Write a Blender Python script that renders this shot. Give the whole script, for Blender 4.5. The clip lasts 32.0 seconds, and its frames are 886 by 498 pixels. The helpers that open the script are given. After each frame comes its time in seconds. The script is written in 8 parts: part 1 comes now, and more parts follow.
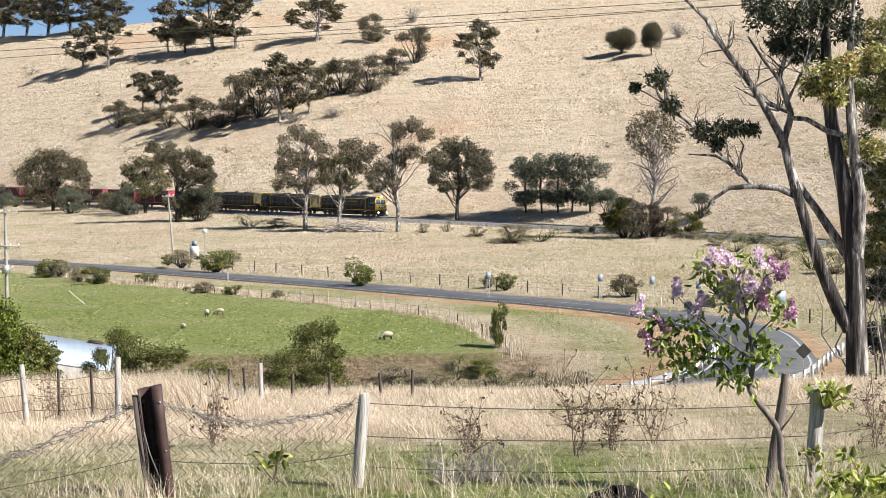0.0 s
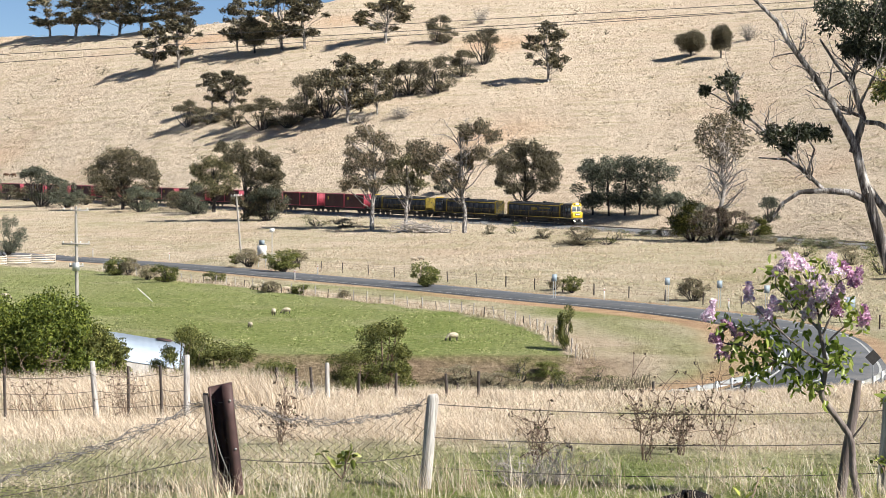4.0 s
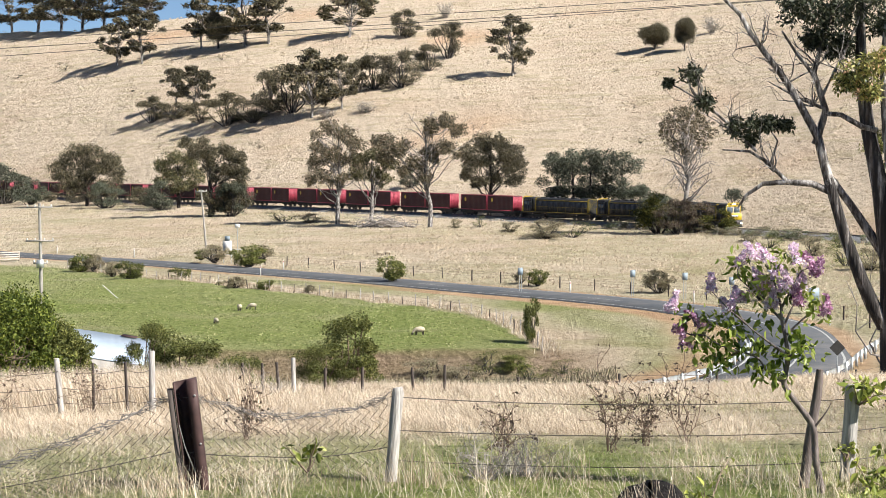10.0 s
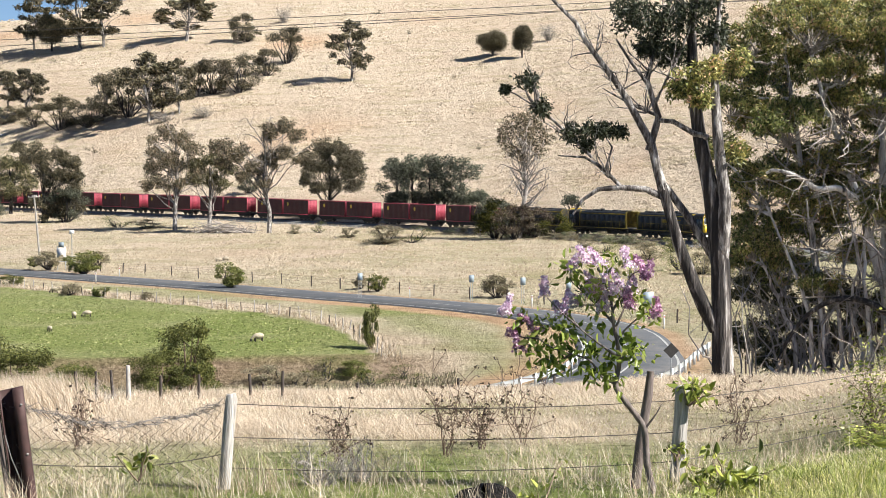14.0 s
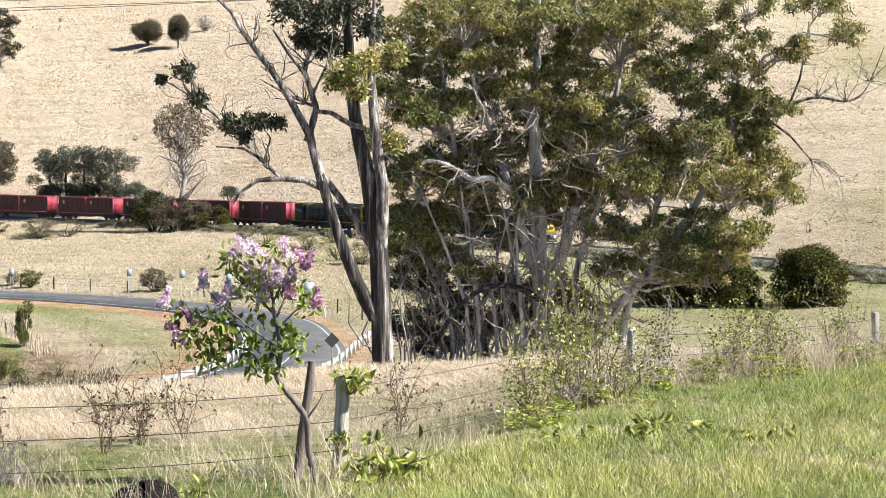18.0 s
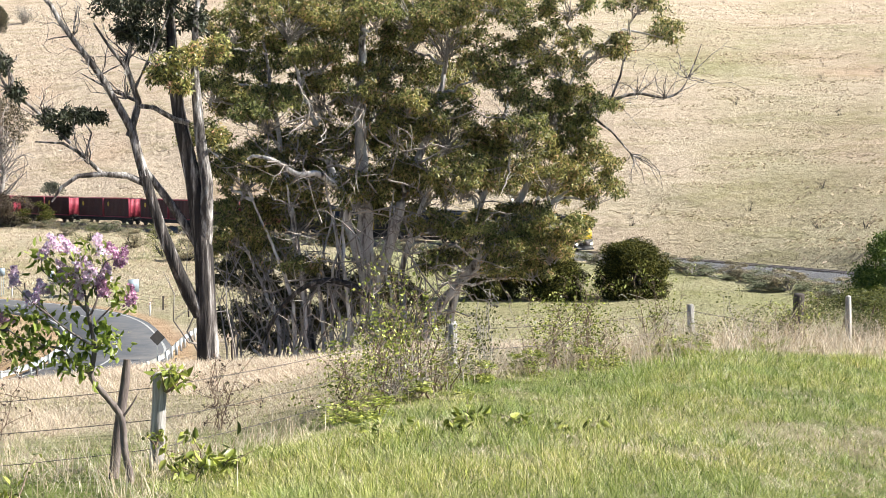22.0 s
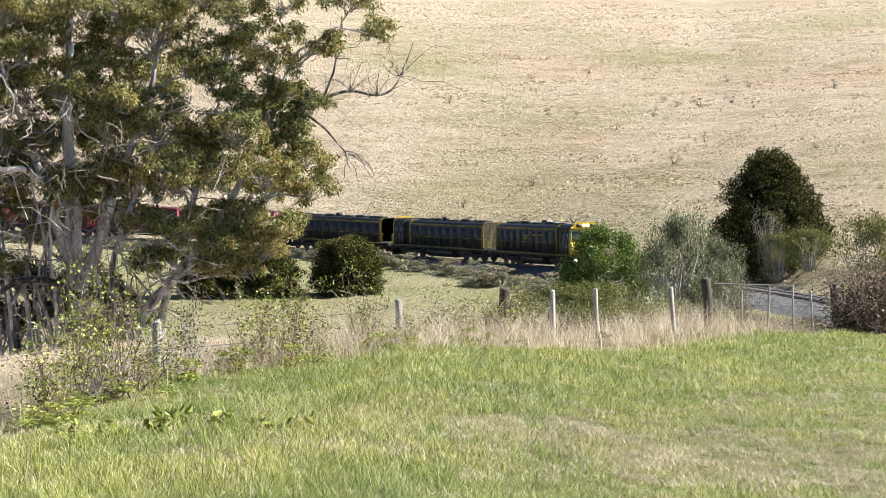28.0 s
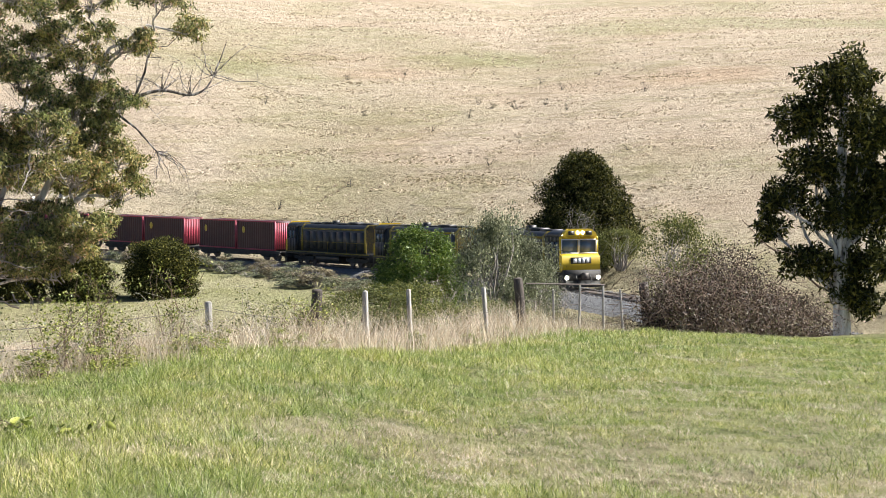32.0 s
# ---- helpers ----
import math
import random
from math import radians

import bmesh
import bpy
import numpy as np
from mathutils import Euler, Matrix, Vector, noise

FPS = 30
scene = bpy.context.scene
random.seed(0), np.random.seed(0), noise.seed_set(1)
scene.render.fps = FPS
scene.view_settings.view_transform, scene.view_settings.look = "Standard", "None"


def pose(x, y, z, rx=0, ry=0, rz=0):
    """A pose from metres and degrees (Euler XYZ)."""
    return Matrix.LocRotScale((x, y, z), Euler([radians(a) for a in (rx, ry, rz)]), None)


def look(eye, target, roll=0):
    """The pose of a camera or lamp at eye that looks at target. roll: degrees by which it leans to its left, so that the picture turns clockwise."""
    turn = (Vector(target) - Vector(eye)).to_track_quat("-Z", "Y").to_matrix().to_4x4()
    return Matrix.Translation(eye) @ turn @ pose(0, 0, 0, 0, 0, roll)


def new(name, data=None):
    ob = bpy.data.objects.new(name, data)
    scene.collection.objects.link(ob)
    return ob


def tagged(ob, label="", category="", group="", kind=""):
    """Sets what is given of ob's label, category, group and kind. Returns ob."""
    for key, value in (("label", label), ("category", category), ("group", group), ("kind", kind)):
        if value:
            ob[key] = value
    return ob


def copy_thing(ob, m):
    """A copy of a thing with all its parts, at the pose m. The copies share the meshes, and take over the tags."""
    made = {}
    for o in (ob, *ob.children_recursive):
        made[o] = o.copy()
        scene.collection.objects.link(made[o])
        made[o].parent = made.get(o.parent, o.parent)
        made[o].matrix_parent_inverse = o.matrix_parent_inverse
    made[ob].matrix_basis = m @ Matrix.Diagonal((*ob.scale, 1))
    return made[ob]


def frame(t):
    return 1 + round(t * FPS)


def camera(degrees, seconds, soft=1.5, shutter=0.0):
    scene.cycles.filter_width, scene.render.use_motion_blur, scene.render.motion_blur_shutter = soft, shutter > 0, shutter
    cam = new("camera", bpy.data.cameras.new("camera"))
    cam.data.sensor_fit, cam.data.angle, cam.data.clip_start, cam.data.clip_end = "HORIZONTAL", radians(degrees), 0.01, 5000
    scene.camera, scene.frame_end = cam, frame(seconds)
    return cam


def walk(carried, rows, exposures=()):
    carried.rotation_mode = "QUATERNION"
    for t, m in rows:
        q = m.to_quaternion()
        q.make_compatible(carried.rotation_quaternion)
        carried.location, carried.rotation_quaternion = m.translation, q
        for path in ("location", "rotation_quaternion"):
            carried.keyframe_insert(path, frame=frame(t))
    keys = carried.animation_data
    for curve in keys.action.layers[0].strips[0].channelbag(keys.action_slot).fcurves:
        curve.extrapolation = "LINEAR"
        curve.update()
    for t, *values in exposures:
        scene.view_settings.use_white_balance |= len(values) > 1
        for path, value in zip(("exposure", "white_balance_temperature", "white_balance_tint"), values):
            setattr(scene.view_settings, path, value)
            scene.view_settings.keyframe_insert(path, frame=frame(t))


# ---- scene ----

# ---- camera: seconds, eye, bearing, tilt, lean ----
cam = camera(30.60, 32.0, 0.8)
PATH = [
    (0, -0, -0, 0, 0, -2.736, 0.146),
    (0.5, -0.005, 0.001, 0.001, 0.004, -2.659, 0.181),
    (1, -0.004, -0.002, 0.003, -0.123, -2.642, 0.186),
    (1.5, -0.013, -0.01, 0, -0.33, -2.659, 0.112),
    (2, -0.013, 0.008, -0.003, -0.638, -2.685, 0.005),
    (2.5, -0.019, -0.009, 0.002, -1.027, -2.691, -0.171),
    (3, -0.024, -0.009, 0.002, -1.5, -2.686, -0.227),
    (3.5, -0.025, -0.003, 0.002, -1.958, -2.687, -0.25),
    (5.5, -0.032, 0.005, -0.004, -3.132, -2.708, -0.401),
    (6, -0.022, -0.029, -0.001, -3.312, -2.756, -0.293),
    (6.5, -0.023, -0.049, -0, -3.426, -2.872, -0.171),
    (7, -0.023, -0.04, -0.004, -3.407, -3.022, -0.047),
    (7.5, -0.018, -0.041, -0.004, -3.284, -3.129, -0.041),
    (8, -0.021, -0.014, -0.007, -3.039, -3.185, -0.029),
    (8.5, -0.024, -0.009, -0.008, -2.709, -3.169, -0.026),
    (9, -0.02, 0.002, -0.012, -2.301, -3.093, 0.034),
    (9.5, -0.016, -0.001, -0.009, -1.761, -3.021, 0.086),
    (10, -0.012, -0.013, -0.006, -1.137, -2.891, 0.071),
    (10.5, -0.006, -0.009, -0.009, -0.502, -2.714, 0.051),
    (11, -0.001, 0.008, -0.007, 0.085, -2.555, -0.021),
    (11.5, -0.003, 0.002, -0.006, 0.617, -2.428, -0.032),
    (12, 0.006, 0.004, -0.012, 1.156, -2.343, -0.019),
    (12.5, 0.011, 0.021, -0.011, 1.815, -2.37, -0.001),
    (13, 0.014, 0.013, -0.012, 2.637, -2.427, -0.029),
    (13.5, 0.025, 0.02, -0.015, 3.598, -2.563, -0.022),
    (15.5, 0.001, 0.022, -0.016, 8.087, -2.953, -0.045),
    (16, -0.024, 0.083, -0.022, 9.911, -2.95, -0.006),
    (16.5, -0.021, 0.111, -0.024, 11.912, -2.973, 0.044),
    (17, 0.006, 0.083, -0.019, 13.768, -2.991, 0.135),
    (17.5, 0.024, 0.068, -0.022, 15.314, -3.014, 0.197),
    (18, 0.035, 0.061, -0.022, 16.534, -3.014, 0.155),
    (18.5, 0.047, 0.043, -0.022, 17.564, -3.018, 0.116),
    (19, 0.06, 0.027, -0.021, 18.408, -3.002, 0.073),
    (19.5, 0.067, 0.034, -0.018, 19.108, -2.934, 0.032),
    (20, 0.07, 0.009, -0.015, 19.69, -2.866, 0.004),
    (20.5, 0.078, 0.021, -0.017, 20.298, -2.789, -0.015),
    (21, 0.083, 0.013, -0.013, 20.993, -2.825, 0.026),
    (21.5, 0.09, 0.023, -0.014, 21.785, -2.992, 0.05),
    (22, 0.096, 0.014, -0.018, 22.602, -3.206, 0.171),
    (22.5, 0.108, -0.008, -0.023, 23.375, -3.415, 0.324),
    (23, 0.113, -0.021, -0.023, 24.14, -3.534, 0.35),
    (23.5, 0.128, -0.015, -0.024, 24.837, -3.535, 0.31),
    (24, 0.132, -0.018, -0.022, 25.506, -3.448, 0.238),
    (24.5, 0.141, 0.002, -0.025, 26.176, -3.325, 0.197),
    (25, 0.154, 0.016, -0.022, 26.895, -3.243, 0.067),
    (25.5, 0.179, 0.026, -0.023, 27.703, -3.228, 0.044),
    (27.5, 0.21, 0.01, -0.031, 31.558, -3.252, -0.176),
    (28, 0.207, -0.008, -0.028, 32.61, -3.314, -0.16),
    (28.5, 0.243, 0.006, -0.039, 33.683, -3.422, -0.189),
    (29, 0.258, -0.002, -0.046, 34.771, -3.522, -0.182),
    (29.5, 0.267, -0.006, -0.042, 35.788, -3.569, -0.147),
    (30, 0.283, -0.001, -0.051, 36.671, -3.557, -0.147),
    (30.5, 0.295, -0.007, -0.045, 37.434, -3.585, -0.136),
    (31, 0.313, 0.002, -0.038, 38.061, -3.559, -0.137),
    (31.5, 0.319, -0.001, -0.04, 38.587, -3.43, -0.159),
    (32, 0.325, 0.004, -0.037, 39.058, -3.251, -0.267),
]
walk(cam, [(t, pose(x, y, z, 90 + tilt, 0, -bearing) @ pose(0, 0, 0, 0, 0, -lean)) for t, x, y, z, bearing, tilt, lean in PATH],
     [(0, 1.04), (12, 1.06), (15, 1.20), (20, 1.34), (27, 1.34), (32, 1.30)])

# ---- light: clear spring day, sun from the right and a little behind ----
SUN_EL, SUN_AZ = 42.0, 114.0
world = bpy.data.worlds.new("sky")
scene.world = world
world.use_nodes = True
_n = world.node_tree.nodes
_sky = _n.new("ShaderNodeTexSky")
_sky.sky_type, _sky.sun_disc = "NISHITA", False
_sky.sun_elevation, _sky.sun_rotation = radians(SUN_EL), radians(SUN_AZ)
_sky.altitude = 3500
_sky.air_density, _sky.dust_density, _sky.ozone_density = 1.0, 0.0, 3.5
world.node_tree.links.new(_sky.outputs[0], _n["Background"].inputs[0])
_n["Background"].inputs[1].default_value = 0.05
sun = new("sun", bpy.data.lights.new("sun", "SUN"))
sun.data.energy, sun.data.angle, sun.data.color = 5.0, radians(0.55), (1.0, 0.965, 0.90)
_d = Vector((math.sin(radians(SUN_AZ)) * math.cos(radians(SUN_EL)), math.cos(radians(SUN_AZ)) * math.cos(radians(SUN_EL)), math.sin(radians(SUN_EL))))
sun.matrix_world = look(_d * 50, (0, 0, 0))

# ---- the lie of the land: heights by bearing (degrees right of north) and range ----
BEARINGS = [-25, 2, 7, 14, 23, 32, 43, 56]
RANGES = [0, 11, 22, 35, 50, 62, 85, 103, 106.5, 109.5]
NEAR = np.array([
    [-1.6, -2.10, -3.33, -4.85, -6.95, -8.95, -12.3, -13.9, -13.8, -12.25],
    [-1.6, -2.10, -3.33, -4.85, -6.95, -8.95, -12.3, -13.8, -13.6, -12.25],
    [-1.6, -2.10, -3.30, -4.8, -6.8, -8.7, -11.8, -12.5, -12.5, -12.35],
    [-1.6, -2.10, -3.20, -4.55, -6.4, -8.3, -11.8, -12.4, -12.4, -12.40],
    [-1.6, -1.95, -2.60, -4.20, -6.3, -8.2, -10.3, -10.6, -10.6, -10.60],
    [-1.6, -2.05, -2.60, -4.30, -7.0, -9.0, -10.3, -10.5, -10.5, -10.50],
    [-1.6, -2.28, -2.96, -3.77, -6.3, -8.6, -10.2, -10.3, -10.3, -10.30],
    [-1.6, -2.30, -3.00, -3.85, -5.2, -7.0, -9.40, -9.90, -9.90, -9.90]])
FLAT_AZ = [-40, -18.5, -14.9, -7.6, 0.3, 6.3, 10.2, 14, 23, 43, 56]
FLAT_R = [290, 255, 228, 199, 173, 156, 142, 128, 112, 105, 100]
SKY_AZ = [-60, -30, -18.7, -13.7, -10.1, -6.6, 0, 10, 22, 30, 36, 60]
SKY_EL = [2.0, 3.9, 4.6, 4.8, 5.3, 6.05, 7.2, 9.0, 8.6, 7.2, 6.7, 6.7]


def spline(points, step):
    """A smooth line through points, sampled about every step metres."""
    p = [np.array(q, float) for q in points]
    p = [2 * p[0] - p[1]] + p + [2 * p[-1] - p[-2]]
    out = []
    for a, b, c, d in zip(p, p[1:], p[2:], p[3:]):
        n = max(2, int(np.linalg.norm(c - b) / step))
        for k in range(n):
            t = k / n
            out.append(0.5 * (2 * b + (c - a) * t + (2 * a - 5 * b + 4 * c - d) * t * t + (3 * b - a - 3 * c + d) * t ** 3))
    out.append(p[-2])
    return np.array(out)


TRACK = spline([(-420, 760, -6.8), (-260, 580, -7.0), (-140, 450, -7.3), (-41, 333, -7.9), (22.8, 274, -9.2), (51, 223, -9.3),
                (69, 183, -9.7), (80, 152, -9.9), (83.5, 126, -9.8), (80, 102, -9.2), (73.3, 78, -8.5), (64, 52, -8.2), (58, 37, -8.1)], 2.0)
ROAD = spline([(-142.4, 296.7, -12.4), (-93.2, 254.2, -12.4), (-59.2, 224.8, -12.4), (-43.0, 210.8, -12.4), (-25.9, 193.0, -12.4), (-11.5, 178.0, -12.4), (0.9, 163.5, -12.4), (11.5, 151.9, -12.4), (18.2, 141.9, -12.4), (21.8, 133.3, -12.4), (23.0, 123.1, -12.4), (21.4, 108.5, -12.4), (19.9, 101.5, -12.4), (17.2, 95.2, -12.45), (12.5, 89.3, -12.6), (5, 84, -13.0), (-5, 80, -13.6)], 1.5)
_t_az = np.degrees(np.arctan2(TRACK[:, 0], TRACK[:, 1]))
_t_r = np.hypot(TRACK[:, 0], TRACK[:, 1])


def smooth(a, b, x):
    t = np.clip((x - a) / (b - a), 0, 1)
    return t * t * (3 - 2 * t)


def wave(x, y, s, seed=0.0):
    """Cheap smooth noise, about -1 to 1, with features s metres wide."""
    x, y = x / s * 1.9 + seed * 3.7, y / s * 1.9 - seed * 2.3
    return (np.sin(x + 1.3 * np.sin(0.7 * y + seed)) + np.sin(0.8 * y - 1.1 * np.sin(0.9 * x + 2 * seed)) + np.sin(0.6 * (x + y) + 1.7 * np.sin(0.5 * (x - y)))) / 3


def line_near(x, y, line):
    """Distance to the nearest sample of a line, and that sample's height."""
    d2 = np.full(np.shape(x), 1e12)
    z = np.zeros(np.shape(x))
    for px, py, pz in line:
        e = (x - px) ** 2 + (y - py) ** 2
        m = e < d2
        d2 = np.where(m, e, d2)
        z = np.where(m, pz, z)
    return np.sqrt(d2), z


def ground(x, y):
    x, y = np.asarray(x, float), np.asarray(y, float)
    r = np.hypot(x, y)
    az = np.clip(np.degrees(np.arctan2(x, y)), -60, 60)
    behind = smooth(62, 100, np.abs(np.degrees(np.arctan2(x, y))))
    a = np.clip(az, BEARINGS[0], BEARINGS[-1])
    i = np.clip(np.searchsorted(BEARINGS, a, side="right") - 1, 0, len(BEARINGS) - 2)
    lo, hi = np.array(BEARINGS)[i], np.array(BEARINGS)[i + 1]
    w = smooth(0, 1, (a - lo) / (hi - lo))
    k = np.clip(np.searchsorted(RANGES, r, side="right") - 1, 0, len(RANGES) - 2)
    q = np.clip((r - np.array(RANGES)[k]) / (np.array(RANGES)[k + 1] - np.array(RANGES)[k]), 0, 1)
    z = (1 - w) * ((1 - q) * NEAR[i, k] + q * NEAR[i, k + 1]) + w * ((1 - q) * NEAR[i + 1, k] + q * NEAR[i + 1, k + 1])
    rr = np.interp(az, _t_az, _t_r)
    zr = np.interp(az, _t_az, TRACK[:, 2])
    rf = np.minimum(np.interp(az, FLAT_AZ, FLAT_R), rr - 14)
    up = smooth(0, 1, (r - rf) / np.maximum(rr - 5 - rf, 5)) * 0.5 + 0.5 * np.clip((r - rf) / np.maximum(rr - 5 - rf, 5), 0, 1)
    z = z + (zr - 0.55 - z) * np.where(r > rf, up, 0)
    tan = np.tan(np.radians(np.interp(az, SKY_AZ, SKY_EL)))
    u = np.maximum(r - rr - 6, 0)
    rise = np.interp(az, [16, 26, 34, 42, 55], [0.245, 0.225, 0.18, 0.148, 0.145])
    ur = (rr * tan - zr) / (rise - tan)
    top = np.minimum(u, ur)
    over = np.maximum(u - ur, 0)
    hill = rise * top - 0.10 * np.minimum(over, 250) - 0.02 * over
    swell = smooth(10, 90, u) * (1.6 * wave(x, y, 95, 1) + (0.7 + 0.6 * smooth(24, 36, az)) * wave(x, y, 38, 2)) * smooth(0, 120, np.abs(ur - u) + 25)
    z = z + hill + swell
    z = z + smooth(60, 100, r) * (0.12 * wave(x, y, 17, 3)) + 0.05 * wave(x, y, 5.0, 4) * smooth(3, 9, r)
    return np.where(behind > 0, z * (1 - behind) + behind * (-1.6 - 0.03 * np.minimum(r, 400)), z)

# ---- materials ----
def material(name):
    m = bpy.data.materials.new(name)
    m.use_nodes = True
    t = m.node_tree
    return m, t, t.nodes["Principled BSDF"], t.nodes["Material Output"]


def node(t, kind, **values):
    n = t.nodes.new(kind)
    for k, v in values.items():
        n.inputs[k].default_value = v
    return n


def ramp(t, fac, stops):
    n = t.nodes.new("ShaderNodeValToRGB")
    e = n.color_ramp.elements
    while len(e) < len(stops):
        e.new(0.5)
    for q, (p, c) in zip(e, stops):
        q.position, q.color = p, (*c, 1)
    t.links.new(fac, n.inputs[0])
    return n.outputs[0]


def noise_tex(t, scale, detail=4.0, rough=0.55, stretch=None):
    n = node(t, "ShaderNodeTexNoise", Scale=scale, Detail=detail, Roughness=rough)
    c = t.nodes.new("ShaderNodeTexCoord")
    if stretch:
        mp = node(t, "ShaderNodeMapping", Scale=stretch)
        t.links.new(c.outputs["Object"], mp.inputs[0])
        t.links.new(mp.outputs[0], n.inputs["Vector"])
    else:
        t.links.new(c.outputs["Object"], n.inputs["Vector"])
    return n.outputs[0]


def mixed(t, fac, a, b, blend="MIX"):
    n = t.nodes.new("ShaderNodeMix")
    n.data_type, n.blend_type = "RGBA", blend
    for s, v in ((0, fac), (6, a), (7, b)):
        if isinstance(v, (int, float)):
            n.inputs[s].default_value = v
        elif isinstance(v, tuple):
            n.inputs[s].default_value = (*v, 1)
        else:
            t.links.new(v, n.inputs[s])
    return n.outputs[2]


def bumped(t, p, height, strength, distance):
    b = node(t, "ShaderNodeBump", Strength=strength, Distance=distance)
    t.links.new(height, b.inputs["Height"])
    t.links.new(b.outputs[0], p.inputs["Normal"])


def worn(name, stops, scale=3.0, rough=0.8, metal=0.0, bump=0.3, dist=0.02, stretch=None, fine=0.0, stains=None):
    """A surface with coarse and fine variation; stops: colours along the noise; stains: a second colour in blotches."""
    m, t, p, _ = material(name)
    f = noise_tex(t, scale, 6, 0.65, stretch)
    col = ramp(t, f, stops)
    if stains:
        g = noise_tex(t, scale * 0.27, 5, 0.7)
        k = ramp(t, g, [(0.45, (0, 0, 0)), (0.68, (1, 1, 1))])
        col = mixed(t, k, col, stains)
    t.links.new(col, p.inputs["Base Color"])
    p.inputs["Roughness"].default_value, p.inputs["Metallic"].default_value = rough, metal
    bumped(t, p, noise_tex(t, fine or scale * 4, 4, 0.6, stretch), bump, dist)
    return m


def foliage(name, stops, rough=0.45, through_light=0.3, spec=0.35, patches=None):
    """Leaves or blades that differ one by one; patches: noise scale and the two tints between which whole patches drift."""
    m, t, p, o = material(name)
    g = t.nodes.new("ShaderNodeNewGeometry")
    info = t.nodes.new("ShaderNodeObjectInfo")
    col = ramp(t, g.outputs["Random Per Island"], stops)
    k = node(t, "ShaderNodeHueSaturation")
    mr = node(t, "ShaderNodeMapRange")
    mr.inputs["To Min"].default_value, mr.inputs["To Max"].default_value = 0.8, 1.2
    t.links.new(info.outputs["Random"], mr.inputs[0])
    t.links.new(mr.outputs[0], k.inputs["Value"])
    if patches:
        drift = ramp(t, noise_tex(t, patches[0], 4, 0.6), [(0.36, patches[1]), (0.62, patches[2])])
        col = mixed(t, 1.0, col, drift, "MULTIPLY")
    t.links.new(col, k.inputs["Color"])
    p.inputs["Roughness"].default_value = rough
    p.inputs["Specular IOR Level"].default_value = spec
    t.links.new(k.outputs[0], p.inputs["Base Color"])
    tr = t.nodes.new("ShaderNodeBsdfTranslucent")
    t.links.new(k.outputs[0], tr.inputs[0])
    mx = node(t, "ShaderNodeMixShader", Fac=through_light)
    t.links.new(p.outputs[0], mx.inputs[1])
    t.links.new(tr.outputs[0], mx.inputs[2])
    t.links.new(mx.outputs[0], o.inputs[0])
    return m


def glowing(name, colour, strength):
    m, t, p, _ = material(name)
    p.inputs["Base Color"].default_value = (*colour, 1)
    p.inputs["Emission Color"].default_value = (*colour, 1)
    p.inputs["Emission Strength"].default_value = strength
    return m


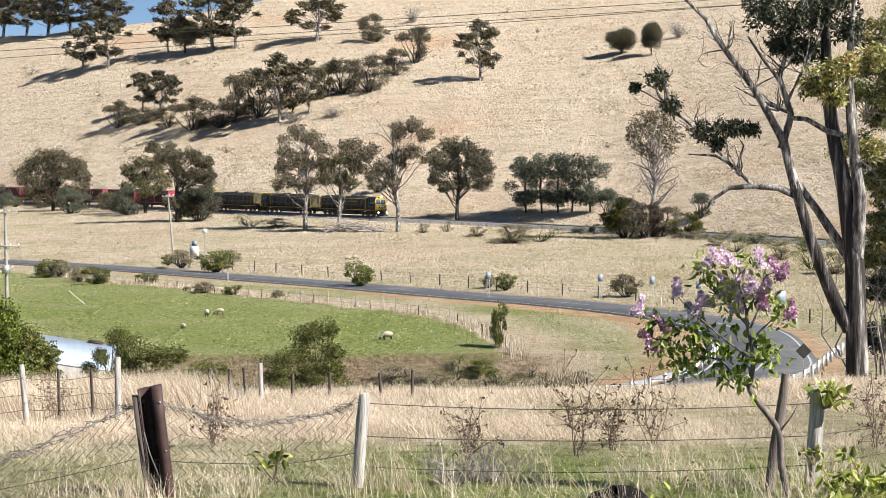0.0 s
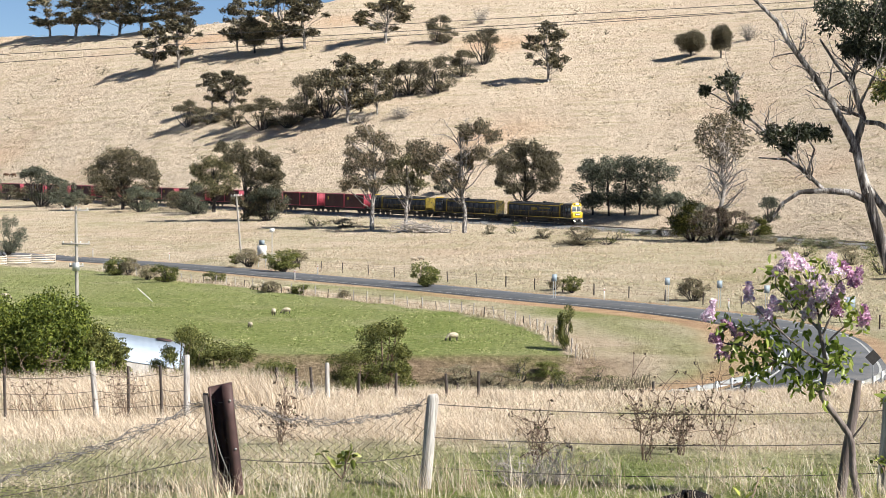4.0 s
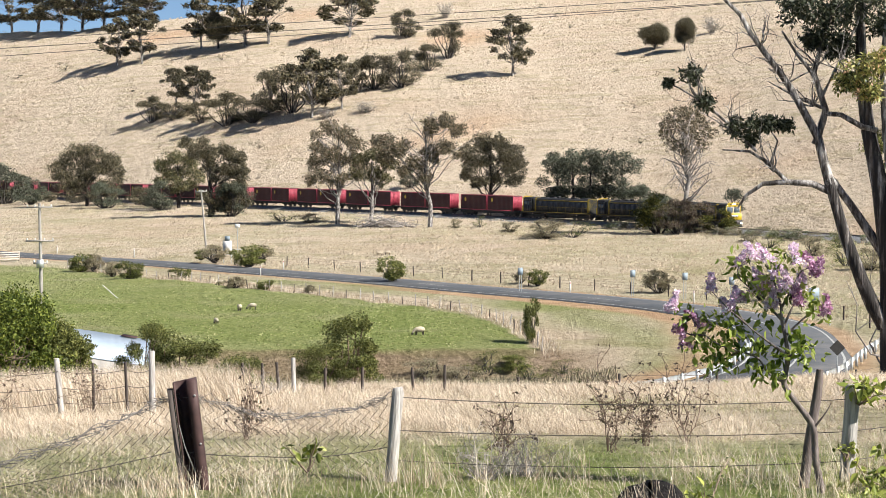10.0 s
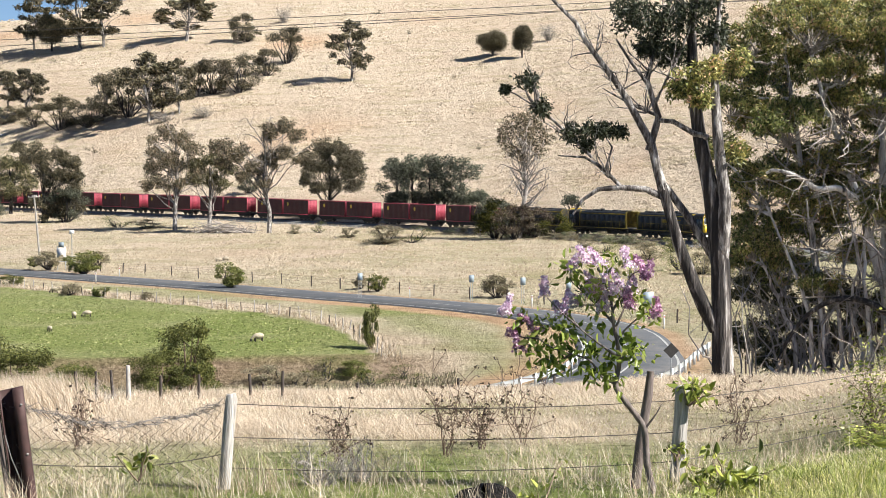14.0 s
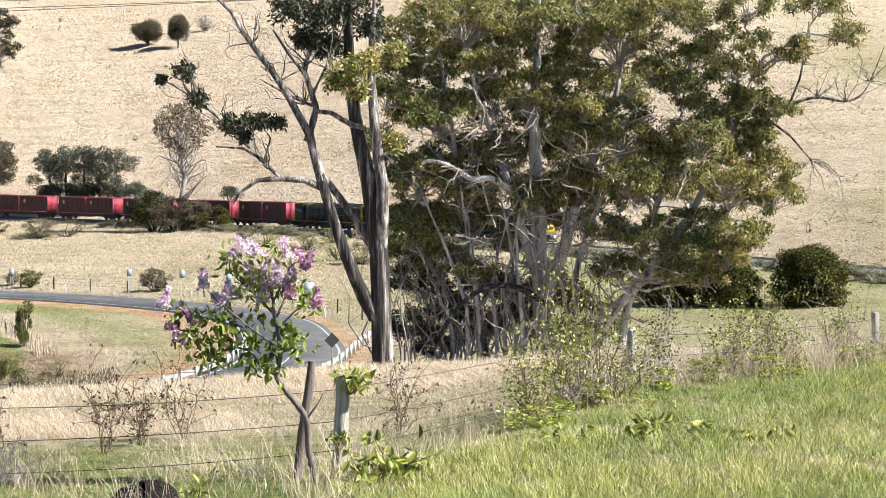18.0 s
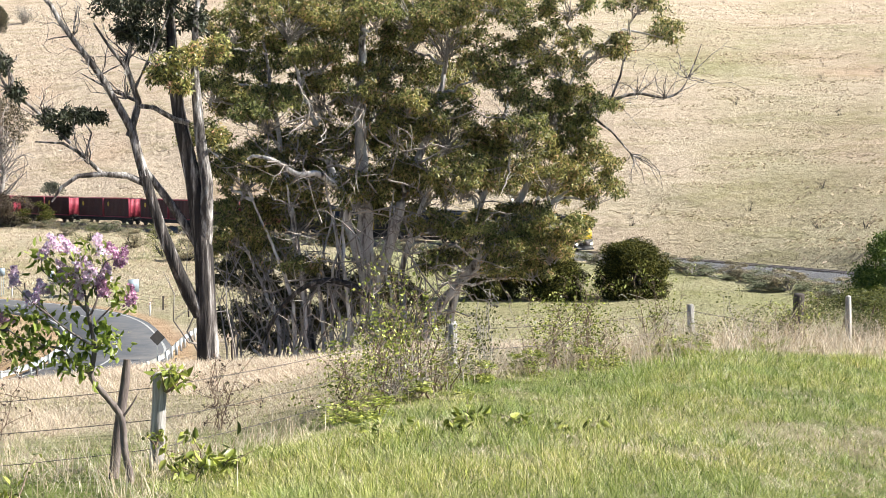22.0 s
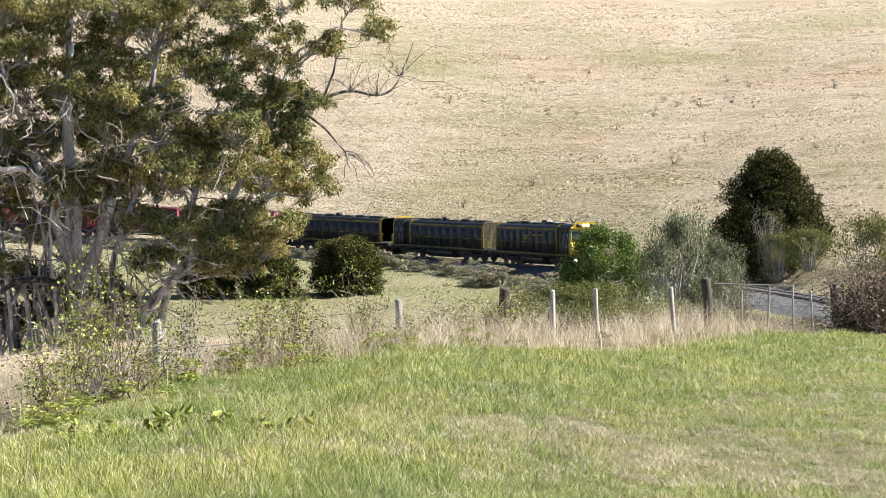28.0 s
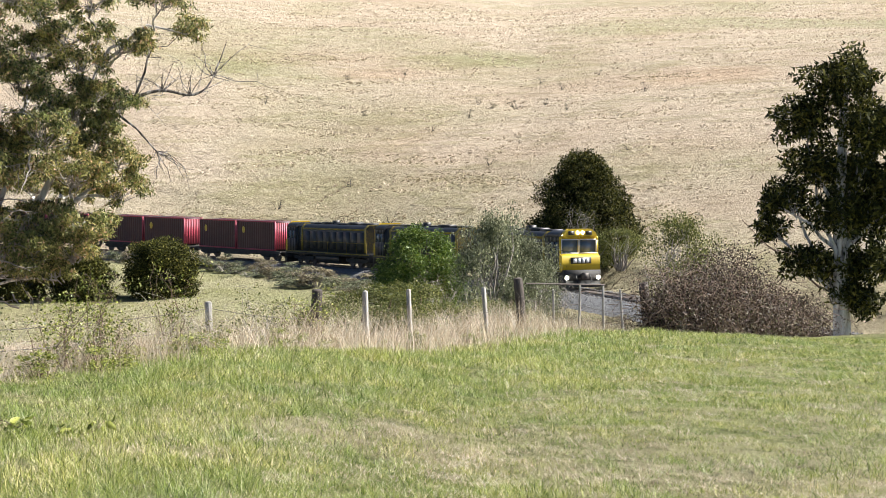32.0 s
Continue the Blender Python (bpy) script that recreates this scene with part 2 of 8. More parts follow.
def ground_material():
    """Straw, green turf, orange gravel and brown earth, mixed by the zones of the land."""
    m, t, p, _ = material("land")
    a = t.nodes.new("ShaderNodeAttribute")
    a.attribute_name = "zone"
    s = t.nodes.new("ShaderNodeSeparateColor")
    t.links.new(a.outputs["Color"], s.inputs[0])
    big, mid, fine = noise_tex(t, 0.03, 5, 0.6), noise_tex(t, 0.45, 8, 0.72), noise_tex(t, 2.2, 8, 0.75)
    steps = noise_tex(t, 1.0, 6, 0.7, (0.42, 0.10, 0.5))
    contour = noise_tex(t, 1.0, 4, 0.6, (0.07, 0.07, 0.6))
    straw = ramp(t, mid, [(0.25, (0.42, 0.32, 0.22)), (0.40, (0.60, 0.485, 0.365)), (0.60, (0.69, 0.57, 0.44)), (0.8, (0.80, 0.69, 0.55))])
    straw = mixed(t, ramp(t, big, [(0.48, (0, 0, 0)), (0.70, (0.5, 0.5, 0.5))]), straw, (0.54, 0.39, 0.28))
    straw = mixed(t, ramp(t, steps, [(0.54, (0, 0, 0)), (0.66, (0.45, 0.45, 0.45))]), straw, (0.38, 0.30, 0.19))
    # contour streaks: shade of little hill terraces put into the straw colour
    straw = mixed(t, ramp(t, contour, [(0.54, (0, 0, 0)), (0.60, (0.5, 0.5, 0.5)), (0.66, (0.12, 0.12, 0.12))]), straw, (0.38, 0.32, 0.18))
    speck = ramp(t, fine, [(0.34, (0.30, 0.27, 0.22)), (0.45, (0.90, 0.90, 0.90)), (0.60, (1.0, 1.0, 1.0)), (0.72, (1.15, 1.13, 1.1))])
    straw = mixed(t, 0.85, straw, speck, "MULTIPLY")
    green = ramp(t, fine, [(0.30, (0.06, 0.09, 0.02)), (0.44, (0.185, 0.235, 0.062)), (0.58, (0.28, 0.315, 0.10)), (0.70, (0.52, 0.48, 0.26))])
    col = mixed(t, s.outputs[0], straw, green)
    dirt = ramp(t, mid, [(0.3, (0.42, 0.25, 0.15)), (0.6, (0.60, 0.40, 0.25)), (0.8, (0.66, 0.48, 0.33))])
    col = mixed(t, s.outputs[1], col, dirt)
    earth = ramp(t, fine, [(0.3, (0.09, 0.056, 0.04)), (0.52, (0.25, 0.165, 0.115)), (0.72, (0.46, 0.34, 0.25))])
    col = mixed(t, s.outputs[2], col, earth)
    t.links.new(col, p.inputs["Base Color"])
    p.inputs["Roughness"].default_value = 0.95
    p.inputs["Specular IOR Level"].default_value = 0.1
    h = t.nodes.new("ShaderNodeMath")
    h.operation = "ADD"
    t.links.new(fine, h.inputs[0])
    t.links.new(mid, h.inputs[1])
    h2 = t.nodes.new("ShaderNodeMath")
    h2.operation = "MULTIPLY_ADD"
    t.links.new(steps, h2.inputs[0])
    h2.inputs[1].default_value = 1.5
    t.links.new(h.outputs[0], h2.inputs[2])
    h3 = t.nodes.new("ShaderNodeMath")
    h3.operation = "MULTIPLY_ADD"
    t.links.new(contour, h3.inputs[0])
    h3.inputs[1].default_value = 1.8
    t.links.new(h2.outputs[0], h3.inputs[2])
    bumped(t, p, h3.outputs[0], 1.0, 0.85)
    return m


LAND = ground_material()
ASPHALT = worn("asphalt", [(0.3, (0.045, 0.05, 0.056)), (0.7, (0.085, 0.09, 0.098))], 1.2, 0.75, 0, 0.3, 0.01, None, 60, (0.12, 0.115, 0.11))
ROAD_PAINT = worn("road_paint", [(0.3, (0.22, 0.22, 0.21)), (0.7, (0.48, 0.48, 0.46))], 3, 0.7)
BALLAST = worn("ballast", [(0.3, (0.06, 0.06, 0.062)), (0.5, (0.15, 0.15, 0.152)), (0.7, (0.30, 0.30, 0.30))], 7, 0.9, 0, 1.0, 0.08, None, 14)
STEEL = worn("rail_steel", [(0.3, (0.16, 0.11, 0.08)), (0.7, (0.30, 0.25, 0.22))], 4, 0.45, 0.7)
SLEEPER = worn("sleeper_timber", [(0.3, (0.07, 0.055, 0.045)), (0.7, (0.17, 0.14, 0.12))], 5, 0.9)
GUM_BARK = worn("gum_bark", [(0.32, (0.06, 0.05, 0.044)), (0.40, (0.20, 0.175, 0.16)), (0.47, (0.52, 0.485, 0.46)), (0.66, (0.78, 0.75, 0.72))], 4.6, 0.75, 0, 0.7, 0.05, (1, 1, 0.16), 14)
DARK_BARK = worn("dark_bark", [(0.3, (0.010, 0.008, 0.007)), (0.50, (0.032, 0.026, 0.023)), (0.60, (0.12, 0.105, 0.095)), (0.70, (0.44, 0.41, 0.39))], 8.0, 0.85, 0, 1.0, 0.10, (1, 1, 0.2), 20)
BURNT_BARK = worn("burnt_bark", [(0.34, (0.010, 0.008, 0.007)), (0.50, (0.036, 0.029, 0.026)), (0.58, (0.15, 0.13, 0.118)), (0.68, (0.60, 0.57, 0.54))], 5.0, 0.85, 0, 1.0, 0.08, (1, 1, 0.09), 16)
MID_BARK = worn("streaked_bark", [(0.32, (0.025, 0.020, 0.018)), (0.45, (0.085, 0.072, 0.064)), (0.54, (0.28, 0.255, 0.235)), (0.66, (0.64, 0.61, 0.58))], 6.5, 0.8, 0, 1.0, 0.08, (1, 1, 0.22), 18)
LILAC_BARK = worn("lilac_bark", [(0.3, (0.07, 0.05, 0.045)), (0.55, (0.17, 0.135, 0.12)), (0.75, (0.36, 0.31, 0.28))], 14, 0.85, 0, 0.8, 0.006, (2, 2, 0.4), 60)
GREY_TWIG = worn("grey_twig", [(0.3, (0.20, 0.17, 0.15)), (0.7, (0.46, 0.42, 0.38))], 2, 0.85)
BROWN_TWIG = worn("brown_twig", [(0.3, (0.10, 0.065, 0.045)), (0.7, (0.26, 0.18, 0.13))], 3, 0.85)
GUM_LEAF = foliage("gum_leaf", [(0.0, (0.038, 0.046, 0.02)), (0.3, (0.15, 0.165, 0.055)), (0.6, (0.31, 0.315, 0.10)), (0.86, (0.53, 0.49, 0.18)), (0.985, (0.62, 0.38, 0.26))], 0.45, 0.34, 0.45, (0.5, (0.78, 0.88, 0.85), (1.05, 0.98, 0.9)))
FAR_GUM_LEAF = foliage("far_gum_leaf", [(0.0, (0.014, 0.014, 0.009)), (0.45, (0.068, 0.061, 0.034)), (0.8, (0.165, 0.142, 0.078)), (1, (0.28, 0.225, 0.14))], 0.6, 0.10)
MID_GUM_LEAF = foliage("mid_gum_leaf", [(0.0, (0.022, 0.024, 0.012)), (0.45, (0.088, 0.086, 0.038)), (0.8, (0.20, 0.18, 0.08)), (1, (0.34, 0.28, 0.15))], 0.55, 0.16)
DARK_LEAF = foliage("dark_leaf", [(0.0, (0.012, 0.016, 0.005)), (0.5, (0.045, 0.050, 0.013)), (0.82, (0.14, 0.135, 0.03)), (1, (0.26, 0.235, 0.055))], 0.8, 0.12, 0.12)
BROWN_GUM_LEAF = foliage("brown_gum_leaf", [(0.0, (0.035, 0.031, 0.02)), (0.4, (0.13, 0.115, 0.066)), (0.75, (0.27, 0.22, 0.14)), (1, (0.46, 0.35, 0.26))], 0.6, 0.15)
PASTURE_BLADE = foliage("pasture_blade", [(0.0, (0.10, 0.13, 0.035)), (0.4, (0.22, 0.26, 0.08)), (0.8, (0.42, 0.42, 0.19)), (1, (0.58, 0.54, 0.31))], 0.6, 0.2, 0.2)
BLACKISH_LEAF = foliage("shaded_tone_gum_leaf", [(0.0, (0.02, 0.026, 0.014)), (0.6, (0.045, 0.055, 0.028)), (1, (0.10, 0.11, 0.06))], 0.5, 0.1)
GREY_LEAF = foliage("grey_leaf", [(0.0, (0.025, 0.03, 0.02)), (0.5, (0.075, 0.085, 0.055)), (1, (0.19, 0.20, 0.14))], 0.6, 0.15)
FRESH_LEAF = foliage("fresh_leaf", [(0.0, (0.05, 0.07, 0.012)), (0.45, (0.20, 0.235, 0.04)), (0.85, (0.44, 0.46, 0.10)), (1, (0.56, 0.56, 0.20))], 0.40, 0.30)
WILLOW_LEAF = foliage("willow_leaf", [(0.0, (0.035, 0.065, 0.010)), (0.5, (0.10, 0.16, 0.025)), (0.85, (0.20, 0.27, 0.05)), (1, (0.32, 0.38, 0.10))], 0.45, 0.3)
HEDGE_LEAF = foliage("hedge_leaf", [(0.0, (0.035, 0.042, 0.012)), (0.5, (0.125, 0.14, 0.038)), (1, (0.30, 0.30, 0.09))], 0.55, 0.28, 0.25)
BRAMBLE_LEAF = foliage("bramble_leaf", [(0.0, (0.03, 0.022, 0.018)), (0.4, (0.09, 0.06, 0.046)), (0.72, (0.18, 0.125, 0.09)), (0.88, (0.10, 0.11, 0.04)), (1, (0.46, 0.36, 0.26))], 0.55, 0.15)
STRAW_BLADE = foliage("straw_blade", [(0.0, (0.34, 0.245, 0.16)), (0.25, (0.64, 0.51, 0.375)), (0.7, (0.84, 0.725, 0.58)), (1, (0.92, 0.85, 0.73))], 0.6, 0.25, 0.2, (0.75, (0.70, 0.68, 0.64), (1.05, 1.04, 1.02)))
TUSSOCK_BLADE = foliage("tussock_blade", [(0.0, (0.40, 0.31, 0.21)), (0.5, (0.60, 0.49, 0.36)), (1, (0.78, 0.67, 0.52))], 0.7, 0.25, 0.1)
TERRACE_BLADE = foliage("terrace_blade", [(0.0, (0.34, 0.27, 0.165)), (0.5, (0.54, 0.45, 0.29)), (1, (0.70, 0.60, 0.42))], 0.8, 0.25, 0.1)
GREEN_BLADE = foliage("green_blade", [(0.0, (0.035, 0.055, 0.009)), (0.2, (0.12, 0.165, 0.026)), (0.48, (0.33, 0.40, 0.078)), (0.76, (0.58, 0.58, 0.20)), (1, (0.88, 0.80, 0.56))], 0.42, 0.28, 0.35, (0.8, (0.62, 0.74, 0.62), (1.05, 0.98, 0.95)))
BRUSH_BLADE = foliage("brush_blade", [(0.0, (0.12, 0.10, 0.066)), (0.5, (0.26, 0.22, 0.145)), (0.85, (0.42, 0.36, 0.24)), (1, (0.24, 0.26, 0.11))], 0.7, 0.2)
SAGE_LEAF = foliage("sage_leaf", [(0.0, (0.055, 0.062, 0.035)), (0.5, (0.16, 0.175, 0.095)), (1, (0.36, 0.37, 0.235))], 0.6, 0.25)
LILAC_FLOWER = foliage("lilac_flower", [(0.0, (0.50, 0.31, 0.46)), (0.35, (0.70, 0.52, 0.64)), (0.75, (0.86, 0.74, 0.82)), (1, (0.95, 0.90, 0.93))], 0.6, 0.35)
LILAC_LEAF = foliage("lilac_leaf", [(0.0, (0.07, 0.11, 0.014)), (0.4, (0.22, 0.29, 0.045)), (0.8, (0.40, 0.46, 0.10)), (1, (0.55, 0.57, 0.20))], 0.32, 0.48)
LILAC_BUD = foliage("lilac_bud", [(0.0, (0.34, 0.13, 0.26)), (0.6, (0.56, 0.32, 0.46)), (1, (0.78, 0.58, 0.71))], 0.6, 0.25)
RUST = worn("rusty_steel", [(0.3, (0.035, 0.018, 0.016)), (0.6, (0.070, 0.034, 0.031)), (0.8, (0.12, 0.062, 0.053))], 6, 0.7, 0.2, 0.5, 0.004, None, 40)
POST_WOOD = worn("weathered_post", [(0.3, (0.17, 0.15, 0.13)), (0.5, (0.40, 0.37, 0.34)), (0.75, (0.66, 0.63, 0.59))], 9, 0.85, 0, 0.8, 0.01, (4, 4, 0.3), 30)
DARK_POST = worn("dark_post", [(0.3, (0.03, 0.024, 0.021)), (0.7, (0.11, 0.085, 0.072))], 6, 0.85, 0, 0.8, 0.01, (4, 4, 0.4), 20)
WIRE = worn("galvanised_wire", [(0.3, (0.20, 0.19, 0.18)), (0.7, (0.46, 0.45, 0.44))], 20, 0.55, 0.6)
RUST_WIRE = worn("rusty_wire", [(0.3, (0.05, 0.04, 0.034)), (0.7, (0.16, 0.13, 0.11))], 20, 0.7, 0.3)
GREY_WIRE = worn("weathered_wire", [(0.3, (0.12, 0.108, 0.10)), (0.7, (0.32, 0.29, 0.27))], 20, 0.7, 0.3)
CABLE = worn("cable", [(0.3, (0.03, 0.03, 0.03)), (0.7, (0.07, 0.07, 0.07))], 2, 0.6)
POLE_WOOD = worn("pole_wood", [(0.3, (0.20, 0.185, 0.165)), (0.7, (0.44, 0.41, 0.37))], 3, 0.85, 0, 0.5, 0.01, (3, 3, 0.3))
WHITE_PAINT = worn("white_paint", [(0.3, (0.66, 0.65, 0.62)), (0.7, (0.82, 0.81, 0.78))], 3, 0.6)
SIGN_BACK = worn("sign_back", [(0.3, (0.20, 0.25, 0.29)), (0.7, (0.28, 0.34, 0.38))], 3, 0.6, 0.1)
ROOF_IRON = worn("roof_iron", [(0.3, (0.34, 0.41, 0.48)), (0.7, (0.44, 0.51, 0.59))], 1.2, 0.6, 0.1, 0.15, 0.01, None, 8)
GALV = worn("galvanised_rail", [(0.3, (0.46, 0.48, 0.48)), (0.7, (0.64, 0.66, 0.66))], 2, 0.45, 0.6)
# One red in two colours: shade put into the sides, sun into the ends.
CONTAINER_SHADED = worn("container_shaded_red", [(0.3, (0.034, 0.004, 0.008)), (0.6, (0.050, 0.007, 0.011)), (0.85, (0.08, 0.02, 0.022))], 0.9, 0.5, 0, 0.15, 0.01, None, 6, (0.058, 0.015, 0.016))
CONTAINER_SUNLIT = worn("container_sunlit_red", [(0.3, (0.32, 0.03, 0.06)), (0.7, (0.42, 0.07, 0.10))], 1.5, 0.5)
UNDERFRAME = worn("underframe_black", [(0.3, (0.018, 0.017, 0.016)), (0.7, (0.05, 0.045, 0.042))], 2.5, 0.75)
LOCO_GREY = worn("loco_grey", [(0.3, (0.016, 0.017, 0.020)), (0.6, (0.028, 0.030, 0.034)), (0.85, (0.06, 0.058, 0.055))], 0.8, 0.5, 0, 0.15, 0.01, None, 7, (0.03, 0.025, 0.021))
LOCO_YELLOW = worn("loco_yellow", [(0.3, (0.50, 0.33, 0.010)), (0.7, (0.64, 0.45, 0.018))], 1.5, 0.5, 0, 0.1, 0.01, None, 8)
DULL_YELLOW = worn("dirty_yellow", [(0.3, (0.12, 0.09, 0.014)), (0.7, (0.30, 0.22, 0.022))], 1.2, 0.6)
BLACK_PAINT = worn("black_paint", [(0.3, (0.012, 0.012, 0.012)), (0.7, (0.03, 0.03, 0.03))], 3, 0.5)
WHEEL_STEEL = worn("wheel_steel", [(0.3, (0.05, 0.045, 0.04)), (0.7, (0.14, 0.12, 0.11))], 4, 0.6, 0.4)
HEADLIGHT = glowing("headlight_glow", (1.0, 0.93, 0.75), 6.0)
PALE_MARK = worn("pale_mark", [(0.3, (0.62, 0.62, 0.64)), (0.7, (0.78, 0.78, 0.80))], 3, 0.5)
GOLD_MARK = worn("gold_mark", [(0.3, (0.45, 0.30, 0.03)), (0.7, (0.62, 0.44, 0.06))], 3, 0.5)
RED_MARK = worn("red_mark", [(0.3, (0.40, 0.02, 0.02)), (0.7, (0.52, 0.04, 0.04))], 3, 0.5)
WOOL = worn("wool", [(0.3, (0.34, 0.28, 0.20)), (0.7, (0.55, 0.48, 0.37))], 9, 0.95, 0, 1.0, 0.03, None, 22)
DARK_FACE = worn("dark_face", [(0.3, (0.03, 0.025, 0.02)), (0.7, (0.07, 0.06, 0.05))], 6, 0.8)
HIDE = worn("brown_hide", [(0.3, (0.07, 0.035, 0.02)), (0.7, (0.15, 0.075, 0.04))], 5, 0.8)
CHAR = worn("charred_wood", [(0.3, (0.004, 0.003, 0.003)), (0.55, (0.012, 0.008, 0.007)), (0.75, (0.045, 0.024, 0.020))], 14, 1.0, 0, 1.0, 0.06, (1, 1, 0.35), 45)
BLOND_TIMBER = worn("rail_fence_timber", [(0.3, (0.34, 0.29, 0.24)), (0.7, (0.56, 0.50, 0.43))], 3, 0.85)


def glass_material():
    m, t, p, _ = material("cab_glass")
    p.inputs["Base Color"].default_value = (0.10, 0.13, 0.16, 1)
    p.inputs["Roughness"].default_value = 0.06
    p.inputs["Specular IOR Level"].default_value = 0.9
    return m


CAB_GLASS = glass_material()


# ---- building helpers ----
class Shape:
    """Collects vertices and faces of one mesh."""

    def __init__(self):
        self.v, self.f, self.n = [], [], 0

    def add(self, v, f):
        v, f = np.asarray(v, float), np.asarray(f, int)
        self.v.append(v)
        self.f.append(f + self.n)
        self.n += len(v)
        return self

    def box(self, x0, x1, y0, y1, z0, z1, taper=0.0):
        a, b = taper, taper
        v = [(x0, y0, z0), (x1, y0, z0), (x1, y1, z0), (x0, y1, z0), (x0 + a, y0 + b, z1), (x1 - a, y0 + b, z1), (x1 - a, y1 - b, z1), (x0 + a, y1 - b, z1)]
        return self.add(v, [(0, 3, 2, 1), (4, 5, 6, 7), (0, 1, 5, 4), (1, 2, 6, 5), (2, 3, 7, 6), (3, 0, 4, 7)])

    def prism(self, outline, x0, x1, axis="x"):
        """An outline (in y, z) drawn along x, or (x, z) along y."""
        n = len(outline)
        if axis == "x":
            v = [(x0, a, b) for a, b in outline] + [(x1, a, b) for a, b in outline]
        else:
            v = [(a, x0, b) for a, b in outline] + [(a, x1, b) for a, b in outline]
        self.add(v, [(i, (i + 1) % n, n + (i + 1) % n, n + i) for i in range(n)])
        c = len(v)
        v0, v1 = np.mean(v[:n], 0), np.mean(v[n:], 0)
        self.add(list(v[:n]) + [v0], [((i + 1) % n, i, n, n) for i in range(n)])
        self.add(list(v[n:]) + [v1], [(i, (i + 1) % n, n, n) for i in range(n)])
        return self

    def tube(self, pts, radii, sides=6, caps=True):
        p = np.asarray(pts, float)
        r = np.broadcast_to(np.asarray(radii, float), (len(p),))
        d = np.gradient(p, axis=0)
        d /= np.linalg.norm(d, axis=1)[:, None] + 1e-9
        ref = np.where(np.abs(d[:, 2:3]) > 0.9, [[1.0, 0, 0]], [[0, 0, 1.0]])
        u = np.cross(d, ref)
        u /= np.linalg.norm(u, axis=1)[:, None] + 1e-9
        w = np.cross(d, u)
        a = np.arange(sides) * 2 * np.pi / sides
        ring = u[:, None, :] * np.cos(a)[None, :, None] + w[:, None, :] * np.sin(a)[None, :, None]
        v = (p[:, None, :] + ring * r[:, None, None]).reshape(-1, 3)
        i, k = np.meshgrid(np.arange(len(p) - 1), np.arange(sides), indexing="ij")
        k2 = (k + 1) % sides
        f = np.stack([i * sides + k, i * sides + k2, (i + 1) * sides + k2, (i + 1) * sides + k], -1).reshape(-1, 4)
        self.add(v, f)
        if caps:
            for s, e in ((0, 0), ((len(p) - 1) * sides, len(p) - 1)):
                ringv = v[s:s + sides]
                self.add(np.vstack([ringv, p[e:e + 1]]), [(q, (q + 1) % sides, sides, sides) for q in range(sides)])
        return self

    def ball(self, c, r, sx=1.0, sy=1.0, sz=1.0, seg=10, rings=7, rough=0.0, rng=None):
        th = np.linspace(0, np.pi, rings + 1)
        ph = np.arange(seg) * 2 * np.pi / seg
        v = np.array([(np.sin(a) * np.cos(b), np.sin(a) * np.sin(b), np.cos(a)) for a in th for b in ph])
        if rough:
            v = v * (1 + rough * rng.standard_normal((len(v), 1)))
        v = v * np.array([sx, sy, sz]) * r + np.asarray(c)
        f = [(i * seg + k, i * seg + (k + 1) % seg, (i + 1) * seg + (k + 1) % seg, (i + 1) * seg + k) for i in range(rings) for k in range(seg)]
        return self.add(v, f)

    def leaves(self, centres, length, width, rng, droop=0.3, spread=1.0, simple=False):
        """One four-sided leaf (three-sided if simple) at each centre; droop turns them downwards."""
        c = np.asarray(centres, float)
        n = len(c)
        d = rng.standard_normal((n, 3)) * spread
        d[:, 2] -= droop
        d /= np.linalg.norm(d, axis=1)[:, None] + 1e-9
        q = rng.standard_normal((n, 3))
        s = np.cross(d, q)
        s /= np.linalg.norm(s, axis=1)[:, None] + 1e-9
        size = rng.uniform(0.65, 1.3, (n, 1))
        l, w = d * length * size, s * width * 0.5 * size
        if simple:
            v = np.stack([c + w, c + l, c - w], 1).reshape(-1, 3)
            return self.add(v, np.arange(3 * n).reshape(n, 3)[:, [0, 1, 2, 2]])
        v = np.stack([c, c + 0.45 * l + w, c + l, c + 0.45 * l - w], 1).reshape(-1, 3)
        return self.add(v, np.arange(4 * n).reshape(n, 4))

    def folded(self, centres, length, width, rng, droop=0.3):
        """Broad leaves folded along the midrib, with a bent tip."""
        c = np.asarray(centres, float)
        n = len(c)
        d = rng.standard_normal((n, 3))
        d[:, 2] -= droop
        d /= np.linalg.norm(d, axis=1)[:, None] + 1e-9
        s = np.cross(d, rng.standard_normal((n, 3)) * [0.5, 0.5, 1.0])
        s /= np.linalg.norm(s, axis=1)[:, None] + 1e-9
        up = np.cross(s, d)
        k = rng.uniform(0.6, 1.3, (n, 1))
        l, w, u = d * length * k, s * width * 0.5 * k, up * width * 0.22 * k
        mid = c + 0.5 * l - u * 0.8
        tip = c + l * 0.98 - u * 1.6
        v = np.stack([c, c + 0.28 * l + w + u * 0.6, c + 0.68 * l + 0.7 * w, tip, c + 0.68 * l - 0.7 * w, c + 0.28 * l - w + u * 0.6, mid], 1).reshape(-1, 3)
        q = np.arange(n)[:, None] * 7
        return self.add(v, np.concatenate([q + [0, 1, 2, 6], q + [6, 2, 3, 3], q + [6, 3, 4, 4], q + [0, 6, 4, 5]], 0))

